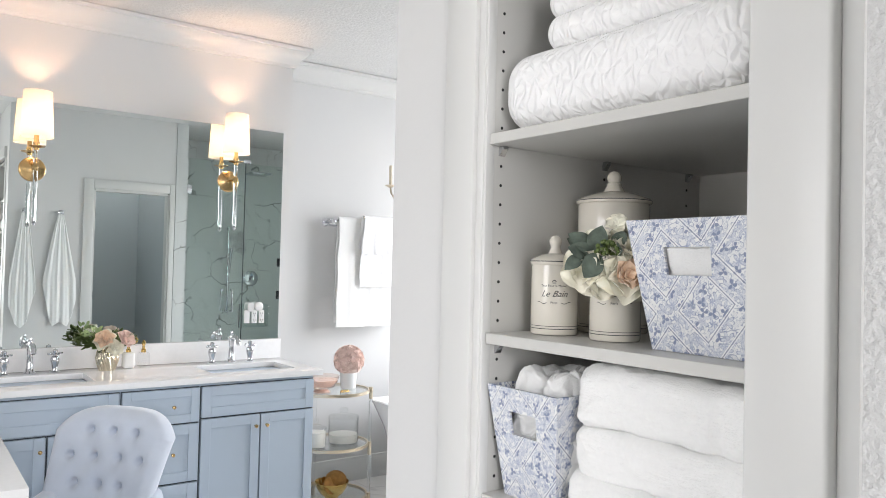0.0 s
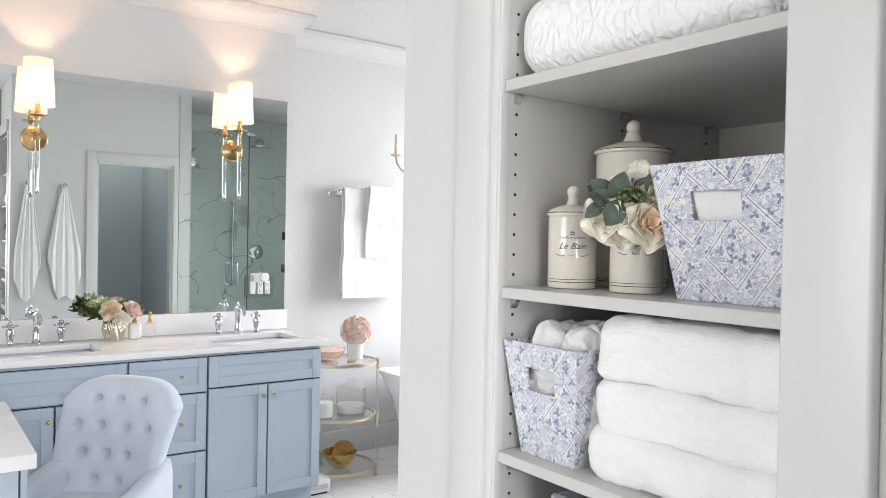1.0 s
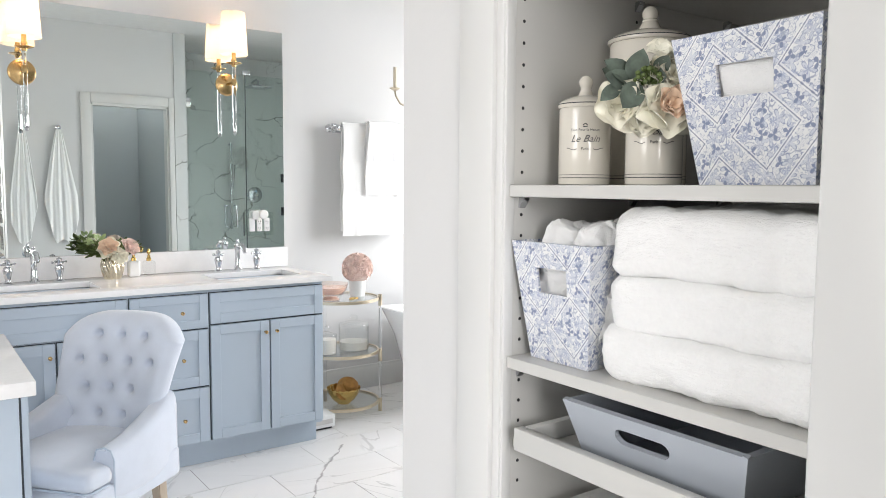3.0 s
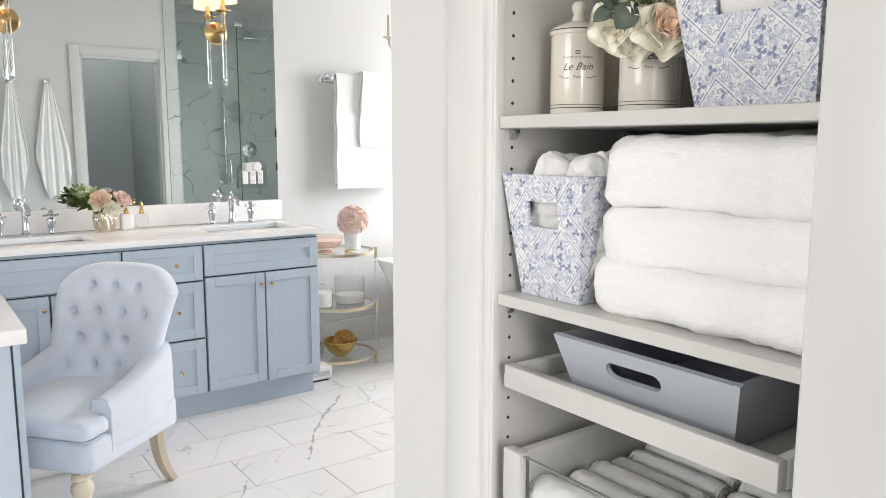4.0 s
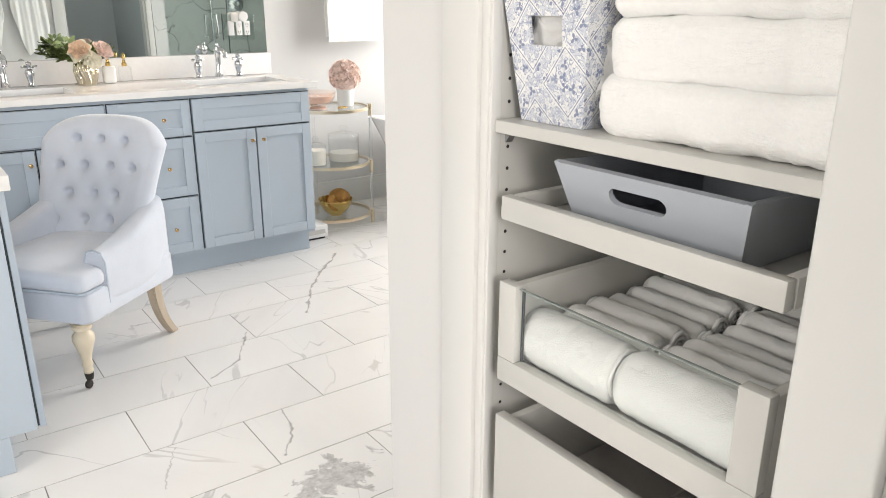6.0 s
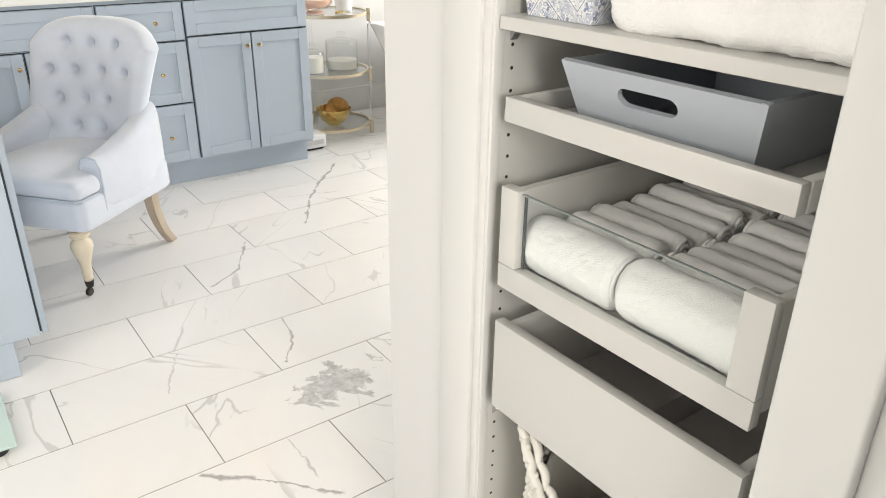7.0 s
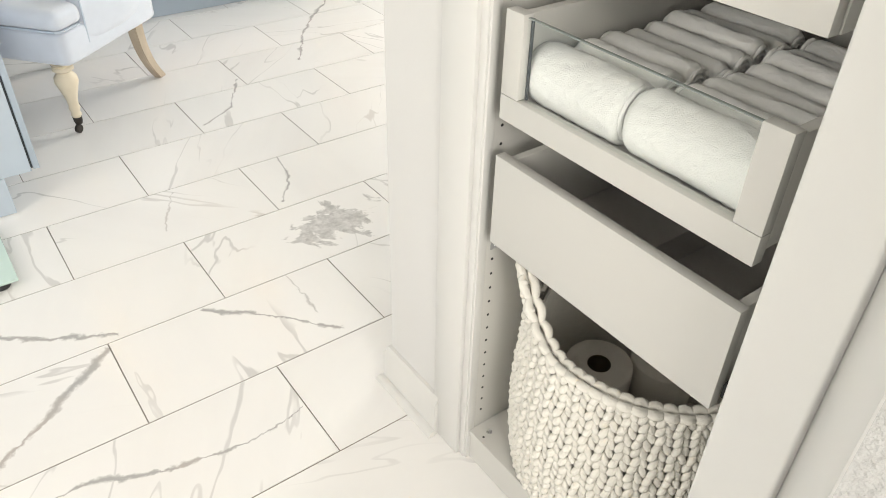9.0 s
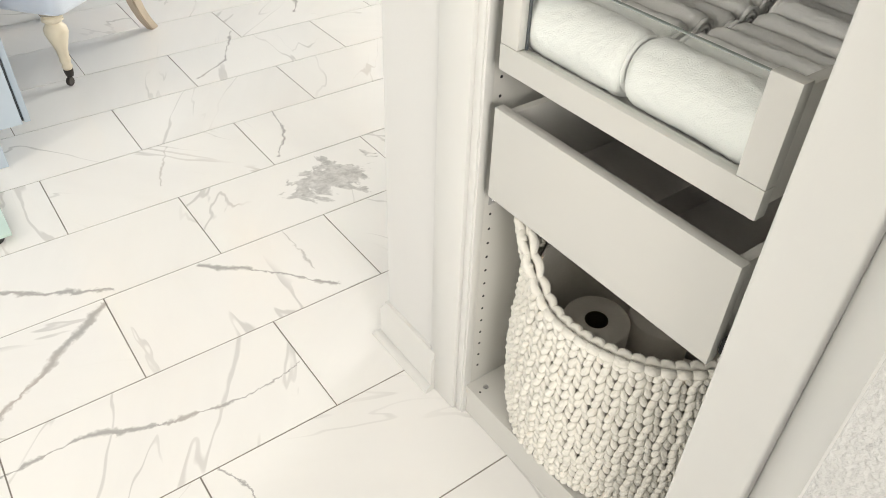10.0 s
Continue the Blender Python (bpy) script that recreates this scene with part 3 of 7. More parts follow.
def molding(name, pts, prof, material, label, category="trim"):
    """Runs a profile (out, up) along floor points, mitred at the corners; out is to the left of the way."""
    bm = B()
    rings = []
    n = len(pts)
    for i, p in enumerate(pts):
        p = Vector((*p[:2], 0))
        a = (p - Vector((*pts[i - 1][:2], 0))).normalized() if i else None
        c = (Vector((*pts[i + 1][:2], 0)) - p).normalized() if i < n - 1 else None
        a, c = a or c, c or a
        na, nc = Vector((-a.y, a.x, 0)), Vector((-c.y, c.x, 0))
        mt = (na + nc)
        mt = mt / max(0.2, mt.dot(na))
        rings.append([bm.verts.new(p + mt * o + Vector((0, 0, pts[i][2] + u))) for o, u in prof])
    for a, c in zip(rings, rings[1:]):
        for k in range(len(prof)):
            k2 = (k + 1) % len(prof)
            bm.faces.new((a[k], a[k2], c[k2], c[k]))
    bm.faces.new(rings[0]), bm.faces.new(rings[-1][::-1])
    return solid(name, bm, material, label, category, kind="structure")


CROWN = [(0.0, -0.125), (0.012, -0.125), (0.016, -0.108), (0.022, -0.104), (0.030, -0.088), (0.050, -0.066), (0.070, -0.050), (0.078, -0.034), (0.080, -0.026), (0.092, -0.022), (0.094, -0.004), (0.0, -0.004)]
molding("crown_molding_vanity", [(2.05, YF, CEIL), (2.05, YV, CEIL), (XW, YV, CEIL)][::-1], [(-o, u) for o, u in CROWN], TRIM, "white stepped crown molding above the vanity wall")
molding("crown_molding_bath", [(2.15, YF, CEIL), (XE, YF, CEIL)], [(-o, u) for o, u in CROWN], TRIM, "white stepped crown molding above the bath wall")
BASE = [(0.0, 0.0), (0.015, 0.0), (0.015, 0.090), (0.009, 0.100), (0.007, 0.111), (0.0, 0.113)]
BIGBASE = [(0.0, 0.0), (0.018, 0.0), (0.018, 0.135), (0.012, 0.145), (0.009, 0.165), (0.0, 0.17)]
molding("baseboard_bath", [(2.05, YF, 0.0), (XE, YF, 0.0)], [(-o, u) for o, u in BIGBASE], TRIM, "white stepped baseboard", "baseboard")
molding("baseboard_closet", [(1.0, YR, 0), (0.808, YR, 0), (0.808, 0.949, 0)], [(-o, u) for o, u in BASE], TRIM, "white baseboard wrapping the wall end", "baseboard")
SHOE = [(0.0, 0.0), (0.016, 0.0), (0.015, 0.006), (0.011, 0.012), (0.005, 0.016), (0.0, 0.017)]
molding("shoe_molding", [(1.0, YR + 0.015, 0), (0.793, YR + 0.015, 0), (0.793, 0.947, 0)], [(-o, u) for o, u in SHOE], TRIM, "white quarter-round shoe molding", "baseboard")
molding("baseboard_hooks", [(1.42, YR, 0), (1.01, YR, 0)][::-1], BIGBASE, TRIM, "white stepped baseboard", "baseboard")

# closet casing
CS = B()
box(CS, 0.8015, 0.822, 0.882, 0.9645, 0, 2.45, 0.003)
box(CS, 0.8085, 0.830, 0.866, 0.8835, 0, 2.45, 0.004)
box(CS, 0.8125, 0.830, 0.8615, 0.8675, 0, 2.45, 0.0015)
solid("trim_closet_far", CS, TRIM, "white painted closet door casing", "trim", kind="structure")
CS = B()
box(CS, 0.757, 0.822, 0.275, 0.3635, 0, 2.45, 0.005, 3)
solid("trim_closet_near", CS, TRIM, "white painted closet door casing", "trim", kind="structure")
CS = B()
q = [(0.782, 0.281), (0.764, 0.262), (0.674, 0.2075), (0.674, 0.195), (0.80, 0.195), (0.80, 0.281)]
lo, hi = [CS.verts.new((x, y, 0)) for x, y in q], [CS.verts.new((x, y, 2.45)) for x, y in q]
CS.faces.new(lo), CS.faces.new(hi)
for k in range(6):
    CS.faces.new((lo[k], lo[(k + 1) % 6], hi[(k + 1) % 6], hi[k]))
solid("trim_closet_return", CS, TRIM, "white smooth splayed return beside the closet casing", "trim", kind="structure")
CS = B()
box(CS, 0.786, 0.822, 0.271, 0.9645, 2.451, 2.55, 0.003)
solid("trim_closet_head", CS, TRIM, "white painted closet head casing", "trim", kind="structure")
flat("wall_closet_head", (0.808, 0.90, 0.279, 0.966, 2.555, CEIL), WALL, "white painted wall over the linen closet", "wall")


# ---- linen closet ----
CX, CB, CY0, CY1 = 0.818, 1.398, 0.3635, 0.862
closet = thing("closet_cabinet", (CX, CY0, 0), "white built-in linen closet cabinet with adjustable shelves", "cabinet")
part("side_panel", box(B(), CX, CB, CY1, CY1 + 0.018, 0, 2.44, 0.0008, 1), LACQ, closet)
part("side_panel", box(B(), CX, CB, CY0 - 0.018, CY0, 0, 2.44, 0.0008, 1), LACQ, closet)
part("back_panel", box(B(), CB - 0.006, CB, CY0, CY1, 0.086, 2.42), LACQ, closet)
part("top_panel", box(B(), CX, CB - 0.007, CY0, CY1, 2.422, 2.44), LACQ, closet)
part("bottom_panel", box(B(), CX, CB - 0.007, CY0, CY1, 0.068, 0.086, 0.001, 1), LACQ, closet)
part("plinth", box(B(), CX + 0.004, CX + 0.02, CY0, CY1, 0.001, 0.067), LACQ, closet)
for zt in (2.08, 1.782, 1.456, 1.196):
    part("shelf", box(B(), CX, CB - 0.008, CY0 + 0.002, CY1 - 0.002, zt - 0.018, zt, 0.0012, 1), LACQ, closet)


def pin_hole(bm, x, z):
    lathe(bm, [(0, 0.0006), (0.0024, 0.0006), (0.0028, 0.0)], seg=10, m=Matrix.Translation((x, CY1, z)) @ pose(0, 0, 0, 90))


HOLES = B()
for col in (0.027, 0.28, 0.53):
    k = 0
    while 0.12 + 0.032 * k < 2.35:
        z = 0.131 + 0.032 * k
        if not any(zt - 0.027 < z < zt + 0.003 for zt in (2.08, 1.782, 1.456, 1.196)):
            pin_hole(HOLES, CX + col, z)
        k += 1
tagged(part("pin_holes", HOLES, BLACK, closet), kind="stuff")
pin = B()
box(pin, -0.006, 0.006, -0.012, 0, -0.006, 0, 0.001, 1)
t = bmesh.new()
box(t, -0.006, 0.006, -0.010, 0, -0.016, -0.005)
for v in t.verts:
    if v.co.z < -0.01 and v.co.y < -0.005:
        v.co.y = -0.002
join(pin, t)
pin_me = mesh_of("shelf_pin", pin, CHROME)
for zt in (1.782, 1.456, 1.196):
    for col in (0.027, 0.28, 0.53):
        o = part("shelf_pin", pin_me, None, closet)
        o.location = (CX + col, CY1, zt - 0.0185)
o = part("shelf_pin", pin_me, None, closet)
o.location = (CX + 0.027, CY1, 0.553)
for yy in (CY1 - 0.028,):
    part("screw", lathe(B(), [(0, 0.0015), (0.003, 0.0005), (0.0055, 0.0018), (0.0062, 0.0)], (CX + 0.03, yy, 0.086), 14), CHROME, closet)
    part("screw", lathe(B(), [(0, 0.001), (0.002, 0.001), (0.0024, 0.0)], (CX + 0.012, yy - 0.004, 0.086), 10), BLACK, closet)

# pull-out tray
DY0, DY1 = 0.405, 0.834
tray = part("pull_out_tray", box(B(), CX + 0.015, CX + 0.55, DY0 + 0.0155, DY1 - 0.0155, 1.059, 1.065), LACQ, closet, "shallow white pull-out tray")
part("front_rail", box(B(), CX - 0.004, CX + 0.014, DY0 + 0.002, DY1 + 0.003, 1.057, 1.092, 0.002), LACQ, tray)
part("side_rail", box(B(), CX + 0.0145, CX + 0.55, DY1 - 0.015, DY1 - 0.0005, 1.057, 1.092, 0.002), LACQ, tray)
part("side_rail", box(B(), CX + 0.0145, CX + 0.55, DY0 + 0.0005, DY0 + 0.015, 1.057, 1.092, 0.002), LACQ, tray)
for yy in (CY1 - 0.024, CY0 + 0.002):
    part("runner", box(B(), CX + 0.015, CX + 0.53, yy, yy + 0.022, 1.051, 1.069, 0.002), LACQ, tray, "white drawer runner")

# drawer with a glass front
XF = CX - 0.006
gd = part("glass_front_drawer", box(B(), XF + 0.0195, CX + 0.514, DY0 + 0.019, DY1 - 0.019, 0.818, 0.826), LACQ, closet, "white drawer with a clear glass front")
part("bottom_rail", box(B(), XF, XF + 0.019, DY0, DY1, 0.804, 0.843, 0.0015), LACQ, gd)
part("stile", box(B(), XF, XF + 0.019, DY1 - 0.036, DY1, 0.8435, 0.9645, 0.0015), LACQ, gd)
part("stile", box(B(), XF, XF + 0.019, DY0, DY0 + 0.037, 0.8435, 0.9645, 0.0015), LACQ, gd)
pane = part("glass_pane", box(B(), XF + 0.008, XF + 0.012, DY0 + 0.037, DY1 - 0.036, 0.8435, 0.9585), PANE, gd, "clear glass pane")
pane.visible_shadow = False
part("pane_edge", box(B(), XF + 0.0075, XF + 0.0125, DY0 + 0.033, DY1 - 0.032, 0.9587, 0.9601), EDGEG, gd, "polished grey-green glass edge")
part("gasket", box(B(), XF + 0.0135, XF + 0.0165, DY1 - 0.040, DY1 - 0.036, 0.8435, 0.9585), DARK, gd)
part("side_panel", box(B(), XF + 0.0195, CX + 0.53, DY1 - 0.018, DY1 - 0.003, 0.816, 0.957, 0.0015), LACQ, gd)
part("side_panel", box(B(), XF + 0.0195, CX + 0.53, DY0 + 0.003, DY0 + 0.018, 0.816, 0.957, 0.0015), LACQ, gd)
part("back_panel", box(B(), CX + 0.515, CX + 0.53, DY0 + 0.019, DY1 - 0.019, 0.816, 0.942, 0.0015), LACQ, gd)

# lower drawer
XF2 = CX - 0.004
dr = part("drawer", box(B(), XF2 + 0.0185, CX + 0.514, DY0 + 0.016, DY1 - 0.020, 0.600, 0.607), FELT, closet, "plain white drawer with a grey lining")
part("front", box(B(), XF2, XF2 + 0.018, DY0 - 0.005, DY1 + 0.003, 0.580, 0.741, 0.0015), LACQ, dr)
part("side_panel", box(B(), XF2 + 0.0185, CX + 0.53, DY1 - 0.019, DY1 - 0.005, 0.596, 0.735, 0.0015), LACQ, dr)
part("side_panel", box(B(), XF2 + 0.0185, CX + 0.53, DY0 + 0.001, DY0 + 0.015, 0.596, 0.735, 0.0015), LACQ, dr)
part("back_panel", box(B(), CX + 0.515, CX + 0.53, DY0 + 0.016, DY1 - 0.020, 0.596, 0.730, 0.0015), LACQ, dr)
part("divider", box(B(), XF2 + 0.020, CX + 0.513, 0.606, 0.610, 0.608, 0.660), FELT, dr)
part("runner", box(B(), CX + 0.01, CX + 0.53, CY0 + 0.001, DY0 - 0.006, 0.596, 0.621, 0.002), BLACK, dr, "dark metal drawer runner")


# ---- things on the closet shelves ----
def fabric_bin(name, base, top, label):
    """A tapered bin from two rectangles (x front, y0, y1, z, depth, yaw) with a wall and a cut hand-hold."""
    ob = thing(name, (base["x"], base["y0"], base["z"]), label, "storage bin", "toile storage bins")

    def corner(r, s, q):
        yaw = radians(r.get("yaw", 0))
        p = Vector((r["x"], r["y1"], r["z"]))
        w = r["y1"] - r["y0"]
        a, d = Vector((-math.sin(yaw), -math.cos(yaw), 0)), Vector((math.cos(yaw), -math.sin(yaw), 0))
        return p + a * w * s + d * r["d"] * q

    def side(nm, c0, c1, hole=None, th=0.004, inner=Vector((0, 0, 0))):
        """A wall between two floor corners with its own metric UVs."""
        bl, br, tl, tr = corner(base, *c0), corner(base, *c1), corner(top, *c0), corner(top, *c1)
        nrm = (br - bl).cross(tl - bl).normalized()
        if nrm.dot(inner) > 0:
            nrm = -nrm
        us = [0, 1] if not hole else [0, hole[0], hole[1], 1]
        vs = [0, 1] if not hole else [0, hole[2], hole[3], 1]
        bm = B()
        uvl = bm.loops.layers.uv.new("UVMap")
        pos = lambda u, v: (bl * (1 - u) + br * u) * (1 - v) + (tl * (1 - u) + tr * u) * v
        grid = {}
        for lay in (0, 1):
            for i, u in enumerate(us):
                for j, v in enumerate(vs):
                    grid[lay, i, j] = bm.verts.new(pos(u, v) - nrm * th * lay)
        width, height = (br - bl).length, (tl - bl).length
        faces = []
        for lay in (0, 1):
            for i in range(len(us) - 1):
                for j in range(len(vs) - 1):
                    if hole and i == 1 and j == 1:
                        continue
                    q = [grid[lay, i, j], grid[lay, i + 1, j], grid[lay, i + 1, j + 1], grid[lay, i, j + 1]]
                    faces.append(bm.faces.new(q))
        edges = [((0, j), (0, j + 1)) for j in range(len(vs) - 1)] + [((len(us) - 1, j), (len(us) - 1, j + 1)) for j in range(len(vs) - 1)]
        edges += [((i, 0), (i + 1, 0)) for i in range(len(us) - 1)] + [((i, len(vs) - 1), (i + 1, len(vs) - 1)) for i in range(len(us) - 1)]
        if hole:
            edges += [((1, 1), (2, 1)), ((1, 2), (2, 2)), ((1, 1), (1, 2)), ((2, 1), (2, 2))]
        for a, b in edges:
            faces.append(bm.faces.new((grid[0, *a], grid[0, *b], grid[1, *b], grid[1, *a])))
        ax, ay = (br - bl).normalized(), (tl - bl).normalized()
        for f in faces:
            for lp in f.loops:
                q = lp.vert.co - bl
                lp[uvl].uv = (q.dot(ax) + 0.031, q.dot(ay) + 0.017)
        return part(nm, bm, TOILE, ob)

    c = (corner(base, 0.5, 0.5) + corner(top, 0.5, 0.5)) / 2
    side("front_panel", (0, 0), (1, 0), hole=(0.30, 0.70, 0.58, 0.79), inner=c - corner(base, 0.5, 0))
    side("back_panel", (1, 1), (0, 1), inner=c - corner(base, 0.5, 1))
    side("side_panel", (1, 0), (1, 1), inner=c - corner(base, 1, 0.5))
    side("side_panel", (0, 1), (0, 0), inner=c - corner(base, 0, 0.5))
    bm = B()
    q = [corner(base, *k) for k in ((0.02, 0.02), (0.98, 0.02), (0.98, 0.98), (0.02, 0.98))]
    lo = [bm.verts.new(v + Vector((0, 0, 0.001))) for v in q]
    hi = [bm.verts.new(v + Vector((0, 0, 0.004))) for v in q]
    bm.faces.new(lo), bm.faces.new(hi)
    for k in range(4):
        bm.faces.new((lo[k], lo[(k + 1) % 4], hi[(k + 1) % 4], hi[k]))
    part("base", bm, TOILE, ob)
    return ob


fabric_bin("fabric_bin", dict(x=0.848, y0=0.722, y1=0.838, z=1.1966, d=0.24), dict(x=0.824, y0=0.700, y1=0.859, z=1.373, d=0.29), "white storage bin with blue toile print holding washcloths")
fabric_bin("fabric_bin", dict(x=0.876, y0=0.425, y1=0.572, z=1.4566, d=0.26, yaw=2), dict(x=0.852, y0=0.412, y1=0.602, z=1.632, d=0.31, yaw=2), "white storage bin with blue toile print and a towel inside")


def cloth(name, dims, r, label, mat_=TERRY, category="towel", group="", **kw):
    return solid(name, soft_box(B(), *dims, r, **kw), mat_, label, category, group=group)


cloth("washcloth", (0.852, 0.99, 0.768, 0.842, 1.210, 1.400), 0.028, "rolled white terry washcloth standing in the bin", cuts=40, amp=0.013, seed=3, freq=26)
cloth("washcloth", (0.852, 0.985, 0.706, 0.770, 1.210, 1.402), 0.028, "rolled white terry washcloth standing in the bin", cuts=40, amp=0.013, seed=5, freq=26)
cloth("washcloth", (0.995, 1.09, 0.712, 0.792, 1.205, 1.404), 0.03, "rolled white terry washcloth standing in the bin", cuts=40, amp=0.013, seed=8, freq=26)
ht = soft_box(B(), 0.884, 1.12, 0.450, 0.574, 1.462, 1.612, 0.02, amp=0.005, seed=9, freq=14)
for v in ht.verts:
    # leans forward against the sloping front
    v.co.x -= 0.137 * (v.co.z - 1.457)
solid("hand_towel", ht, TERRY, "folded white terry towel inside the bin", "towel")


def folded_towel(x0, x1, y0, y1, z0, z1, seed, label):
    """A thick folded bath towel: a soft front fold, with the layers showing at its end."""
    bm = soft_box(B(), x0, x1, y0, y1, z0, z1, (z1 - z0) * 0.27, cuts=84, amp=0.0045, freq=13, seed=seed)
    for v in bm.verts:
        u = (v.co.y - y0) / (y1 - y0)
        v.co.z += 0.006 * noise.noise(Vector((v.co.y * 7, v.co.x * 4, seed)))
        v.co += 0.0022 * noise.noise_vector(v.co * 60 + Vector((seed, 0, 0))) + 0.0005 * noise.noise_vector(v.co * 170) + 0.0009 * noise.noise_vector(v.co * 480)
        v.co.z += 0.004 * noise.ridged_multi_fractal(Vector((v.co.x * 9, v.co.y * 3, seed)), 1.0, 2.0, 2, 0.8, 1.5) - 0.004
        if v.co.x < x0 + 0.06:
            v.co.x += 0.006 * noise.noise(Vector((v.co.y * 16, v.co.z * 30, seed * 3)))
            v.co.x += 0.008 * math.exp(-((v.co.y - (y0 + 0.085)) / 0.008) ** 2) * 0.6
    return solid("bath_towel", bm, TERRY, label, "towel", group="folded bath towels")


folded_towel(0.843, 1.22, 0.366, 0.703, 1.1962, 1.270, 1.0, "folded white terry bath towel at the bottom of a stack")
folded_towel(0.846, 1.22, 0.366, 0.694, 1.268, 1.342, 4.0, "folded white terry bath towel in the middle of a stack")
folded_towel(0.846, 1.22, 0.366, 0.690, 1.338, 1.430, 7.0, "thick folded white terry bath towel on top of a stack")


def quilt(x0, x1, y0, y1, z0, z1, seed, r, label):
    bm = soft_box(B(), x0, x1, y0, y1, z0, z1, r, cuts=40, amp=0.003, freq=6, seed=seed)
    return solid("folded_quilt", bm, QUILT, label, "quilt", group="folded quilts")


def quilt_mat():
    m = mat("white_matelasse", (0.90, 0.90, 0.90), 0.9, var=0.02, vscale=30, sheen=0.2)
    n, l = m.node_tree.nodes, m.node_tree.links
    tc = n.new("ShaderNodeTexCoord")
    wz = n.new("ShaderNodeTexNoise")
    wz.inputs["Scale"].default_value = 16
    l.new(tc.outputs["Object"], wz.inputs["Vector"])
    ad = n.new("ShaderNodeVectorMath")
    ad.operation = "MULTIPLY_ADD"
    ad.inputs[1].default_value = (0.045, 0.045, 0.045)
    l.new(wz.outputs["Color"], ad.inputs[0]), l.new(tc.outputs["Object"], ad.inputs[2])
    mp = n.new("ShaderNodeMapping")
    mp.inputs["Scale"].default_value = (1.0, 1.25, 0.62)
    mp.inputs["Rotation"].default_value = (0.55, 0.0, 0.0)
    l.new(ad.outputs[0], mp.inputs[0])
    vo = n.new("ShaderNodeTexVoronoi")
    vo.feature = "DISTANCE_TO_EDGE"
    vo.inputs["Scale"].default_value = 52
    l.new(mp.outputs[0], vo.inputs["Vector"])
    mr = n.new("ShaderNodeMapRange")
    mr.inputs[2].default_value = 0.32
    mr.interpolation_type = "SMOOTHSTEP"
    l.new(vo.outputs["Distance"], mr.inputs[0])
    fine = n.new("ShaderNodeTexNoise")
    fine.inputs["Scale"].default_value = 350
    l.new(tc.outputs["Object"], fine.inputs["Vector"])
    mm = n.new("ShaderNodeMath")
    mm.operation = "MULTIPLY_ADD"
    mm.inputs[1].default_value = 0.12
    l.new(fine.outputs[0], mm.inputs[0]), l.new(mr.outputs[0], mm.inputs[2])
    bp = n.new("ShaderNodeBump")
    bp.inputs["Strength"].default_value, bp.inputs["Distance"].default_value = 0.5, 0.0050
    l.new(mm.outputs[0], bp.inputs["Height"])
    l.new(bp.outputs[0], n["Principled BSDF"].inputs["Normal"])
    return m


QUILT = quilt_mat()
quilt(0.826, 1.22, 0.400, 0.857, 1.7826, 1.911, 2.0, 0.050, "white matelasse quilt folded on a closet shelf")
quilt(0.85, 1.2, 0.373, 0.783, 1.908, 1.961, 5.0, 0.03, "folded white cotton coverlet on top of a quilt")
quilt(0.86, 1.2, 0.373, 0.788, 1.959, 2.016, 6.0, 0.03, "folded white cotton coverlet on top of a stack")
solid("dark_roll", lathe(B(), [(0, 0), (0.05, 0), (0.055, 0.01), (0.055, 0.3), (0, 0.3)], m=Matrix.Translation((0.96, 0.376, 1.868)) @ pose(0, 0, 0, 0, 90, 0)), BLACK, "dark rolled cloth beside the quilt", "roll")


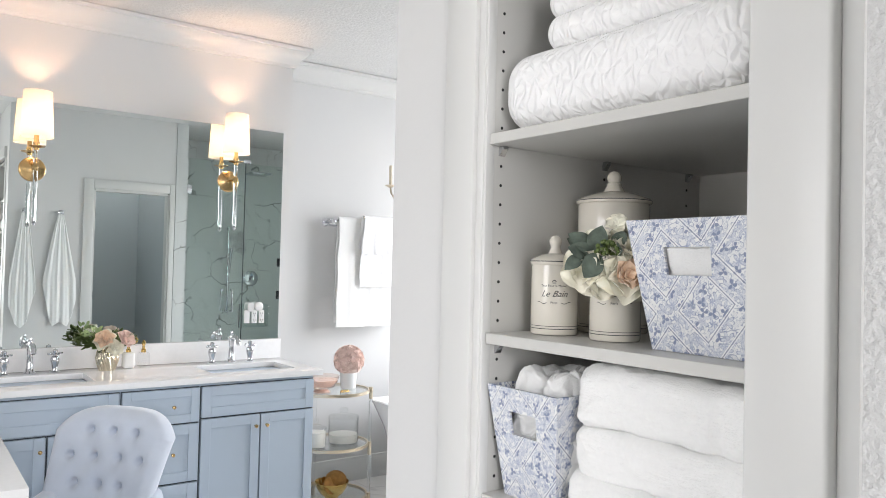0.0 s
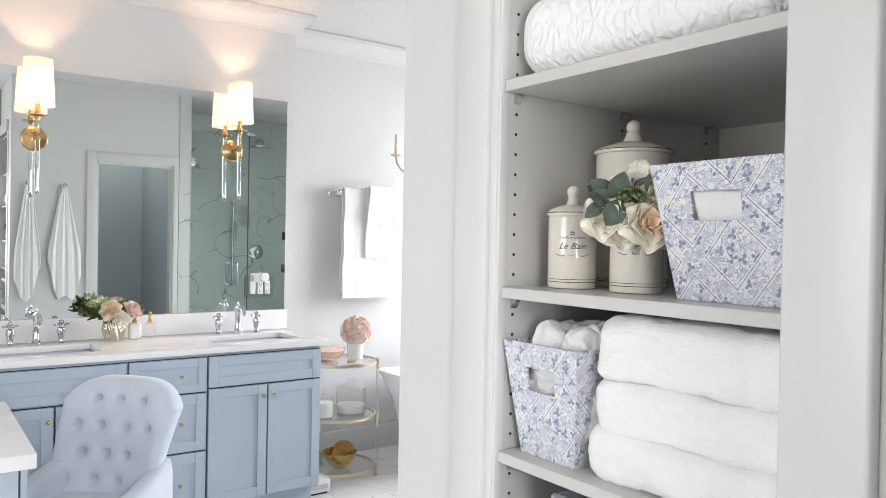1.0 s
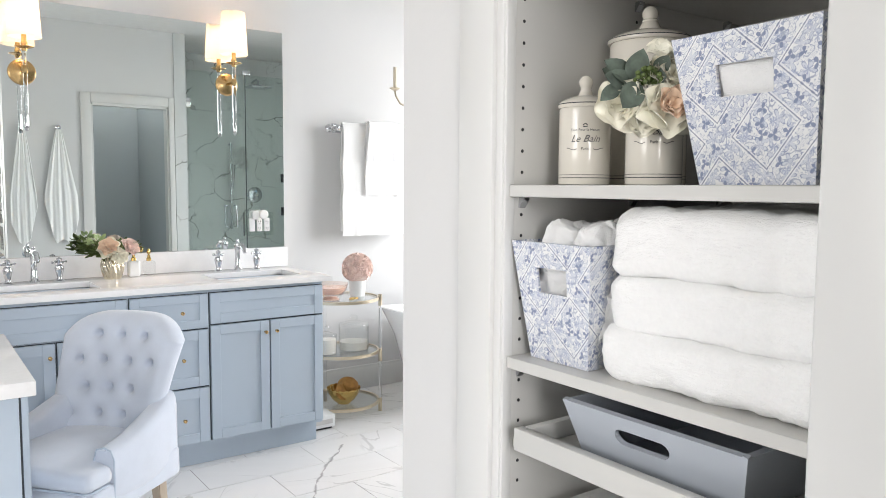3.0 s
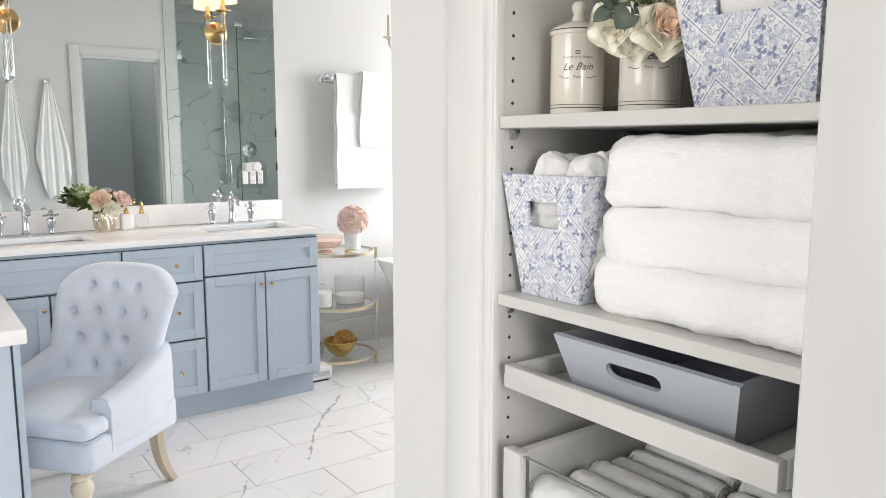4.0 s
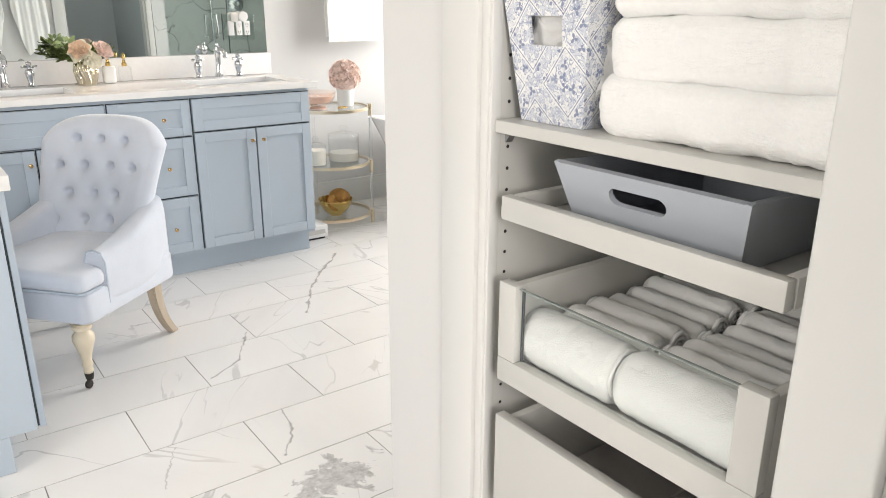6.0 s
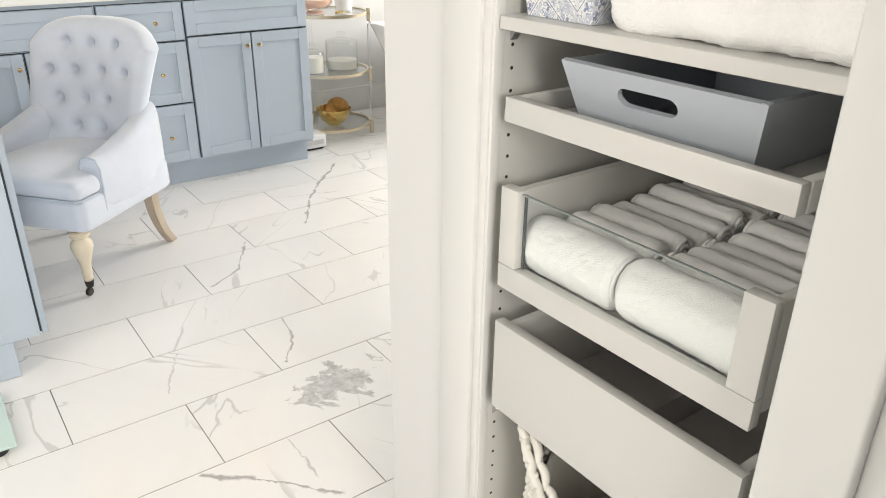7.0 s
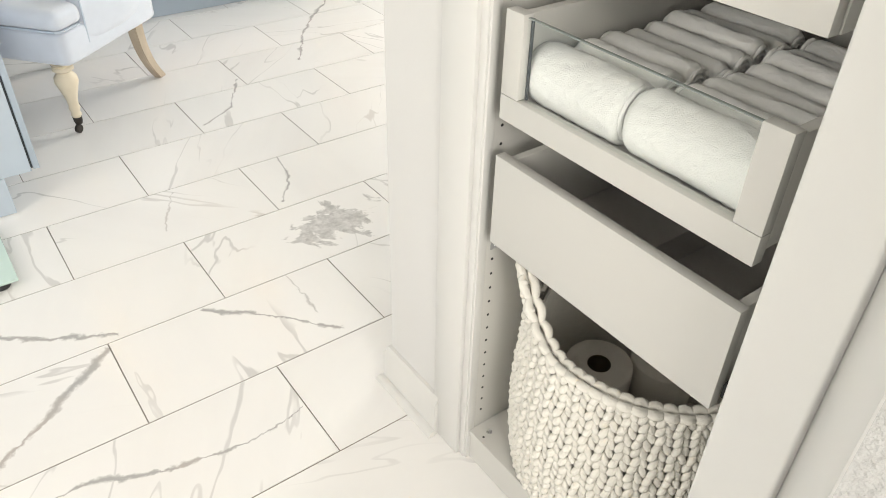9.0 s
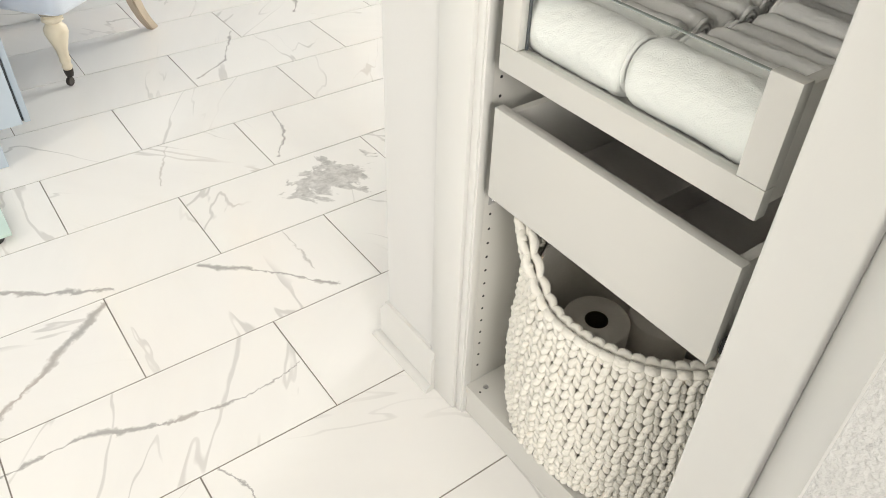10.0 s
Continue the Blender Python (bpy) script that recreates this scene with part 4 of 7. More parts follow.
def canister(x, y, z, r, h, label, text=True, lidded=True):
    """A glazed jar with a moulded lid, a ball knob and printed bands; the band of lettering faces the walkway."""
    ob = thing("canister", (x, y, z), label, "canister", "cream canisters")
    body = part("jar", lathe(B(), [(0, 0.001), (r * 0.97, 0.001), (r, 0.004), (r, h - 0.004), (r * 0.98, h), (r * 0.93, h - 0.003), (r * 0.93, 0.006), (0, 0.005)], (x, y, z), 40), CREAMC, ob)
    lh = 0.030 if r < 0.05 else 0.036
    lid = [(r * 1.03, h), (r * 1.06, h + 0.002), (r * 1.06, h + 0.006), (r * 1.0, h + 0.0095), (r * 0.6, h + 0.0095 + lh * 0.25), (r * 0.30, h + lh * 0.62), (r * 0.20, h + lh * 0.95), (r * 0.21, h + lh)]
    kb = 0.0105 if r < 0.05 else 0.0125
    lid += [(kb * math.sin(a), h + lh - 0.002 + kb - kb * math.cos(a)) for a in [k * math.pi / 10 for k in range(3, 10)]] + [(0, h + lh - 0.002 + 2 * kb)]
    lp = body if not lidded else part("lid", lathe(B(), [(0, h + 0.0005)] + lid, (x, y, z), 40), CREAMC, ob, "cream ceramic lid with a ball knob")
    for zz, w in ((0.010, 0.0011), (0.0145, 0.0008)):
        part("printed_band", lathe(B(), [(r + 0.0003, zz), (r + 0.0006, zz + w / 2), (r + 0.0003, zz + w)], (x, y, z), 40), INK, body)
    if lidded:
        part("printed_band", lathe(B(), [(r * 1.06 + 0.0002, h + 0.0050), (r * 1.06 + 0.0005, h + 0.0057), (r * 1.06 + 0.0002, h + 0.0064)], (x, y, z), 40), INK, lp)
    if text:
        az0 = math.atan2(-y + 0.02, 0.10 - x) + 0.0
        zc = h * 0.55

        def wrap(co, s, dz, name):
            """Lays flat lettering (x across, y up) round the jar."""
            for v in co.verts:
                a = az0 + v.co.x * s / r
                v.co = Vector((x + (r + 0.0006) * math.cos(a), y + (r + 0.0006) * math.sin(a), z + zc + dz + v.co.y * s))
            tagged(part(name, co, INK, body), kind="stuff" if name == "flourish" else "")

        for words, size, dz, shear in (("Le Bain", 0.0145 * r / 0.039, 0.0, 0.45), ("Tout Pour la Maison", 0.0052 * r / 0.039, 0.016 * r / 0.039, 0.0), ("Paris", 0.0058 * r / 0.039, -0.0115 * r / 0.039, 0.0)):
            cu = bpy.data.curves.new("lettering", "FONT")
            cu.body, cu.size, cu.align_x, cu.shear, cu.resolution_u = words, 1.0, "CENTER", shear, 2
            tmp = bpy.data.objects.new("lettering", cu)
            me = tmp.to_mesh()
            tb = bmesh.new()
            tb.from_mesh(me)
            tmp.to_mesh_clear()
            bpy.data.objects.remove(tmp)
            bpy.data.curves.remove(cu)
            bmesh.ops.subdivide_edges(tb, edges=[e for e in tb.edges if e.calc_length() > 0.5], cuts=2)
            wrap(tb, size, dz, "lettering")
        fl = bmesh.new()
        for sgn in (-1, 1):
            pts = [Vector((sgn * (0.012 + 0.004 * k) * r / 0.039, (-0.010 - 0.0016 * math.sin(k * 1.3)) * r / 0.039, 0)) for k in range(5)]
            for a, b in zip(pts, pts[1:]):
                w = Vector((0, 0.0005, 0))
                fl.faces.new([fl.verts.new(p) for p in (a - w, b - w, b + w, a + w)])
        wrap(fl, 1.0, 0, "flourish")
        cr = bmesh.new()
        for k in range(5):
            a = math.pi * (0.15 + 0.175 * k)
            cx, cy = 0.0030 * math.cos(a), 0.0235 * r / 0.039 + 0.0028 * math.sin(a)
            cr.faces.new([cr.verts.new(Vector((cx + dx * 0.0009, cy + dy * 0.0013, 0))) for dx, dy in ((-1, 0), (0, -1), (1, 0), (0, 1))])
        cr.faces.new([cr.verts.new(Vector((dx, 0.0222 * r / 0.039 + dy, 0))) for dx, dy in ((-0.0032, -0.0006), (0.0032, -0.0006), (0.0032, 0.0006), (-0.0032, 0.0006))])
        wrap(cr, 1.0, 0, "crest")
    return ob


canister(0.912, 0.798, 1.4562, 0.0385, 0.113, "small cream ceramic canister with black lettering")
canister(0.926, 0.682, 1.4562, 0.0385, 0.122, "open cream ceramic canister with black lettering holding flowers", lidded=False)
canister(1.040, 0.787, 1.4562, 0.061, 0.220, "large cream ceramic canister with a knobbed lid")


def petal(bm, m, ln, wd, curl, cup, nu=6, nv=5):
    """One cupped petal from its foot at the origin, growing along +y."""
    def f(u, v):
        w = wd * math.sin(math.pi * min(0.97, 0.12 + 0.80 * v)) ** 0.7
        s = (u - 0.5) * 2
        return m @ Vector((s * w, ln * v - abs(s) ** 2 * ln * 0.06, cup * (s * s) * wd + curl * ln * v * v + 0.012 * ln * math.sin(7 * s + v * 5)))
    return sheet(bm, f, nu, nv)


def rose(name, c, d, size, material, parent, rings=((3, 0.3, 1.4), (4, 0.5, 1.25), (5, 0.75, 1.05), (6, 0.92, 0.8), (6, 1.0, 0.5)), seed=0):
    """An open rose head: rings of petals, the inner upright, the outer spread."""
    rng = random.Random(seed)
    m0 = Matrix.Translation(c) @ Vector(d).to_track_quat("Z", "Y").to_matrix().to_4x4()
    bm = B()
    for n_, sc, up in rings:
        for k in range(n_):
            a = 2 * math.pi * k / n_ + rng.uniform(-0.2, 0.2) + sc * 2
            m = m0 @ pose(0, 0, 0, 0, 0, math.degrees(a)) @ pose(0, 0.06 * size * sc, 0, math.degrees(up) + rng.uniform(-8, 8), 0, rng.uniform(-8, 8))
            petal(bm, m, size * (0.45 + 0.5 * sc), size * 0.58 * (0.5 + 0.5 * sc), 0.10 * rng.uniform(-1, 1) - 0.20, 0.40)
    return part(name, bm, material, parent)


def leaf(bm, foot, tip, wd, droop=0.0, seed=0, face=None):
    foot, tip = Vector(foot), Vector(tip)
    m, ln = aim(foot, tip)
    if face is not None:
        zc = (tip - foot).normalized()
        xc = zc.cross(Vector(face)).normalized()
        m = Matrix.Translation(foot) @ Matrix((xc, zc.cross(xc), zc)).transposed().to_4x4()

    def f(u, v):
        s = (u - 0.5) * 2
        w = wd * math.sin(math.pi * min(1, 0.06 + 0.94 * v)) ** 0.8
        return m @ Vector((s * w, -abs(s) * w * 0.35 + droop * v * v * ln + 0.06 * wd * math.sin(v * 9 + seed), ln * v))
    return sheet(bm, f, 4, 7)


# silk posy tied in front of the canisters
posy = thing("silk_flower_posy", (0.93, 0.678, 1.462), "posy of cream and blush silk roses with sage leaves", "flowers")
AWAY = Vector((-0.62, -0.75, 0.1))
RB = ((3, 0.35, 1.35), (4, 0.6, 1.1), (5, 0.85, 0.75), (5, 1.0, 0.35))
rose("rose", (0.880, 0.624, 1.553), AWAY + Vector((0.0, -0.1, 0.0)), 0.042, CREAMP, posy, ((5, 0.8, 0.85), (6, 1.0, 0.4)), seed=2)
rose("rose", (0.869, 0.613, 1.555), AWAY + Vector((0.0, -0.2, 0.1)), 0.028, PEACH, posy, ((3, 0.4, 1.3), (4, 0.8, 1.05), (5, 1.0, 0.8)), seed=3)
rose("rose", (0.852, 0.674, 1.562), AWAY + Vector((-0.2, 0.4, -0.3)), 0.038, CREAMP, posy, RB, seed=4)
rose("rose", (0.868, 0.652, 1.552), AWAY + Vector((0, 0.1, -0.5)), 0.034, CREAMP, posy, RB, seed=6)
rose("rose", (0.880, 0.68, 1.594), AWAY + Vector((0, 0.6, 0.3)), 0.034, CREAMP, posy, RB, seed=7)
rose("rose", (0.888, 0.628, 1.592), AWAY + Vector((0, -0.1, 0.4)), 0.036, CREAMP, posy, RB, seed=9)
for k, (bx, by, bz, br) in enumerate(((0.872, 0.636, 1.627, 0.017), (0.884, 0.643, 1.634, 0.014), (0.888, 0.628, 1.620, 0.014))):
    rose("blossom", (bx, by, bz), Vector((-0.5, -0.6, 0.5)), br, CREAMP, posy, ((5, 1.0, 0.35),), seed=40 + k)
LEAVES = (
    ((0.858, 0.66, 1.588), (0.812, 0.678, 1.612), 0.015), ((0.855, 0.662, 1.586), (0.806, 0.672, 1.594), 0.013),
    ((0.852, 0.649, 1.585), (0.818, 0.65, 1.549), 0.016), ((0.852, 0.661, 1.590), (0.845, 0.638, 1.629), 0.015),
    ((0.836, 0.667, 1.584), (0.806, 0.674, 1.560), 0.010), ((0.872, 0.635, 1.593), (0.860, 0.61, 1.590), 0.012),
    ((0.870, 0.638, 1.600), (0.872, 0.62, 1.620), 0.011), ((0.862, 0.678, 1.594), (0.836, 0.7, 1.606), 0.013))
for k, (f0, t0, w) in enumerate(LEAVES):
    part("leaf", leaf(B(), f0, t0, w, -0.12, k, AWAY + Vector((0.25 * math.sin(k * 2.1), 0, 0.35 * math.cos(k * 1.7)))), SAGE, posy)
rng = random.Random(5)
bm = B()
for k in range(34):
    a, e = rng.uniform(0, 6.28), rng.uniform(-0.2, 1.4)
    p = Vector((0.852, 0.635, 1.588)) + 0.016 * Vector((math.cos(a) * math.cos(e), math.sin(a) * math.cos(e), math.sin(e)))
    t = bmesh.new()
    bmesh.ops.create_icosphere(t, subdivisions=1, radius=rng.uniform(0.0028, 0.004))
    join(bm, t, Matrix.Translation(p))
    rod(bm, (0.864, 0.643, 1.584), p, 0.0007, seg=5)
tagged(part("berry_sprig", bm, LEAF, posy, "dark green berry sprig"), kind="stuff")
part("stem", tube(B(), [(0.930, 0.678, 1.463), (0.925, 0.676, 1.58), (0.905, 0.67, 1.622), (0.878, 0.666, 1.602)], 0.004), LEAF, posy)

# grey box on the tray
gb = thing("handled_box", (0.87, 0.5, 1.0655), "grey-blue lacquered wooden box with slotted hand-holds", "box")


def slanted(nm, q, th, hole=None):
    """A board from four outer corners (bl, br, tr, tl), thickened inwards, with an oblong slot if asked."""
    bl, br, tr, tl = [Vector(v) for v in q]
    nrm = (br - bl).cross(tl - bl).normalized()
    c = Vector((1.0, 0.612, 1.11))
    if nrm.dot(c - bl) < 0:
        nrm = -nrm
    pos = lambda u, v: (bl * (1 - u) + br * u) * (1 - v) + (tl * (1 - u) + tr * u) * v
    bm = B()
    if hole is None:
        lo = [bm.verts.new(v) for v in (bl, br, tr, tl)]
        hi = [bm.verts.new(v + nrm * th) for v in (bl, br, tr, tl)]
        bm.faces.new(lo), bm.faces.new(hi)
        for k in range(4):
            bm.faces.new((lo[k], lo[(k + 1) % 4], hi[(k + 1) % 4], hi[k]))
    else:
        u0, u1, v0, v1 = hole
        w, h = (br - bl).length, (tl - bl).length
        ru = (v1 - v0) * h / 2 / w
        ins, outs = [], []
        n = 32
        for k in range(n):
            a = 2 * math.pi * k / n
            ca, sa = math.cos(a), math.sin(a)
            ins.append(((u1 - ru if ca > 0 else u0 + ru) + ca * ru, (v0 + v1) / 2 + sa * (v1 - v0) / 2))
            s = 1 / max(abs(ca), abs(sa))
            outs.append((0.5 + 0.5 * ca * s, 0.5 + 0.5 * sa * s))
        L = [[bm.verts.new(pos(*p) + nrm * d) for p in ring] for ring, d in ((ins, 0), (outs, 0), (outs, th), (ins, th))]
        for a, b in zip(L, L[1:] + L[:1]):
            for k in range(n):
                bm.faces.new((a[k], a[(k + 1) % n], b[(k + 1) % n], b[k]))
    return part(nm, bm, GREYBOX, gb)


bx = dict(x0=0.862, x1=1.14, y0=0.488, y1=0.736)
tx = dict(x0=0.834, x1=1.166, y0=0.467, y1=0.756)
zb, zt = 1.0656, 1.152
cn = lambda r, i, j, z: (r["x1"] if i else r["x0"], r["y1"] if j else r["y0"], z)
slanted("front_panel", [cn(bx, 0, 1, zb), cn(bx, 0, 0, zb), cn(tx, 0, 0, zt), cn(tx, 0, 1, zt)], 0.008, (0.30, 0.62, 0.52, 0.78))
slanted("back_panel", [cn(bx, 1, 0, zb), cn(bx, 1, 1, zb), cn(tx, 1, 1, zt), cn(tx, 1, 0, zt)], 0.008, (0.34, 0.66, 0.52, 0.78))
slanted("side_panel", [cn(bx, 0, 0, zb), cn(bx, 1, 0, zb), cn(tx, 1, 0, zt), cn(tx, 0, 0, zt)], 0.0078)
slanted("side_panel", [cn(bx, 1, 1, zb), cn(bx, 0, 1, zb), cn(tx, 0, 1, zt), cn(tx, 1, 1, zt)], 0.0078)
part("base", box(B(), bx["x0"] + 0.004, bx["x1"] - 0.004, bx["y0"] + 0.004, bx["y1"] - 0.004, zb + 0.0005, zb + 0.006), GREYBOX, gb)


# rolled towels in the glass drawer
def rolled(x, y0, y1, z, r, seed, squash=1.0, lean=0.0):
    """A rolled cloth lying across the drawer, its spiral end showing."""
    bm = B()
    n, m_ = 96, 64
    rings = []
    for j in range(m_ + 1):
        v = j / m_
        yy = y0 + (y1 - y0) * v
        e = min(v, 1 - v) * (y1 - y0)
        k = 1 - 0.16 * max(0, 1 - e / 0.012) ** 2
        ring = []
        for i in range(n):
            a = 2 * math.pi * i / n
            rr = r * k * (1 + 0.06 * noise.noise(Vector((math.cos(a) * 1.5, math.sin(a) * 1.5 + seed, yy * 14))) + 0.03 * noise.noise(Vector((a * 3, seed, yy * 60))))
            p = Vector((x + rr * math.cos(a) * squash + lean * math.sin(a) * rr, yy, z + rr * math.sin(a)))
            ring.append(bm.verts.new(p + 0.0006 * noise.noise_vector(p * 210) + 0.0011 * noise.noise_vector(p * 520)))
        rings.append(ring)
    for a, b in zip(rings, rings[1:]):
        for i in range(n):
            bm.faces.new((a[i], a[(i + 1) % n], b[(i + 1) % n], b[i]))
    bm.faces.new(rings[0]), bm.faces.new(rings[-1])
    for yy, s in ((y0, -1), (y1, 1)):
        pts = [(x + r * 0.9 * (1 - q / 44) * math.cos(q * 0.5 + seed) * squash, yy + s * 0.0015, z + r * 0.9 * (1 - q / 44) * math.sin(q * 0.5 + seed)) for q in range(40)]
        tube(bm, pts, 0.0035, 6)
    return solid("rolled_towel", bm, TERRY, "rolled white terry hand towel in the glass-front drawer", "towel", group="rolled towels in the drawer")


for col, (ya, yb) in enumerate(((0.638, 0.810), (0.426, 0.627))):
    xs = (0.870, 0.938, 0.992, 1.040, 1.086, 1.130, 1.172, 1.216)
    for k, xx in enumerate(xs):
        r = (0.045, 0.040, 0.035, 0.034, 0.034, 0.034, 0.034, 0.034)[k]
        up = (0, 0.002, 0.010, 0.006, 0.010, 0.018, 0.010, 0.016)[k] - (0.004 if col else 0)
        rolled(xx, ya + 0.004 * ((k * 7) % 3), yb - 0.003 * ((k * 5) % 3), 0.826 + r + max(0, up) + 0.0015, r, k * 3.1 + col * 11, 0.80 if k > 1 else 0.92)

# crocheted basket
bk = thing("crochet_basket", (1.03, 0.64, 0.086), "chunky ivory crochet rope basket holding toilet paper", "basket")
BX, BY, BZ = 1.020, 0.634, 0.0865


def basket_r(v, a):
    """Radius by height and angle: straight soft walls, a little slumped."""
    return (0.200 + 0.010 * math.sin(math.pi * min(1, v * 1.05)) + 0.004 * v) * (1 + 0.014 * math.sin(3 * a + 1))


HANDLES = (2.42, 2.42 + math.pi)


def rim_z(a):
    """The rim rises into a peaked loop at either side."""
    h = 0.0
    for c in HANDLES:
        d = (a - c + math.pi) % (2 * math.pi) - math.pi
        h += 0.105 * math.exp(-abs(d / 0.30) ** 2.0)
    return 0.358 + h


def on_wall(a, z, out=0.0):
    rr = basket_r(min(1.0, (z - BZ) / 0.34), a) + out + 0.22 * max(0.0, z - BZ - 0.375)
    return (BX + rr * math.cos(a), BY + rr * math.sin(a), z)


NST, RH = 50, 0.0185
STITCH = B()
rng = random.Random(17)
for s in range(NST):
    a0 = 2 * math.pi * s / NST
    da = 2 * math.pi / NST
    top = BZ + rim_z(a0) - 0.010
    z, row = BZ + 0.012, 0
    while z < top:
        a = a0 + 0.10 * da * math.sin(row * 1.7 + s)
        j1, j2 = rng.uniform(-0.0015, 0.0015), rng.uniform(-0.0015, 0.0015)
        # a knit V: two fat strands that meet low and splay upwards, the right one lying over the left
        for side, lift in ((-1, 0.0), (1, 0.0022)):
            pts = []
            for q in range(6):
                w = q / 5
                aa = a + side * da * (0.06 + 0.36 * w ** 0.85)
                bow = math.sin(math.pi * min(1.0, 0.12 + 0.88 * w))
                pts.append(on_wall(aa, z + j1 + (RH * 1.22) * w - 0.004, 0.0015 + lift + 0.0075 * bow + j2))
            tube(STITCH, pts, [0.0034, 0.0056, 0.0066, 0.0068, 0.0060, 0.0038], 7)
        z += RH
        row += 1
tagged(part("stitches", STITCH, ROPE, bk), kind="stuff")
RIM = B()
for k in range(58):
    # a chain of overlapping loops along the edge
    a, da = 2 * math.pi * k / 58, 2 * math.pi / 58
    for side in (-1, 1):
        pts = []
        for q in range(7):
            w = q / 6
            aa = a + da * 1.35 * w
            bow = math.sin(math.pi * w)
            pts.append(on_wall(aa, BZ + rim_z(aa) + 0.002 + 0.004 * bow, side * (0.0015 + 0.0085 * bow)))
        tube(RIM, pts, [0.0040, 0.0066, 0.0078, 0.0080, 0.0078, 0.0064, 0.0038], 8)
tagged(part("rim_braid", RIM, ROPE, bk, "chained ivory rope rim"), kind="stuff")
for hc in HANDLES:
    # the grip: a short wrapped strap that closes the gap behind the peak
    H = B()
    for k in range(13):
        w = k / 12
        c = Vector(on_wall(hc - 0.36, BZ + 0.370, -0.006)).lerp(Vector(on_wall(hc - 0.80, BZ + 0.370, -0.020)), w)
        c.z += 0.016 * math.sin(math.pi * w)
        tube(H, [c + Vector((0, 0, -0.012)), c + Vector((-0.005, -0.005, 0.0)), c + Vector((0, 0, 0.013)), c + Vector((0.006, 0.006, 0.0)), c + Vector((0, 0, -0.012))], 0.0054, 6)
    tagged(part("handle", H, ROPE, bk, "wrapped ivory rope handle"), kind="stuff")
lin = lathe(B(), [(0, 0.002), (0.188, 0.002), (0.190, 0.02), (0.198, 0.17), (0.193, 0.35), (0.188, 0.35), (0.190, 0.17), (0.182, 0.022), (0, 0.02)], (BX, BY, BZ), 40)
part("inner_wall", lin, ROPE, bk)


def paper_roll(x, y, z, tilt=(0, 0)):
    ob = thing("toilet_roll", (x, y, z), "roll of white toilet paper standing in the basket", "toilet paper", "toilet rolls")
    m = Matrix.Translation((x, y, z)) @ pose(0, 0, 0, *tilt)
    part("paper", lathe(B(), [(0.0215, 0), (0.058, 0), (0.061, 0.003), (0.061, 0.097), (0.058, 0.1), (0.0215, 0.1), (0.0215, 0)], m=m, seg=36), PAPER, ob)
    part("core", lathe(B(), [(0.0205, 0.001), (0.0212, 0.001), (0.0212, 0.099), (0.0205, 0.099), (0.0205, 0.001)], m=m, seg=24), CARD, ob)
    return ob


# four standing below, two laid on top of them
for x, y in ((BX - 0.070, BY + 0.075), (BX + 0.068, BY + 0.072), (BX - 0.068, BY - 0.068), (BX + 0.070, BY - 0.070)):
    paper_roll(x, y, BZ + 0.022)
paper_roll(0.974, 0.694, BZ + 0.146, (2, -3))
paper_roll(1.092, 0.640, BZ + 0.124, (0, 2))


# ---- vanity ----
YC = 3.765
CT = 0.957
van = thing("vanity_cabinet", (1.97, YC, 0), "blue-grey shaker double vanity cabinet", "vanity")
VB = B()
box(VB, -1.6, 1.972, YC + 0.021, YV - 0.012, 0.115, CT - 0.0305)
part("body", VB, BLUE, van)
part("toe_kick", box(B(), -1.6, 1.955, YC + 0.068, YV - 0.014, 0.001, 0.114), BLUE, van)


def knob(parent, x, z, y=YC):
    m = Matrix.Translation((x, y, z)) @ pose(0, 0, 0, 90)
    part("knob", lathe(B(), [(0, 0), (0.005, 0), (0.005, 0.012), (0.009, 0.014), (0.009, 0.024), (0.006, 0.026), (0, 0.026)], m=m, seg=14), BRASS, parent, "small round brass knob")


def front(kind, x0, x1, z0, z1, knobs=(), rail=0.05):
    f = part(kind, panel_front(B(), x0 + 0.003, x1 - 0.003, z0 + 0.003, z1 - 0.003, YC, rail), BLUE, van)
    # dark strip behind the front paints the shade of the gap round it
    part("gap_shade_strip", box(B(), x0 - 0.001, x1 + 0.001, YC + 0.018, YC + 0.0208, z0 - 0.001, z1 + 0.001), DARK, f)
    for kx, kz in knobs:
        knob(f, kx, kz)


front("drawer_front", 1.330, 1.970, 0.742, 0.906)
front("door", 1.330, 1.653, 0.133, 0.738, [(1.625, 0.675)])
front("door", 1.655, 1.970, 0.133, 0.738, [(1.687, 0.675)])
front("drawer_front", 0.940, 1.322, 0.727, 0.906, [(1.187, 0.815), (1.05, 0.815)], 0.042)
front("drawer_front", 0.940, 1.322, 0.427, 0.723, [(1.189, 0.575)])
front("drawer_front", 0.940, 1.322, 0.133, 0.423, [(1.189, 0.265)])
front("drawer_front", 0.295, 0.932, 0.735, 0.906)
front("door", 0.295, 0.618, 0.133, 0.729, [(0.592, 0.665)])
front("door", 0.622, 0.932, 0.133, 0.729, [(0.650, 0.665)])
front("drawer_front", -0.5, 0.287, 0.735, 0.906)
front("door", -0.10, 0.287, 0.133, 0.729)


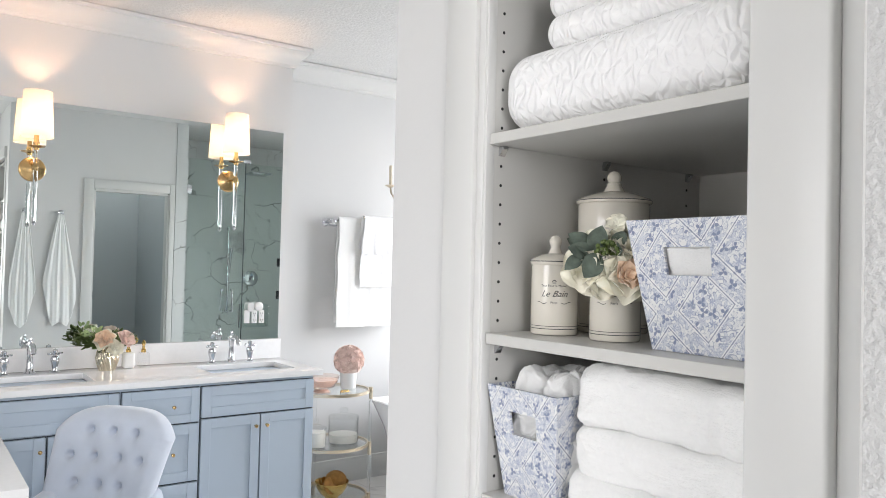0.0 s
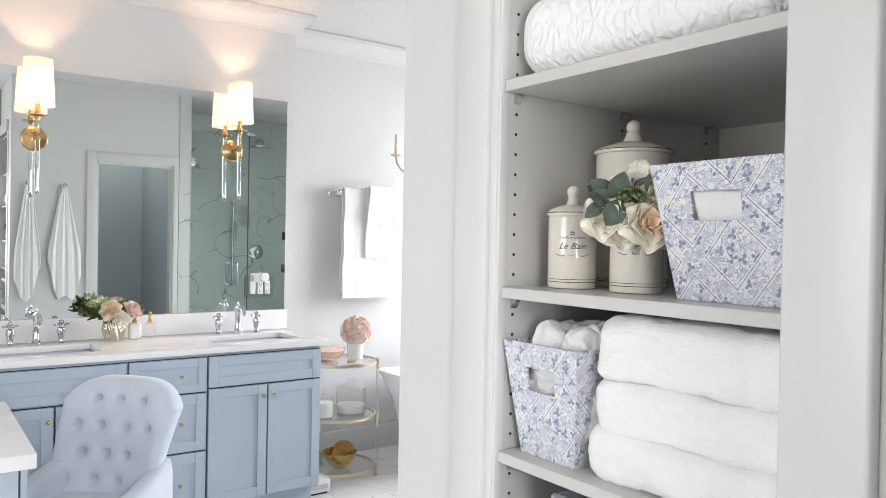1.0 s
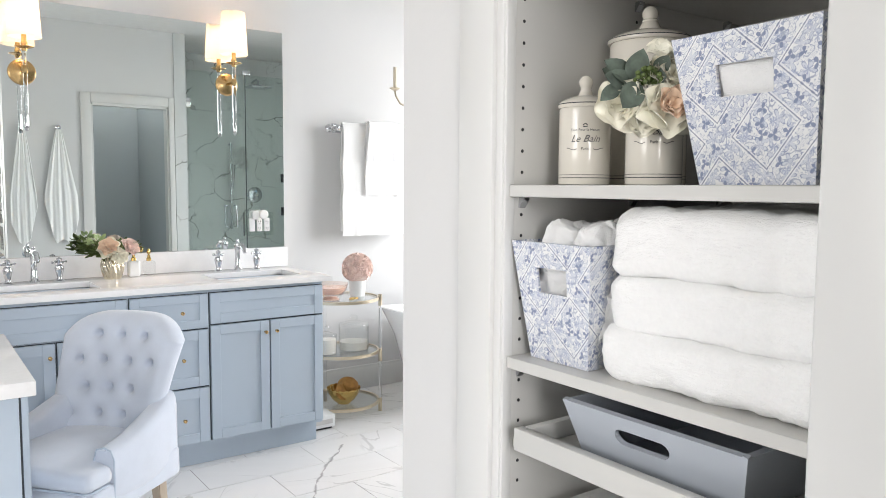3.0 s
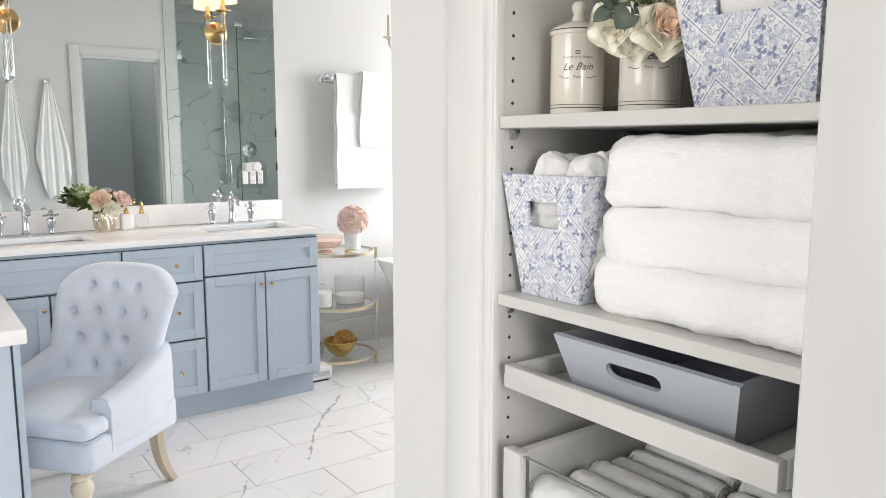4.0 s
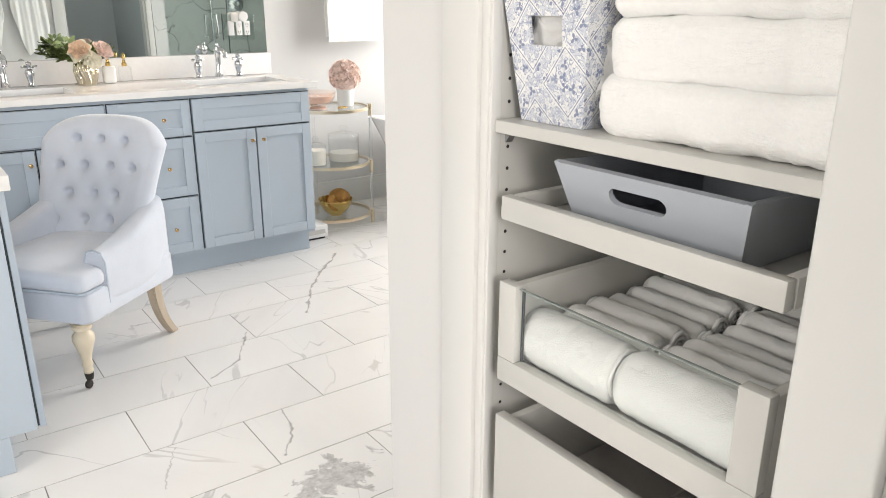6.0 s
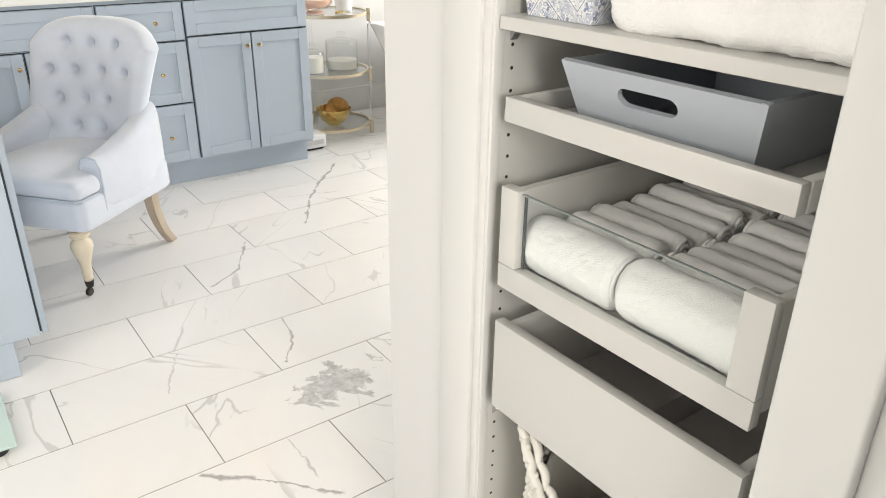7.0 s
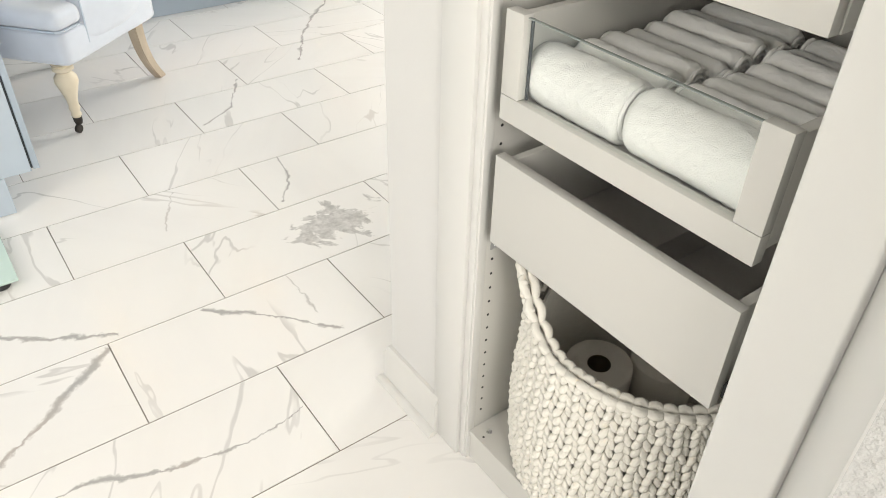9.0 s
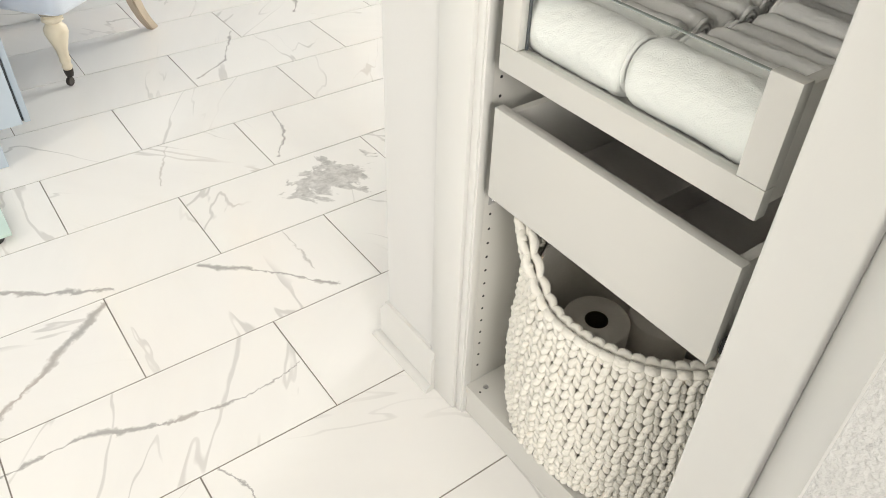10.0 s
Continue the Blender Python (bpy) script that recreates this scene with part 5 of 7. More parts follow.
def countertop(name, x0, x1, y0, y1, z0, z1, holes, label):
    """A slab cut through by rounded sink openings."""
    bm = B()
    xs = sorted({x0, x1, *[h[0] for h in holes], *[h[1] for h in holes]})
    ys = sorted({y0, y1, *[h[2] for h in holes], *[h[3] for h in holes]})
    for xa, xb in zip(xs, xs[1:]):
        for ya, yb in zip(ys, ys[1:]):
            if any(h[0] <= xa and xb <= h[1] and h[2] <= ya and yb <= h[3] for h in holes):
                continue
            vs = [[bm.verts.new((x, y, z)) for x, y in ((xa, ya), (xb, ya), (xb, yb), (xa, yb))] for z in (z0, z1)]
            bm.faces.new(vs[0]), bm.faces.new(vs[1])
    bmesh.ops.remove_doubles(bm, verts=bm.verts, dist=1e-5)
    low = [v for v in bm.verts if v.co.z < (z0 + z1) / 2]
    for e in [e for e in bm.edges if e.is_boundary and all(v.co.z > (z0 + z1) / 2 for v in e.verts)]:
        a, b = e.verts
        pa = min(low, key=lambda v: (v.co.xy - a.co.xy).length)
        pb = min(low, key=lambda v: (v.co.xy - b.co.xy).length)
        bm.faces.new((a, b, pb, pa))
    bmesh.ops.recalc_face_normals(bm, faces=bm.faces)
    sharp = [e for e in bm.edges if len(e.link_faces) == 2 and e.calc_face_angle() > 1.2 and all(v.co.z > (z0 + z1) / 2 for v in e.verts)]
    bmesh.ops.bevel(bm, geom=sharp, offset=0.004, segments=2, affect="EDGES", profile=0.5)
    return solid(name, bm, QUARTZ, label, "countertop")


SINKS = [(1.42, 1.90, 3.875, 4.175), (0.36, 0.84, 3.875, 4.175)]
countertop("countertop", -1.65, 2.01, YC - 0.03, YV - 0.013, CT - 0.030, CT, SINKS, "white quartz vanity countertop with two sink cut-outs")
solid("backsplash", box(B(), -1.65, 2.01, YV - 0.024, YV - 0.002, CT + 0.0005, 1.077, 0.002), QUARTZ, "white quartz backsplash along the vanity wall", "backsplash")
for x0, x1, y0, y1 in SINKS:
    bm = B()
    n = 32

    def ring(grow, z, rr=0.05):
        vs = []
        for k in range(n):
            a = 2 * math.pi * (k + 0.5) / n
            ca, sa = math.cos(a), math.sin(a)
            hx, hy = (x1 - x0) / 2 + grow, (y1 - y0) / 2 + grow
            p = 0.22
            vs.append(bm.verts.new(((x0 + x1) / 2 + hx * math.copysign(abs(ca) ** p, ca), (y0 + y1) / 2 + hy * math.copysign(abs(sa) ** p, sa), z)))
        return vs

    rg = [ring(0.02, CT - 0.0305), ring(-0.004, CT - 0.0305), ring(-0.010, CT - 0.10), ring(-0.05, CT - 0.165), ring(-0.12, CT - 0.172)]
    for a, b in zip(rg, rg[1:]):
        for k in range(n):
            bm.faces.new((a[k], a[(k + 1) % n], b[(k + 1) % n], b[k]))
    bm.faces.new(rg[-1])
    ob = solid("sink_basin", bm, PORC, "white undermount rectangular sink basin", "sink", group="sinks")
    part("drain", lathe(B(), [(0, 0.002), (0.02, 0.003), (0.026, 0.0)], ((x0 + x1) / 2, (y0 + y1) / 2, CT - 0.171), 20), CHROME, ob)


def faucet(x, y):
    """A widespread tap set: a curved column spout with a lever-shaped head, and two cross handles on flared bases."""
    ob = thing("faucet", (x, y, CT), "polished chrome widespread faucet with cross handles", "faucet", "faucets")
    prof = [(0, 0), (0.024, 0), (0.025, 0.006), (0.018, 0.012), (0.014, 0.03), (0.012, 0.07), (0.0135, 0.10), (0.017, 0.118), (0.015, 0.128), (0, 0.13)]
    prof = [(r_ * 1.2, z_ * 1.22) for r_, z_ in prof]
    sp = part("spout_body", lathe(B(), prof, (x, y, CT), 20), CHROME, ob)
    tb = tube(B(), [(x, y + 0.005, CT + 0.142), (x, y - 0.03, CT + 0.154), (x, y - 0.07, CT + 0.151), (x, y - 0.11, CT + 0.133), (x, y - 0.118, CT + 0.115)], [0.014, 0.016, 0.015, 0.014, 0.012], 14)
    part("spout", tb, CHROME, sp)
    part("finial", lathe(B(), [(0, 0), (0.008, 0), (0.006, 0.008), (0.009, 0.016), (0.006, 0.026), (0, 0.028)], (x, y, CT + 0.158), 14), CHROME, sp)
    for dx in (-0.115, 0.115):
        h = part("handle", lathe(B(), [(r_ * 1.2, z_ * 1.13) for r_, z_ in [(0, 0), (0.021, 0), (0.022, 0.005), (0.013, 0.011), (0.0105, 0.02), (0.016, 0.045), (0.019, 0.062), (0.016, 0.074), (0.008, 0.078), (0.008, 0.092), (0.011, 0.097), (0.011, 0.106), (0, 0.112)]], (x + dx, y, CT), 20), CHROME, ob)
        for k in range(2):
            a = 0.35 + k * math.pi / 2
            c, s = 0.040 * math.cos(a), 0.040 * math.sin(a)
            m, ln = aim((x + dx - c, y - s, CT + 0.100), (x + dx + c, y + s, CT + 0.100))
            part("cross_bar", lathe(B(), [(0, 0), (0.006, 0.001), (0.0065, 0.005), (0.0045, 0.012), (0.004, ln / 2), (0.0045, ln - 0.012), (0.0065, ln - 0.005), (0.006, ln - 0.001), (0, ln)], m=m, seg=10), CHROME, h)
    return ob


faucet(1.655, 4.235)
faucet(0.60, 4.235)

# mirror
mr_ = thing("vanity_mirror", (0, YV, 1.07), "large frameless wall mirror over the vanity", "mirror")
part("mirror_glass", box(B(), -1.6, 1.995, YV - 0.008, YV - 0.0025, 1.079, 2.380), MIRROR, mr_)
# outlet cover set in the mirror
oc = thing("outlet_cover", (1.83, YV - 0.009, 1.22), "clear acrylic three-gang outlet cover with white sockets", "outlet")
op = part("cover_plate", box(B(), 1.738, 1.926, YV - 0.013, YV - 0.009, 1.152, 1.296, 0.001, 1), PANE, oc)
op.visible_shadow = False
part("plate_edge", box(B(), 1.736, 1.7385, YV - 0.0135, YV - 0.0088, 1.152, 1.296), DARK, oc)
for xx in (1.785, 1.832, 1.879):
    s = part("socket", box(B(), xx - 0.017, xx + 0.017, YV - 0.018, YV - 0.0135, 1.178, 1.258, 0.002), PORC, oc)
    if xx > 1.8:
        for zz in (1.198, 1.238):
            for dx in (-0.006, 0.006):
                part("slot", box(B(), xx + dx - 0.0014, xx + dx + 0.0014, YV - 0.0188, YV - 0.0181, zz - 0.005, zz + 0.005), BLACK, s)
            part("slot", lathe(B(), [(0, 0), (0.0026, 0), (0, 0.0003)], m=Matrix.Translation((xx, YV - 0.0184, zz - 0.011)) @ pose(0, 0, 0, 90), seg=10), BLACK, s)
nl = thing("plug_in_night_light", (1.82, YV - 0.02, 1.29), "white plug-in device with a round cap", "night light")
part("body", soft_box(B(), 1.782, 1.822, YV - 0.05, YV - 0.019, 1.25, 1.305, 0.012, cuts=6, amp=0), PORC, nl)
part("cap", lathe(B(), [(0, 0), (0.022, 0.001), (0.028, 0.006), (0.028, 0.022), (0.023, 0.028), (0, 0.03)], m=Matrix.Translation((1.846, YV - 0.032, 1.282)) @ pose(0, 0, 0, 90), seg=24), PORC, nl)


def sconce(x, z):
    """A brass wall light on the mirror: round plate, arm, crystal rod, cup and a lit tapered shade."""
    ob = thing("wall_sconce", (x, YV - 0.009, z), "aged brass sconce with crystal rod and lit white shade", "wall light", "vanity sconces")
    y0 = YV - 0.0085
    ya = y0 - 0.125
    part("back_plate", lathe(B(), [(0, 0), (0.062, 0), (0.064, 0.003), (0.060, 0.006), (0.052, 0.008), (0.034, 0.013), (0.015, 0.02), (0, 0.021)], m=Matrix.Translation((x, y0, z)) @ pose(0, 0, 0, 90), seg=32), BRASS, ob)
    part("arm", rod(B(), (x, y0 - 0.018, z), (x, ya, z), 0.007), BRASS, ob)
    part("hub", lathe(B(), [(0, -0.020), (0.012, -0.018), (0.014, -0.008), (0.018, 0), (0.014, 0.008), (0.012, 0.018), (0, 0.02)], (x, ya, z), 16), BRASS, ob)
    cr = part("crystal_rod", lathe(B(), [(0, -0.262), (0.010, -0.262), (0.0105, -0.02), (0, -0.019)], (x, ya, z), 12), ACRYL, ob, "clear faceted crystal rod")
    part("rod_tip", lathe(B(), [(0, -0.300), (0.008, -0.296), (0.011, -0.288), (0.008, -0.280), (0.005, -0.277), (0.010, -0.275), (0.010, -0.263), (0, -0.2625)], (x, ya, z), 14), CHROME, cr)
    part("upper_rod", lathe(B(), [(0, 0.0205), (0.0105, 0.021), (0.0105, 0.085), (0, 0.086)], (x, ya, z), 12), ACRYL, ob, "clear crystal rod")
    part("cup", lathe(B(), [(0, 0.0865), (0.012, 0.087), (0.014, 0.098), (0.042, 0.106), (0.043, 0.109), (0.014, 0.112), (0.016, 0.122), (0.014, 0.130), (0.0115, 0.134), (0.0115, 0.175), (0, 0.176)], (x, ya, z), 20), BRASS, ob, "brass candle cup")
    bulb = part("bulb", lathe(B(), [(0, 0.178), (0.010, 0.18), (0.016, 0.21), (0.018, 0.235), (0.012, 0.262), (0, 0.275)], (x, ya, z), 14), BULB, ob, "warm lit bulb")
    bulb.visible_shadow = False
    part("shade", lathe(B(), [(0.0765, 0.154), (0.078, 0.154), (0.0665, 0.390), (0.065, 0.390), (0.0765, 0.154)], (x, ya, z), 40), SHADE, ob, "tapered white linen shade, lit from within")
    lamp("sconce_light", "POINT", Matrix.Translation((x, ya, z + 0.300)), 6.0, (1.0, 0.56, 0.32), radius=0.02)
    return ob


sconce(0.592, 2.015)
sconce(1.643, 2.042)

# vase of flowers on the counter
vs = thing("flower_vase", (0.966, 4.22, CT), "ribbed mercury glass vase with peach roses and greenery", "vase")
bm = B()
prof = [(r_ * 1.15, z_ * 1.16) for r_, z_ in [(0, 0), (0.034, 0), (0.036, 0.004), (0.045, 0.035), (0.050, 0.06), (0.046, 0.085), (0.040, 0.10), (0.043, 0.115), (0.040, 0.115), (0.037, 0.10), (0, 0.09)]]
fine = [(a[0] + (b[0] - a[0]) * k / 6, a[1] + (b[1] - a[1]) * k / 6) for a, b in zip(prof, prof[1:]) for k in range(6)] + [prof[-1]]
lathe(bm, fine, (0.966, 4.22, CT), 96)
for v in bm.verts:
    d = Vector((v.co.x - 0.966, v.co.y - 4.22))
    if d.length > 0.03:
        a = math.atan2(d.y, d.x)
        s = 1 + 0.065 * math.cos(14 * a + 75 * (v.co.z - CT))
        v.co.x, v.co.y = 0.966 + d.x * s, 4.22 + d.y * s
part("vessel", bm, SILVERM, vs)
rose("rose", (0.942, 4.18, CT + 0.160), (-0.3, -0.8, 0.5), 0.066, CREAMP, vs, seed=11)
rose("rose", (0.936, 4.150, CT + 0.170), (-0.2, -0.8, 0.5), 0.054, PEACH, vs, seed=12)
rose("rose", (1.040, 4.18, CT + 0.160), (0.4, -0.8, 0.5), 0.058, PINK, vs, seed=13)
rose("rose", (0.985, 4.16, CT + 0.125), (0.1, -0.9, 0.1), 0.05, CREAMP, vs, seed=14)
rng = random.Random(9)
bm = B()
for k in range(230):
    a = rng.uniform(2.4, 4.2) if k < 150 else rng.uniform(-0.9, 1.2)
    ln = rng.uniform(0.05, 0.165) if k < 150 else rng.uniform(0.04, 0.13)
    e = rng.uniform(0.25, 1.15)
    p = Vector((0.966 + ln * math.cos(a) * math.cos(e * 0.5), 4.21 + 0.35 * ln * math.sin(a), CT + 0.120 + ln * math.sin(e) * 0.62))
    d = Vector((math.cos(a) + rng.uniform(-0.6, 0.6), rng.uniform(-0.6, 0.6), rng.uniform(-0.5, 0.7))).normalized()
    leaf(bm, p, p + d * rng.uniform(0.030, 0.052), rng.uniform(0.010, 0.016), 0.1, k)
pale = B()
for k in range(26):
    a, r = rng.uniform(0, 6.28), rng.uniform(0, 0.045)
    p = Vector((0.892 + r * math.cos(a), 4.195 + rng.uniform(-0.02, 0.02), CT + 0.200 + 0.6 * r * math.sin(a)))
    leaf(pale, p, p + Vector((math.cos(a), rng.uniform(-0.7, 0.2), 0.8 * math.sin(a))).normalized() * rng.uniform(0.022, 0.036), 0.009, 0.1, k, (rng.uniform(-0.4, 0.4), -1, 0.3))
tagged(part("pale_sprig", pale, PALELEAF, vs, "pale green leafy sprig"), kind="stuff")
tagged(part("foliage", bm, LEAF, vs, "dark green foliage sprays"), kind="stuff")
bm = B()
for k in range(9):
    a = 2.5 + k * 0.2
    tube(bm, [(0.966, 4.22, CT + 0.075), (0.966 + 0.07 * math.cos(a), 4.21, CT + 0.145), (0.966 + 0.12 * math.cos(a), 4.2, CT + 0.175 + 0.02 * math.sin(k))], 0.0018, 5)
tagged(part("stems", bm, LEAF, vs), kind="stuff")


def dispenser(x, y, h, material, label):
    ob = thing("bottle", (x, y, CT), label, "bottle", "counter bottles")
    b = part("vessel", soft_box(B(), x - 0.030, x + 0.030, y - 0.030, y + 0.030, CT + 0.0005, CT + h, 0.012, cuts=8, amp=0), material, ob)
    part("collar", lathe(B(), [(0, 0), (0.013, 0), (0.013, 0.014), (0.008, 0.018), (0.008, 0.032), (0, 0.032)], (x, y, CT + h), 16), GOLD, ob)
    part("stopper", lathe(B(), [(0, 0), (0.006, 0.002), (0.011, 0.012), (0.008, 0.026), (0.004, 0.034), (0, 0.036)], (x, y, CT + h + 0.0325), 14), GOLD, ob)
    return ob


dispenser(1.080, 4.25, 0.088, PORC, "white bottle with a gold stopper beside the vase")
dispenser(1.162, 4.26, 0.083, CLEARG, "clear glass bottle with a gold stopper")

# second cabinet near the chair
sc_ = thing("makeup_cabinet", (0.35, 2.374, 0), "blue-grey painted cabinet with a white top", "cabinet")
part("body", box(B(), -1.0, 0.318, 2.392, 3.0, 0.115, 0.888), BLUE, sc_)
part("toe_kick", box(B(), -1.0, 0.236, 2.392, 3.0, 0.001, 0.114), BLUE, sc_)
part("end_panel", box(B(), -1.0, 0.322, 2.374, 2.3915, 0.122, 0.888, 0.001, 1), BLUE, sc_)
part("end_panel_foot", box(B(), -1.0, 0.246, 2.374, 2.3915, 0.001, 0.1215, 0.001, 1), BLUE, sc_)
for y0, y1 in ((2.396, 2.690), (2.695, 2.985)):
    part("door", box(B(), 0.330, 0.348, y0, y1, 0.115, 0.872, 0.0015), BLUE, sc_)
# dark filler paints the shade between the body and its doors
part("gap_shade_strip", box(B(), 0.3185, 0.3295, 2.400, 2.98, 0.12, 0.868), DARK, sc_)
solid("cabinet_top", box(B(), -1.02, 0.350, 2.228, 3.0, 0.8885, 0.93, 0.004), QUARTZ, "white quartz top on the blue-grey cabinet", "countertop")
# glass floor scale
fs = thing("glass_scale", (0.0, 2.1, 0), "flat glass bathroom scale on the floor", "scale")
part("platform", box(B(), -0.14, 0.178, 1.99, 2.30, 0.020, 0.028, 0.003), GREENG, fs, "pale green glass platform")
for xx in (-0.10, 0.135):
    for yy in (2.02, 2.27):
        part("foot", lathe(B(), [(0, 0.0005), (0.022, 0.0005), (0.024, 0.004), (0.022, 0.0195), (0, 0.0195)], (xx, yy, 0), 18), BLACK, fs)
# white scale beside the vanity
ws = thing("white_scale", (2.05, 3.97, 0), "white box-shaped scale beside the vanity", "scale")
part("body", box(B(), 1.992, 2.140, 3.95, 4.2, 0.012, 0.088, 0.006), PORC, ws)
part("dial_strip", box(B(), 2.01, 2.12, 3.946, 3.9495, 0.035, 0.062), FELT, ws)
part("base", box(B(), 2.0, 2.12, 3.96, 4.19, 0.001, 0.0118), BLACK, ws)

# ---- tufted chair ----
CC = Vector((0.60, 3.13, 0))
CF, CSD = Vector((-0.77, -0.64, 0)).normalized(), Vector((0.64, -0.77, 0)).normalized()


def cp(s, f, z):
    return CC + CSD * s + CF * f + Vector((0, 0, z))


CM = Matrix(((CSD.x, CF.x, 0, CC.x), (CSD.y, CF.y, 0, CC.y), (0, 0, 1, 0), (0, 0, 0, 1)))
ch = thing("tufted_armchair", (CC.x, CC.y, 0), "pale blue velvet armchair with a button-tufted back", "armchair")


def shaped(fn):
    bm = fn
    for v in bm.verts:
        v.co = CM @ v.co
    return bm


part("seat_base", shaped(soft_box(B(), -0.280, 0.280, -0.25, 0.285, 0.262, 0.385, 0.022, cuts=12, amp=0.001)), VELVET, ch)
seat = soft_box(B(), -0.286, 0.286, -0.2, 0.300, 0.386, 0.452, 0.030, cuts=24, amp=0.002, freq=5)
for v in seat.verts:
    if v.co.y < 0.168:
        v.co.x = max(-0.205, min(0.205, v.co.x))
    if v.co.z > 0.42:
        v.co.z += 0.026 * max(0, 1 - (v.co.x / 0.22) ** 2) * max(0, 1 - ((v.co.y - 0.03) / 0.27) ** 2)
cush = part("seat_cushion", shaped(seat), VELVET, ch)
pp = [cp(s, f, 0.386) for s, f in [(-0.281, 0.19), (-0.279, 0.27), (-0.262, 0.288), (0, 0.292), (0.262, 0.288), (0.279, 0.27), (0.281, 0.19)]]
part("piping", tube(B(), pp, 0.004, 8), PIPING, cush)
BUT = []
for row, (zz, ss) in enumerate(((0.820, (-0.128, -0.020, 0.095)), (0.718, (-0.190, -0.085, 0.036, 0.150)), (0.612, (-0.145, -0.035, 0.068)), (0.508, (-0.195, -0.070, 0.048)))):
    for s in ss:
        BUT.append((s, zz))


def back_half(z):
    """Half width of the back by height: wide at the top, drawn in at the waist."""
    t_ = (z - 0.40) / 0.53
    return 0.243 + 0.060 * min(1, max(0, t_)) ** 0.8 - 0.012 * math.sin(math.pi * min(1, max(0, t_)))


def back_point(u, v, off):
    """The back's surface: u across, v up; off is the depth behind the front face."""
    s1 = (u - 0.5) * 2
    z = 0.40 + 0.53 * v
    top = 0.912 - 0.10 * abs(s1) ** 4 - 0.012 * abs(s1) ** 2
    z = 0.40 + (top - 0.40) * v
    s = s1 * back_half(z) - 0.018
    f = -0.175 - 0.15 * v ** 1.3 + 0.075 * abs(s1) ** 2.4
    dent = 0.0
    puff = 0.020 * (1 - abs(s1) ** 6)
    for bs, bz in BUT:
        d2 = (s - bs) ** 2 + (z - bz) ** 2
        dent += 0.020 * math.exp(-d2 / 0.034 ** 2) + 0.042 * math.exp(-(d2 / 0.0150 ** 2) ** 1.5)
    return Vector((s, f + puff - dent - off, z))


def back_mesh():
    bm = B()
    NU, NV = 190, 180
    fr = [[None] * (NV + 1) for _ in range(NU + 1)]
    bk_ = [[None] * (NV + 1) for _ in range(NU + 1)]
    for i in range(NU + 1):
        for j in range(NV + 1):
            u, v = i / NU, j / NV
            p = back_point(u, v, 0)
            e = min(1.0, min(u, 1 - u) * 9, (1 - v) * 9)
            rnd = 0.045 * (1 - math.sqrt(max(0, 1 - (1 - e) ** 2)))
            fr[i][j] = bm.verts.new((p.x, p.y - rnd, p.z))
            s1 = (u - 0.5) * 2
            q = Vector((p.x, -0.175 - 0.15 * v ** 1.3 + 0.075 * abs(s1) ** 2.4 - 0.095 + rnd, p.z))
            bk_[i][j] = bm.verts.new(q)
    for i in range(NU):
        for j in range(NV):
            bm.faces.new((fr[i][j], fr[i + 1][j], fr[i + 1][j + 1], fr[i][j + 1]))
            bm.faces.new((bk_[i][j], bk_[i][j + 1], bk_[i + 1][j + 1], bk_[i + 1][j]))
    for i in range(NU):
        bm.faces.new((fr[i][NV], fr[i + 1][NV], bk_[i + 1][NV], bk_[i][NV]))
        bm.faces.new((fr[i][0], bk_[i][0], bk_[i + 1][0], fr[i + 1][0]))
    for j in range(NV):
        bm.faces.new((fr[0][j], fr[0][j + 1], bk_[0][j + 1], bk_[0][j]))
        bm.faces.new((fr[NU][j], bk_[NU][j], bk_[NU][j + 1], fr[NU][j + 1]))
    return shaped(bm)


backp = part("backrest", back_mesh(), VELVET, ch)
for bs, bz in BUT:
    s1 = (bs + 0.018) / back_half(bz)
    top = 0.912 - 0.10 * abs(s1) ** 4 - 0.012 * s1 * s1
    p = back_point(0.5 + s1 / 2, (bz - 0.40) / (top - 0.40), 0)
    m = CM @ Matrix.Translation(p + Vector((0, 0.012, 0))) @ pose(0, 0, 0, -90)
    part("button", lathe(B(), [(0, 0.007), (0.006, 0.006), (0.0095, 0.0015), (0.010, -0.006), (0, -0.007)], m=m, seg=16), PIPING, backp)


def arm(side):
    """An arm that sweeps down from the back to a blunt front."""
    bm = B()
    N = 20
    rings = []
    for k in range(N + 1):
        w = k / N
        f = -0.245 + 0.400 * w
        ztop = 0.500 + 0.115 * (1 - w) ** 1.5
        half = 0.045 + 0.009 * math.sin(math.pi * w)
        s0 = side * (0.222 + 0.010 * math.sin(math.pi * w) + 0.016 * w)
        ring = []
        for q in range(18):
            a = 2 * math.pi * q / 18
            ca, sa = math.cos(a), math.sin(a)
            x = s0 + half * math.copysign(abs(ca) ** 0.55, ca)
            zc, hz = (ztop + 0.30) / 2, (ztop - 0.30) / 2
            z = zc + hz * math.copysign(abs(sa) ** 0.45, sa)
            ring.append(bm.verts.new((x, f + (0.012 * (1 - abs(ca)) if k == N else 0), z)))
        rings.append(ring)
    for a, b in zip(rings, rings[1:]):
        for q in range(18):
            bm.faces.new((a[q], a[(q + 1) % 18], b[(q + 1) % 18], b[q]))
    bm.faces.new(rings[0]), bm.faces.new(rings[-1])
    o = part("arm", shaped(bm), VELVET, ch)
    s0 = side * 0.238
    loop = [cp(s0 + side * dx, 0.158, z) for dx, z in ((-0.040, 0.31), (-0.043, 0.46), (-0.030, 0.497), (0, 0.506), (0.030, 0.497), (0.043, 0.46), (0.040, 0.31))]
    part("piping", tube(B(), loop, 0.0035, 8), PIPING, o)


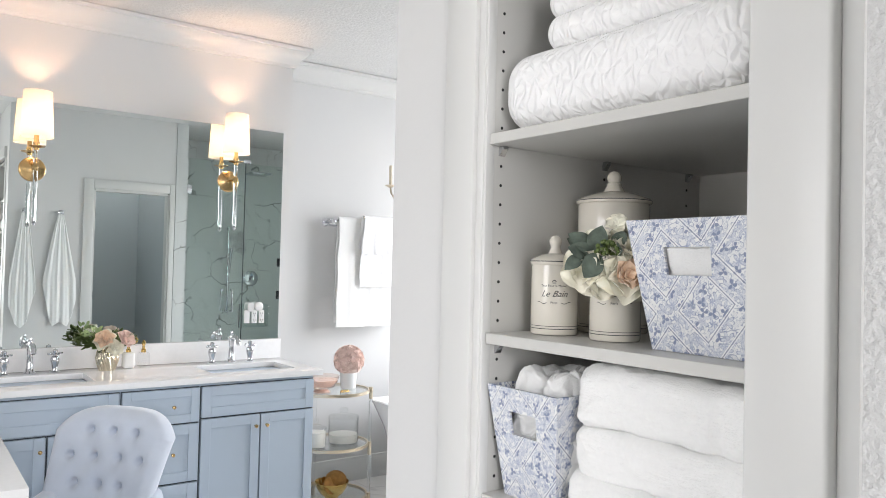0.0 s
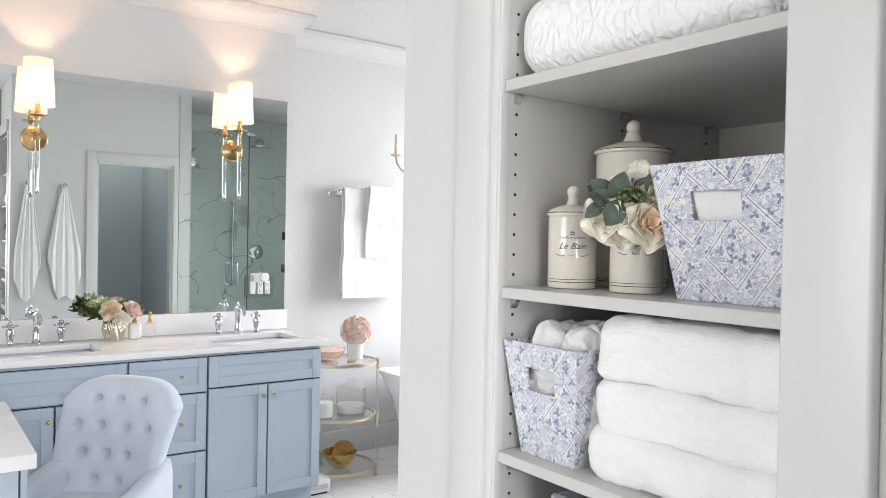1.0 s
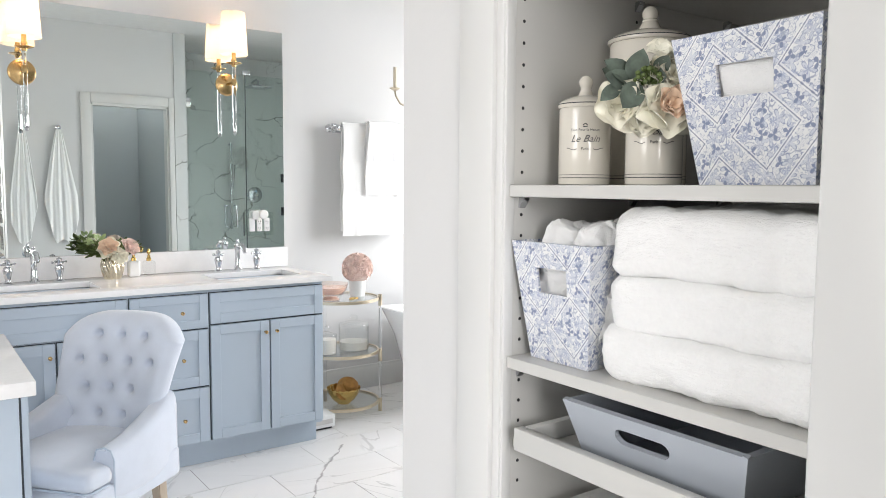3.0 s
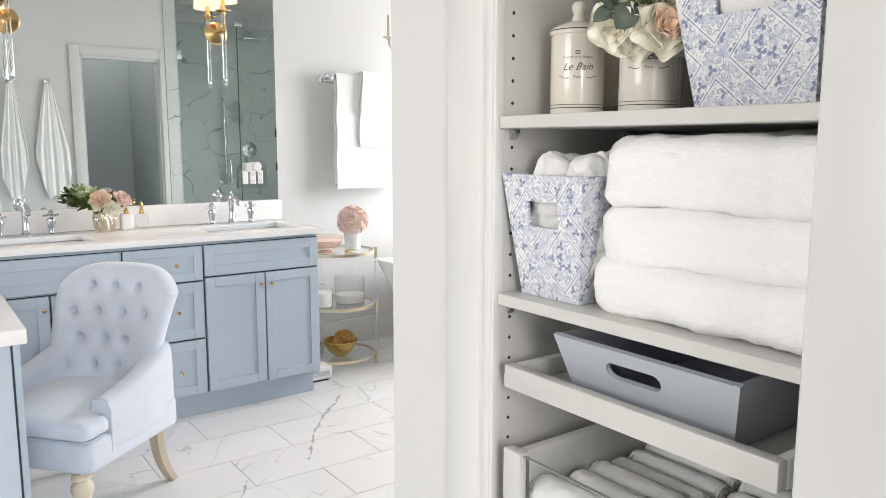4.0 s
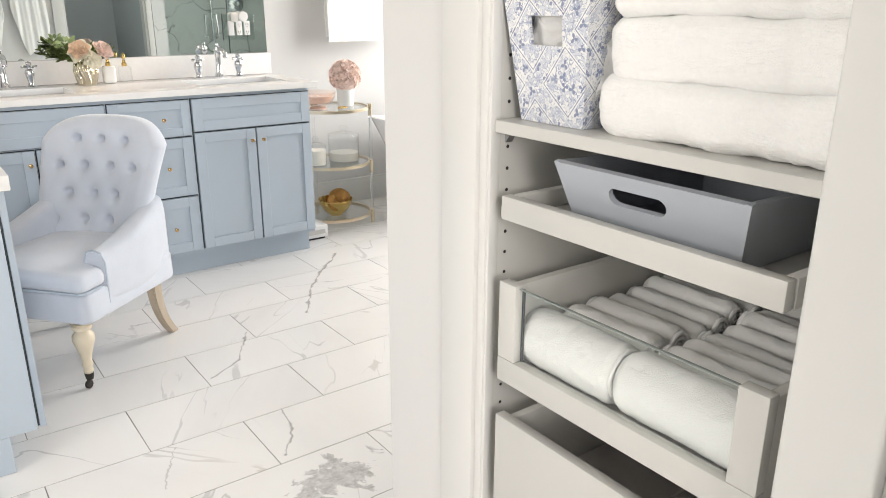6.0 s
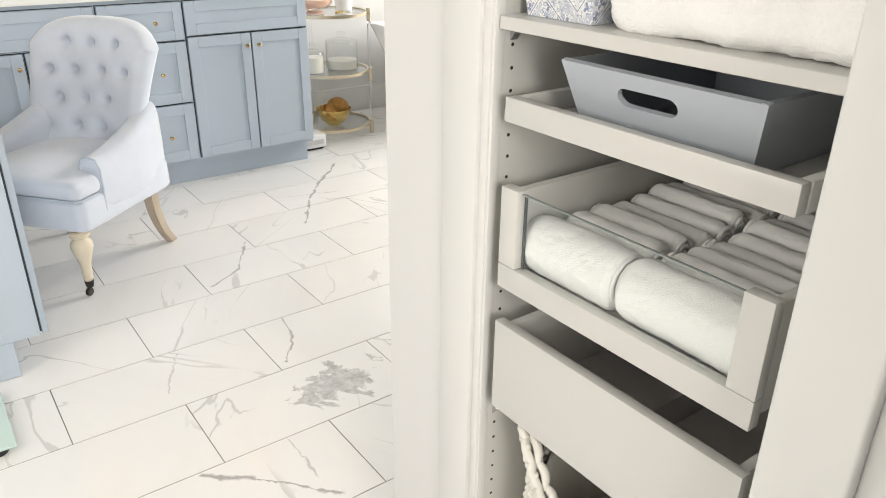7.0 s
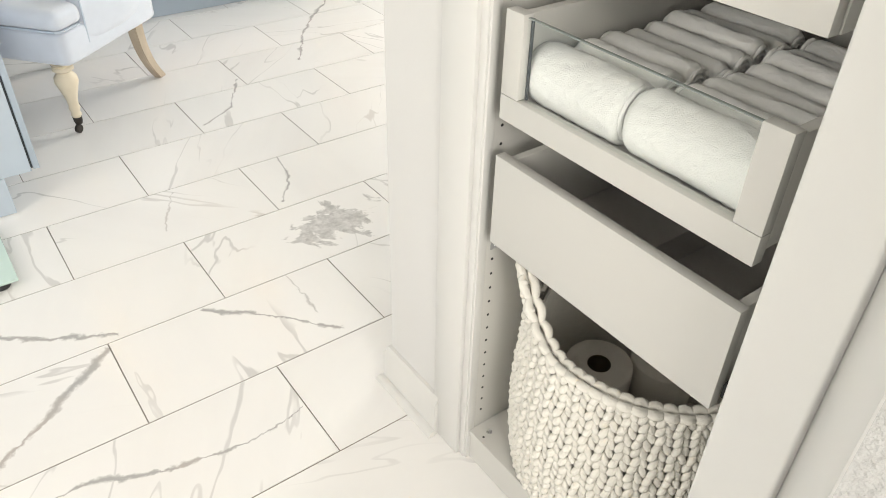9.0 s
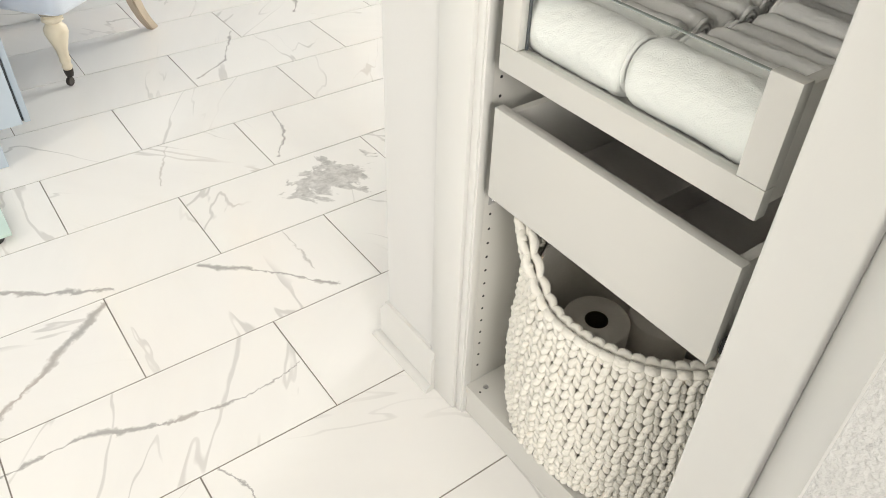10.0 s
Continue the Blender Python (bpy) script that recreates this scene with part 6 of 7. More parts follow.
arm(1), arm(-1)
LEGP = [(r_ * 1.15, z_) for r_, z_ in [(0, 0.060), (0.012, 0.060), (0.016, 0.070), (0.013, 0.080), (0.017, 0.095), (0.015, 0.105), (0.017, 0.13), (0.026, 0.165), (0.034, 0.195), (0.033, 0.213), (0.024, 0.226), (0.021, 0.232), (0.031, 0.240), (0.030, 0.250), (0.024, 0.255), (0.030, 0.262), (0, 0.263)]]
for s in (-0.215, 0.215):
    p = cp(s, 0.245, 0)
    lg = part("leg", lathe(B(), LEGP, p, 24), LEGW, ch, "turned cream painted front leg with caster")
    part("ferrule", lathe(B(), [(0, 0.034), (0.012, 0.034), (0.015, 0.045), (0.0165, 0.0605), (0, 0.061)], p, 18), RUBBER, lg)
    m = Matrix.Translation((p.x - 0.006, p.y - 0.004, 0.0165)) @ CM.to_3x3().to_4x4() @ pose(0, 0, 0, 0, 90, 0)
    part("caster_wheel", lathe(B(), [(0, -0.008), (0.013, -0.008), (0.016, -0.005), (0.016, 0.005), (0.013, 0.008), (0, 0.008)], m=m, seg=20), RUBBER, lg, "dark caster wheel")
    bm = B()
    rings = []
    for k in range(9):
        w = k / 8
        z = 0.27 * (1 - w) + 0.001
        f = -0.180 - 0.095 * w ** 2.4
        h = 0.027 - 0.006 * w
        rings.append([bm.verts.new(cp(s * 1.02 + dx * h * 0.75, f + df * h, z)) for dx, df in ((-1, -1), (1, -1), (1, 1), (-1, 1))])
    for a, b in zip(rings, rings[1:]):
        for q in range(4):
            bm.faces.new((a[q], a[(q + 1) % 4], b[(q + 1) % 4], b[q]))
    bm.faces.new(rings[0]), bm.faces.new(rings[-1])
    bmesh.ops.bevel(bm, geom=[e for e in bm.edges if abs((e.verts[0].co - e.verts[1].co).normalized().z) > 0.5], offset=0.004, segments=2, affect="EDGES")
    part("leg", bm, LEGR, ch, "splayed limed wood rear leg")

# ---- round etagere ----
KX, KY, KR = 2.33, 4.235, 0.248
et = thing("round_shelf_stand", (KX, KY, 0), "three-tier round stand with champagne metal rings and glass", "shelf stand")
for zz in (0.075, 0.405, 0.745):
    rg = part("ring", lathe(B(), [(KR - 0.012, zz - 0.014), (KR, zz - 0.014), (KR, zz + 0.004), (KR - 0.012, zz + 0.004), (KR - 0.012, zz - 0.014)], (KX, KY, 0), 64), NICKEL, et, "brushed champagne metal ring")
    gl = part("glass_shelf", lathe(B(), [(0, zz - 0.006), (KR - 0.0125, zz - 0.006), (KR - 0.0125, zz), (0, zz)], (KX, KY, 0), 48), PANE, rg, "clear glass shelf")
    gl.visible_shadow = False
ra = math.atan2(-0.60, 0.80)
for k in range(3):
    a = ra + k * 2 * math.pi / 3 + 0.06
    px, py = KX + (KR + 0.006) * math.cos(a), KY + (KR + 0.006) * math.sin(a)
    lg = part("post", rod(B(), (px, py, 0.03), (px, py, 0.76), 0.010), ACRYL, et, "clear acrylic post")
    for z0, z1 in ((0.001, 0.085), (0.33, 0.412), (0.69, 0.765)):
        part("sleeve", rod(B(), (px, py, z0), (px, py, z1), 0.0125, seg=16), NICKEL, lg, "champagne metal sleeve")

# things on the stand
fp = thing("pink_flower_pot", (2.455, 4.24, 0.7455), "ball of pink silk roses in a white pot", "flowers")
part("pot", lathe(B(), [(0, 0), (0.048, 0), (0.050, 0.004), (0.058, 0.125), (0.054, 0.125), (0.048, 0.11), (0, 0.11)], (2.455, 4.24, 0.7455), 32), PORC, fp)
rng = random.Random(21)
for k in range(34):
    zf = 1 - 1.55 * (k + 0.5) / 34
    a = k * 2.39996
    d = Vector((math.cos(a) * math.sqrt(max(0, 1 - zf * zf)), math.sin(a) * math.sqrt(max(0, 1 - zf * zf)), zf))
    rose("rose", Vector((2.455, 4.24, 0.925)) + d * 0.080, d, 0.040, PINK, fp, ((4, 0.5, 0.9), (6, 1.0, 0.32)), seed=30 + k)
core = B()
bmesh.ops.create_icosphere(core, subdivisions=3, radius=0.092, matrix=Matrix.Translation((2.455, 4.24, 0.918)))
part("flower_core", core, PINK, fp)
pb = thing("peach_bowl_candle", (2.225, 4.17, 0.7455), "footed peach glass bowl filled with candle wax", "candle")
part("bowl", lathe(B(), [(0, 0), (0.055, 0), (0.058, 0.006), (0.040, 0.018), (0.080, 0.035), (0.100, 0.065), (0.112, 0.105), (0.109, 0.105), (0.097, 0.067), (0.077, 0.039), (0, 0.025)], (2.225, 4.17, 0.7455), 40), PEACHG, pb)
part("wax", lathe(B(), [(0, 0.03), (0.072, 0.041), (0.095, 0.068), (0.100, 0.082), (0, 0.084)], (2.225, 4.17, 0.7455), 40), PEACHWAX, pb)
part("foot", lathe(B(), [(0, 0.0005), (0.054, 0.0005), (0.057, 0.0055), (0.039, 0.017), (0, 0.017)], (2.225, 4.17, 0.7458), 32), PEACHWAX, pb)
tk = thing("gold_trinket", (2.33, 4.06, 0.7455), "small gold jewellery piece on the glass shelf", "trinket")
part("loops", tube(B(), [(2.33 + 0.03 * math.cos(k * 0.5) * (1 + 0.3 * math.sin(k)), 4.06 + 0.02 * math.sin(k * 0.5), 0.752 + 0.012 * abs(math.sin(k * 0.9))) for k in range(24)], 0.0025, 6), GOLD, tk)


def jar(x, y, z, r, h, fill, label):
    ob = thing("apothecary_jar", (x, y, z), label, "jar", "glass jars")
    g = part("glass_body", lathe(B(), [(0, 0.0005), (r, 0.001), (r * 1.02, 0.006), (r * 1.02, h), (r * 0.98, h), (r * 0.98, 0.008), (0, 0.006)], (x, y, z), 36), CLEARG, ob)
    g.visible_shadow = False
    part("contents", lathe(B(), [(0, 0.0068), (r * 0.96, 0.0085), (r * 0.96, h * fill), (0, h * fill + 0.004)], (x, y, z), 30), WAX, ob, "white bath contents")
    ld = part("lid", lathe(B(), [(0, h + 0.002), (r * 0.7, h + 0.002), (r * 1.06, h + 0.003), (r * 1.0, h + 0.012), (r * 0.5, h + 0.024), (r * 0.2, h + 0.030), (r * 0.2, h + 0.036), (r * 0.32, h + 0.05), (r * 0.2, h + 0.064), (0, h + 0.067)], (x, y, z), 30), CLEARG, ob, "clear glass lid with a knob")
    ld.visible_shadow = False


jar(2.19, 4.16, 0.4052, 0.062, 0.115, 0.85, "clear glass jar of white cotton with a lid")
jar(2.40, 4.19, 0.4052, 0.095, 0.16, 0.36, "wide clear glass jar with white bath salts")
gbw = thing("gold_bowl", (2.31, 4.16, 0.0755), "scalloped gold bowl on the lowest glass shelf", "bowl")
bm = lathe(B(), [(r_ * 0.9, z_ * 0.9) for r_, z_ in [(0, 0), (0.045, 0), (0.048, 0.006), (0.080, 0.030), (0.108, 0.075), (0.120, 0.110), (0.116, 0.110), (0.103, 0.077), (0.076, 0.034), (0, 0.012)]], (2.31, 4.16, 0.0755), 72)
for v in bm.verts:
    hgt = (v.co.z - 0.0755) / 0.11
    if hgt > 0.2:
        a = math.atan2(v.co.y - 4.16, v.co.x - 2.31)
        v.co.z += 0.006 * abs(math.sin(9 * a)) * hgt
part("vessel", bm, GOLD, gbw)
sp_ = bmesh.new()
bmesh.ops.create_icosphere(sp_, subdivisions=4, radius=0.068)
for v in sp_.verts:
    v.co *= 1 + 0.05 * noise.noise(v.co * 40) + 0.04 * noise.noise(v.co * 15)
bm = join(B(), sp_, Matrix.Translation((2.338, 4.158, 0.182)) @ Matrix.Diagonal((1.0, 1.0, 0.85, 1)))
solid("sea_sponge", bm, SPONGE, "brown natural sea sponge in the gold bowl", "sponge")
rl = thing("wooden_roller", (2.26, 4.13, 0.13), "round wooden massage brush in the gold bowl", "brush")
part("head", lathe(B(), [(0, 0), (0.05, 0), (0.055, 0.01), (0.05, 0.02), (0, 0.022)], m=Matrix.Translation((2.275, 4.12, 0.16)) @ pose(0, 0, 0, 60, 25, 0), seg=28), SPONGE, rl)

# ---- towel bar, tub and candle fixture ----
tbm = thing("double_towel_bar", (2.9, YF, 1.85), "polished chrome double towel bar on the wall", "towel bar")
for zz, yy in ((1.862, YF - 0.12), (1.825, YF - 0.075)):
    part("bar", rod(B(), (2.455, yy, zz), (3.20, yy, zz), 0.008), CHROME, tbm)
for xx in (2.462, 3.19):
    ps = part("post", lathe(B(), [(0, 0), (0.026, 0), (0.028, 0.006), (0.018, 0.012), (0.010, 0.02), (0.009, 0.05), (0.013, 0.056), (0.013, 0.066), (0.009, 0.07), (0.009, 0.115), (0.017, 0.122), (0.017, 0.138), (0.010, 0.144), (0, 0.145)], m=Matrix.Translation((xx, YF - 0.0005, 1.850)) @ pose(0, 0, 0, 90), seg=20), CHROME, tbm)
    part("finial", lathe(B(), [(0, -0.03), (0.012, -0.026), (0.014, -0.016), (0.010, -0.008), (0.014, 0.0), (0.010, 0.01), (0, 0.012)], m=Matrix.Translation((xx - 0.012, YF - 0.12, 1.862)) @ pose(0, 0, 0, 0, 90, 0), seg=16), CHROME, ps)


def hung(x0, x1, y, ztop, zbot, material, label, seed, folds=5, depth=0.012, taper=0.0, band=False):
    """A towel folded over a bar: front and back fall joined over the top, with soft vertical folds."""
    def f(u, v):
        w = x0 + (x1 - x0) * u
        if v < 0.46:
            t_ = v / 0.46
            z, yy = zbot + 0.03 + (ztop - zbot - 0.03) * t_, y + 0.012
        elif v > 0.54:
            t_ = 1 - (v - 0.54) / 0.46
            z, yy = zbot + (ztop - zbot) * t_, y - 0.014
        else:
            a = (v - 0.46) / 0.08 * math.pi
            t_, z, yy = 1.0, ztop + 0.012 * math.sin(a), y + 0.012 * math.cos(a)
        wave = depth * (1 - t_ * 0.75) * (math.sin(folds * u * 6.28 + seed + 0.6 * math.sin(z * 4)) * 0.6 + 0.5 * math.sin(folds * 2.3 * u * 6.28 + seed * 2))
        w += taper * (1 - t_) * (u - 0.5) + 0.004 * math.sin(z * 22 + seed)
        yy += (wave - depth if v > 0.5 else wave * 0.4 + depth * 0.5)
        if band and v > 0.54 and 0.06 < (z - zbot) < 0.10:
            yy += 0.003
        return Vector((w, yy, z))
    return solid("hanging_towel", sheet(B(), f, 44, 60, 0.006), material, label, "towel", group="hanging towels")


hung(2.505, 3.05, YF - 0.12, 1.868, 1.118, TERRY, "white bath towel hanging over the chrome bar", 1.0, 3, 0.004, 0.02, True)
hung(2.665, 2.98, YF - 0.146, 1.878, 1.40, COTTON, "white hand towel layered over the bath towel", 3.0, 2, 0.003, 0.01, True)
hung(2.675, 2.90, YF - 0.166, 1.884, 1.63, COTTON, "small white cloth draped over the towels", 5.0, 2, 0.004, 0.03)

tub = thing("bathtub", (3.45, 4.05, 0), "white freestanding oval bathtub", "bathtub")
bm = B()
rings = []
for sx, sy, z in ((0.60, 0.26, 0.002), (0.62, 0.28, 0.02), (0.66, 0.31, 0.20), (0.74, 0.36, 0.45), (0.82, 0.42, 0.585), (0.845, 0.44, 0.61), (0.83, 0.425, 0.615), (0.78, 0.38, 0.58), (0.66, 0.29, 0.25), (0.55, 0.22, 0.13)):
    ring = []
    for k in range(72):
        a = 2 * math.pi * k / 72
        ca, sa = math.cos(a), math.sin(a)
        rise = 0.06 * max(0, -ca) ** 3 * (z / 0.6) ** 2 + 0.03 * max(0, ca) ** 3 * (z / 0.6) ** 2
        ring.append(bm.verts.new((3.41 + sx * math.copysign(abs(ca) ** 0.9, ca), 4.06 + sy * math.copysign(abs(sa) ** 0.9, sa), z + rise)))
    rings.append(ring)
for a, b in zip(rings, rings[1:]):
    for k in range(72):
        bm.faces.new((a[k], a[(k + 1) % 72], b[(k + 1) % 72], b[k]))
bm.faces.new(rings[0]), bm.faces.new(rings[-1])
part("shell", bm, PORC, tub)

# candle-arm ceiling light over the tub
cl_ = thing("chandelier", (3.0, 4.06, CEIL), "champagne metal candle-arm chandelier hanging over the bathtub", "chandelier")
part("canopy", lathe(B(), [(0, -0.03), (0.02, -0.03), (0.055, -0.012), (0.06, -0.0005), (0, -0.0005)], (3.0, 4.06, CEIL), 24), NICKEL, cl_)
part("stem", rod(B(), (3.0, 4.06, 2.02), (3.0, 4.06, CEIL - 0.029), 0.006), NICKEL, cl_)
part("hub", lathe(B(), [(0, -0.05), (0.02, -0.04), (0.035, -0.01), (0.02, 0.02), (0.012, 0.06), (0, 0.062)], (3.0, 4.06, 2.02), 20), NICKEL, cl_)
for k in range(6):
    a = 2.6 + k * math.pi / 3
    ca, sa = math.cos(a), math.sin(a)
    am = part("arm", tube(B(), [(3.0 + r * ca, 4.06 + r * sa, z) for r, z in ((0.02, 2.0), (0.10, 1.96), (0.20, 1.965), (0.28, 2.0), (0.31, 2.05), (0.315, 2.085))], 0.006, 8), NICKEL, cl_)
    part("cup", lathe(B(), [(0, 0), (0.012, 0.0), (0.035, 0.012), (0.036, 0.016), (0.012, 0.02), (0, 0.02)], (3.0 + 0.315 * ca, 4.06 + 0.315 * sa, 2.085), 18), NICKEL, am)
    part("candle_sleeve", rod(B(), (3.0 + 0.315 * ca, 4.06 + 0.315 * sa, 2.105), (3.0 + 0.315 * ca, 4.06 + 0.315 * sa, 2.235), 0.012, 0.011, 14), LEGW, am, "cream candle sleeve")

# ---- seen in the mirror: towel hooks, doorway, shower ----
for xx, sd in ((0.945, 2.0), (1.240, 4.5)):
    hk = thing("robe_hook", (xx, YR, 1.96), "chrome robe hook on the wall", "hook", "robe hooks")
    part("rose", lathe(B(), [(0, 0), (0.024, 0), (0.024, 0.006), (0.012, 0.010), (0.010, 0.045), (0.016, 0.05), (0, 0.056)], m=Matrix.Translation((xx, YR + 0.0005, 1.965)) @ pose(0, 0, 0, -90), seg=18), CHROME, hk)

    def drape(u, v, xx=xx, sd=sd):
        s = (u - 0.5) * 2
        # the cloth hangs from one point: the middle falls longest, the corners swing up unevenly
        f_ = 1 if sd > 3 else -1
        hem = 1.03 - 0.34 * max(0.0, (-s * f_ - 0.35) / 0.65) ** 1.2 - 0.20 * max(0.0, (s * f_ - 0.5) / 0.5) ** 1.2 + 0.02 * math.sin(6 * s + sd)
        drop = v * hem
        sp = 0.022 + (0.118 if sd > 3 else 0.080) * min(1.0, drop / 0.60) ** 0.8
        fold = math.sin(u * 23 + sd + 0.7 * v) * 0.6 + math.sin(u * 41 + 2 * sd - v) * 0.3
        return Vector((xx + s * sp * (1 - 0.18 * abs(s) * (1 - v)) + 0.006 * math.sin(v * 4 + sd) * v, YR + 0.034 + 0.013 * fold * (0.3 + 0.7 * min(1, v * 2)), 1.965 - drop - 0.02 * (1 - v) * abs(s)))
    solid("hanging_towel", sheet(B(), drape, 80, 50, 0.006), TERRY, "white terry towel hanging from a wall hook", "towel", group="hanging towels")

dc = thing("door_1", (1.515, YR, 0), "white painted door casing round an open doorway", "door frame", kind="structure")
part("jamb_casing", box(B(), 1.425, 1.513, YR + 0.0005, YR + 0.02, 0, 2.302, 0.003), TRIM, dc)
part("jamb_casing", box(B(), 2.213, 2.262, YR + 0.0005, YR + 0.02, 0, 2.302, 0.003), TRIM, dc)
part("head_casing", box(B(), 1.514, 2.212, YR + 0.0005, YR + 0.02, 2.214, 2.30, 0.003), TRIM, dc)
part("jamb", box(B(), 1.5155, 1.532, YR - 0.10, YR, 0, 2.20), TRIM, dc)
part("jamb", box(B(), 2.194, 2.2105, YR - 0.10, YR, 0, 2.20), TRIM, dc)
part("head_jamb", box(B(), 1.5325, 2.1935, YR - 0.10, YR, 2.19, 2.2095), TRIM, dc)
for zz in (0.3, 1.2, 1.98):
    part("hinge", box(B(), 1.532, 1.5345, YR - 0.035, YR - 0.002, zz - 0.045, zz + 0.045, 0.001, 1), BLACK, dc, "black door hinge")
# unseen fixture and lamp, added to brighten the room past the doorway
cf = thing("fill_ceiling_light", (1.85, 0.4, CEIL), "added unseen round white ceiling light that brightens the side room", "ceiling light")
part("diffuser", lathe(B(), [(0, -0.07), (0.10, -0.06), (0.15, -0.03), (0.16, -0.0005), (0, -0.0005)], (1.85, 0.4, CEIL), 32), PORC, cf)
lamp("side_room_fill", "POINT", Matrix.Translation((1.85, 0.4, CEIL - 0.2)), 6, (1.0, 0.97, 0.94), radius=0.1)
sg = thing("shower_enclosure", (2.4, YR, 0), "frameless glass shower enclosure with chrome hinges", "shower")
for x0, x1 in ((2.41, 3.005), (3.012, 4.19)):
    g = part("glass_panel", box(B(), x0, x1, YR - 0.045, YR - 0.035, 0.02, 2.60), SHOWERG, sg, "clear greenish glass panel")
    g.visible_shadow = False
part("panel_edge", box(B(), 3.0055, 3.0115, YR - 0.047, YR - 0.033, 0.02, 2.60), DARK, sg, "dark polished glass edge")
for zz in (0.5, 2.28):
    part("hinge", box(B(), 2.386, 2.44, YR - 0.055, YR - 0.025, zz - 0.045, zz + 0.045, 0.002), CHROME, sg)
part("clip", box(B(), 2.98, 3.06, YR - 0.055, YR - 0.025, 2.602, 2.64, 0.002), CHROME, sg)
part("pull_handle", tube(B(), [(2.88, YR - 0.034, 1.03), (2.88, YR + 0.02, 1.03), (2.88, YR + 0.02, 1.25), (2.88, YR - 0.034, 1.25)], 0.009, 10), CHROME, sg)
part("pull_handle", tube(B(), [(2.80, YR - 0.046, 1.03), (2.80, YR - 0.10, 1.03), (2.80, YR - 0.10, 1.25), (2.80, YR - 0.046, 1.25)], 0.009, 10), CHROME, sg)
sh = thing("rain_shower", (3.55, 0.16, 2.6), "square chrome rain shower head on an arm", "shower head")
part("arm", tube(B(), [(3.45, 0.161, 2.66), (3.45, 0.30, 2.68), (3.45, 0.36, 2.66), (3.45, 0.37, 2.60)], 0.011, 10), CHROME, sh)
part("head", box(B(), 3.33, 3.57, 0.25, 0.49, 2.575, 2.598, 0.004), CHROME, sh)
vl = thing("shower_valve", (3.48, 0.16, 1.35), "chrome shower valve trim with lever", "shower valve")
part("plate", lathe(B(), [(0, 0), (0.09, 0), (0.092, 0.004), (0.086, 0.009), (0.06, 0.016), (0.03, 0.0195), (0, 0.02)], m=Matrix.Translation((3.47, 0.161, 1.35)) @ pose(0, 0, 0, -90), seg=40), CHROME, vl)
part("lever", lathe(B(), [(0, 0), (0.03, 0), (0.028, 0.04), (0.02, 0.06), (0, 0.062)], m=Matrix.Translation((3.47, 0.1815, 1.35)) @ pose(0, 0, 0, -90), seg=20), CHROME, vl)
hb = thing("hand_shower", (3.17, 0.16, 1.5), "chrome hand shower on a slide bar", "hand shower")
part("slide_bar", rod(B(), (3.17, 0.21, 0.95), (3.17, 0.21, 1.95), 0.012), CHROME, hb)
for zz in (0.97, 1.93):
    part("bracket", rod(B(), (3.17, 0.1605, zz), (3.17, 0.2, zz), 0.012), CHROME, hb)
part("wand", rod(B(), (3.17, 0.25, 1.42), (3.17, 0.30, 1.70), 0.012, 0.02), CHROME, hb)
for zz in (1.15, 1.55):
    bj = thing("body_jet", (3.85, 0.16, zz), "square chrome shower body jet", "body jet", "body jets")
    part("plate", box(B(), 3.80, 3.90, 0.1605, 0.18, zz - 0.05, zz + 0.05, 0.004), BLACK, bj)

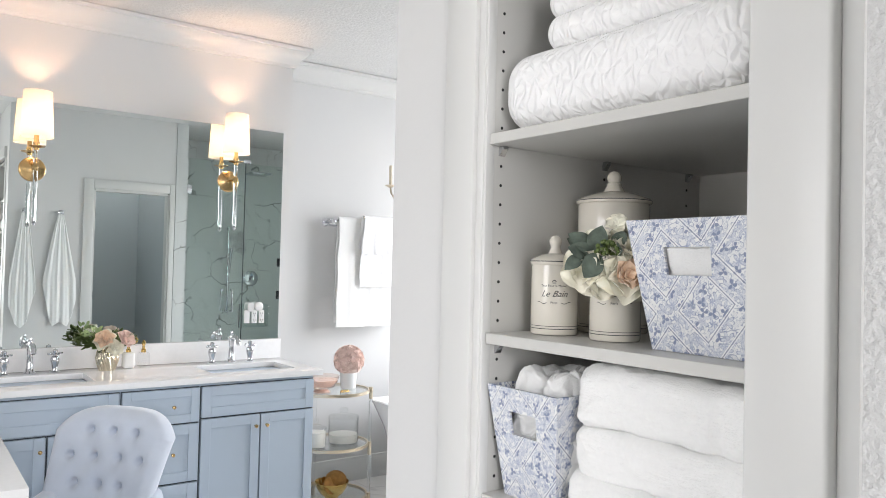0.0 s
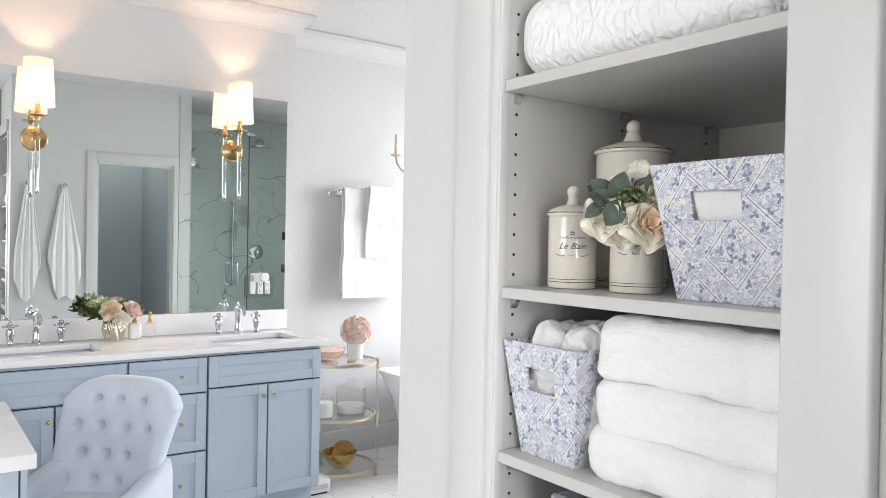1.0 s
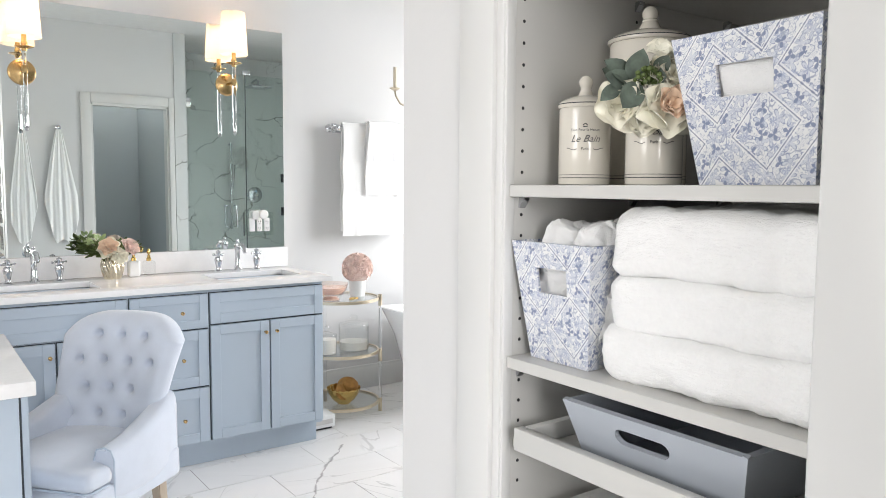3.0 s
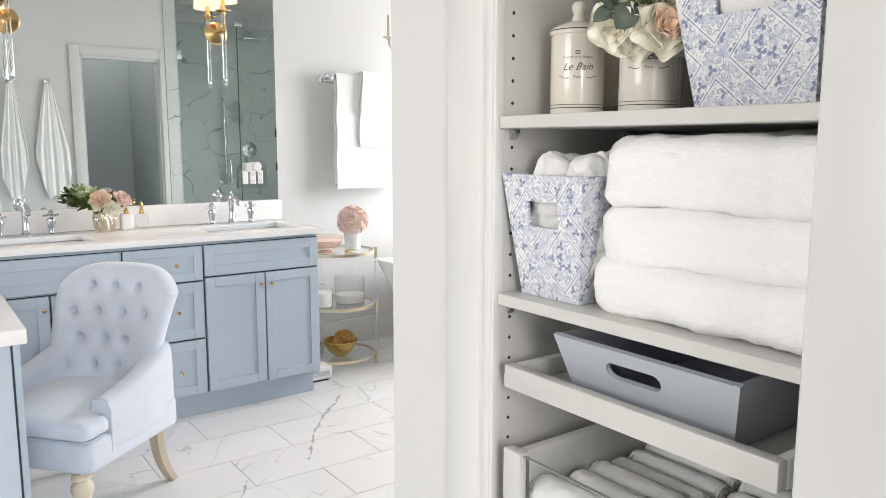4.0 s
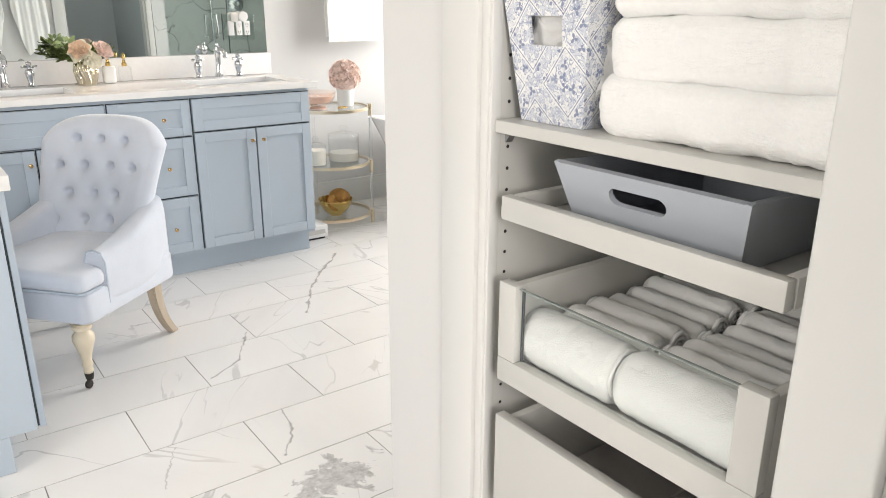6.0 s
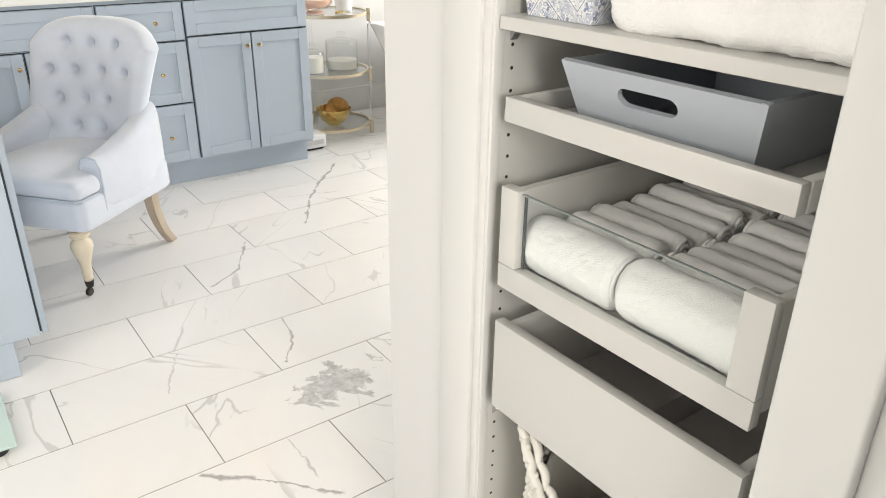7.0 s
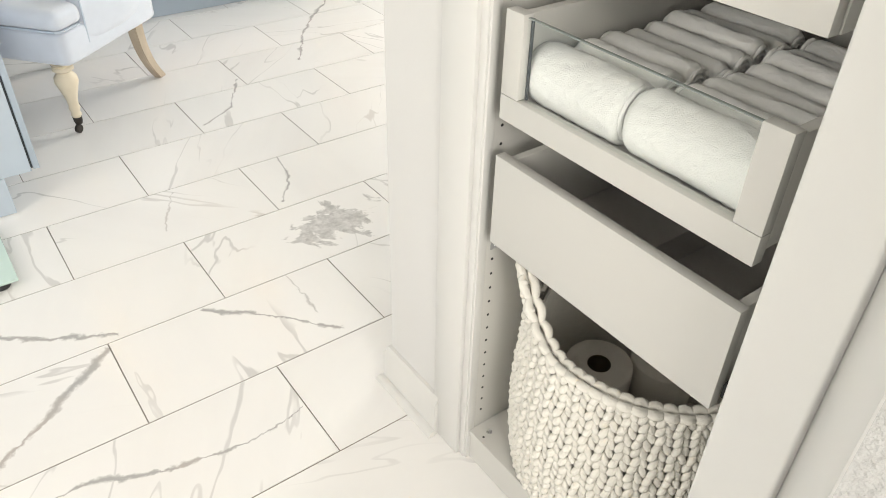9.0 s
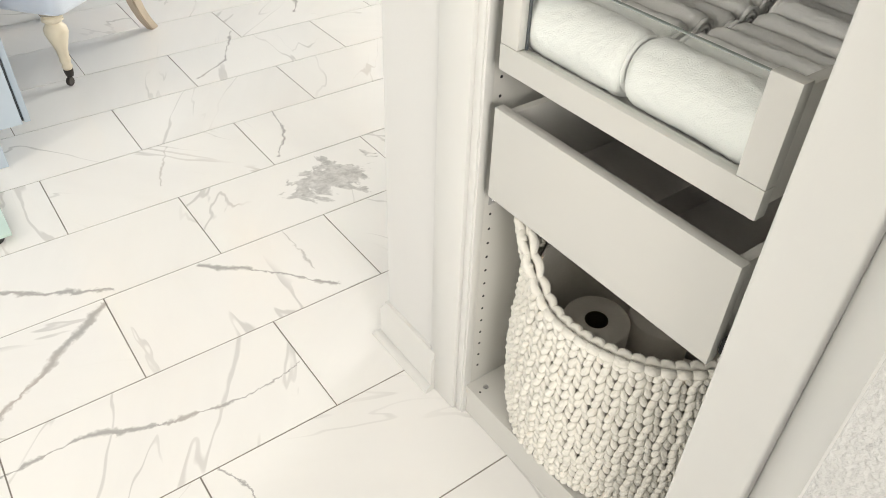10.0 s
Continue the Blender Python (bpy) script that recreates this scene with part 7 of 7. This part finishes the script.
# windows in the outer walls
for nm, xx, y0, y1, z0, z1 in (("window_1", XE, 2.3, 4.3, 0.9, 2.6), ("window_2", XW - 0.14, -0.3, 1.8, 0.85, 2.55)):
    w = thing(nm, (xx, y0, z0), "white framed window with clear panes", "window", kind="structure")
    for d in ((y0, y0 + 0.06, z0, z1), (y1 - 0.06, y1, z0, z1), (y0 + 0.061, y1 - 0.061, z0, z0 + 0.06), (y0 + 0.061, y1 - 0.061, z1 - 0.06, z1)):
        part("window_frame", box(B(), xx + 0.05, xx + 0.10, d[0], d[1], d[2], d[3], 0.003), TRIM, w)
    if nm == "window_1":
        for k in range(-8, 18):
            for sg_ in (1, -1):
                ya_, za_ = y0 + 0.06 + 0.24 * k, z0 + 0.06
                yb_, zb_ = ya_ + 1.58 * 0.62, z1 - 0.06
                if sg_ < 0:
                    ya_, yb_ = yb_, ya_
                t0_, t1_ = 0.0, 1.0
                lo_, hi_ = sorted((ya_, yb_))
                f0_, f1_ = max(0.0, (y0 + 0.06 - lo_) / (hi_ - lo_)), min(1.0, (y1 - 0.06 - lo_) / (hi_ - lo_))
                if f1_ - f0_ < 0.03:
                    continue
                if ya_ > yb_:
                    f0_, f1_ = 1 - f1_, 1 - f0_
                part("lead_came", rod(B(), (xx + 0.06, ya_ + (yb_ - ya_) * f0_, za_ + (zb_ - za_) * f0_), (xx + 0.06, ya_ + (yb_ - ya_) * f1_, za_ + (zb_ - za_) * f1_), 0.006, seg=6), FELT, w)
    pn = part("pane", box(B(), xx + 0.072, xx + 0.078, y0 + 0.06, y1 - 0.06, z0 + 0.06, z1 - 0.06), PANE, w)
    pn.visible_shadow = False
# unseen window, added as the source of the south fill light
w3 = thing("window_3_fill", (-0.9, YS, 0.9), "added unseen white framed window behind the walkway, for fill light", "window", kind="structure")
for d in ((-0.9, -0.84, 0.9, 2.4), (0.54, 0.6, 0.9, 2.4), (-0.839, 0.539, 0.9, 0.96), (-0.839, 0.539, 2.34, 2.4)):
    part("window_frame", box(B(), d[0], d[1], YS - 0.06, YS - 0.02, d[2], d[3], 0.003), TRIM, w3)
flat("ground_outside", (-40, 40, -40, 40, -0.4, -0.08), mat("lawn", (0.08, 0.12, 0.05), 0.9, var=0.3, vscale=3), "grass outside the windows", "ground")

# ---- floor tiles ----
G = 0.3048
tb = box(B(), 0.0014, 2 * G - 0.0014, 0.0014, G - 0.0014, -0.0018, 0.0, 0.0006, 1)
tile_me = mesh_of("tile", tb, TILE)
half_me = mesh_of("tile", box(B(), 0.0014, G - 0.0014, 0.0014, G - 0.0014, -0.0018, 0.0, 0.0006, 1), TILE)
for k in range(-11, 12):
    y = 1.03 + G * k
    for i in range(-9, 15):
        x = 0.3 + G * i
        if (i + k) % 2 == 0 or x < XW - 2 * G or x > XE or y > YF:
            continue
        if x > 0.85 and y + G < 1.1 or x > 0.4 and y + G < 0.1 or y > YV - 0.1 and x + 2 * G < 2.0:
            continue
        half = x + 2 * G > XE + 0.12 or x < XW - 0.12
        o = part("tile", half_me if half else tile_me, None, FLOOR)
        o.location = (x + G if x < XW - 0.12 else x, y, 0)
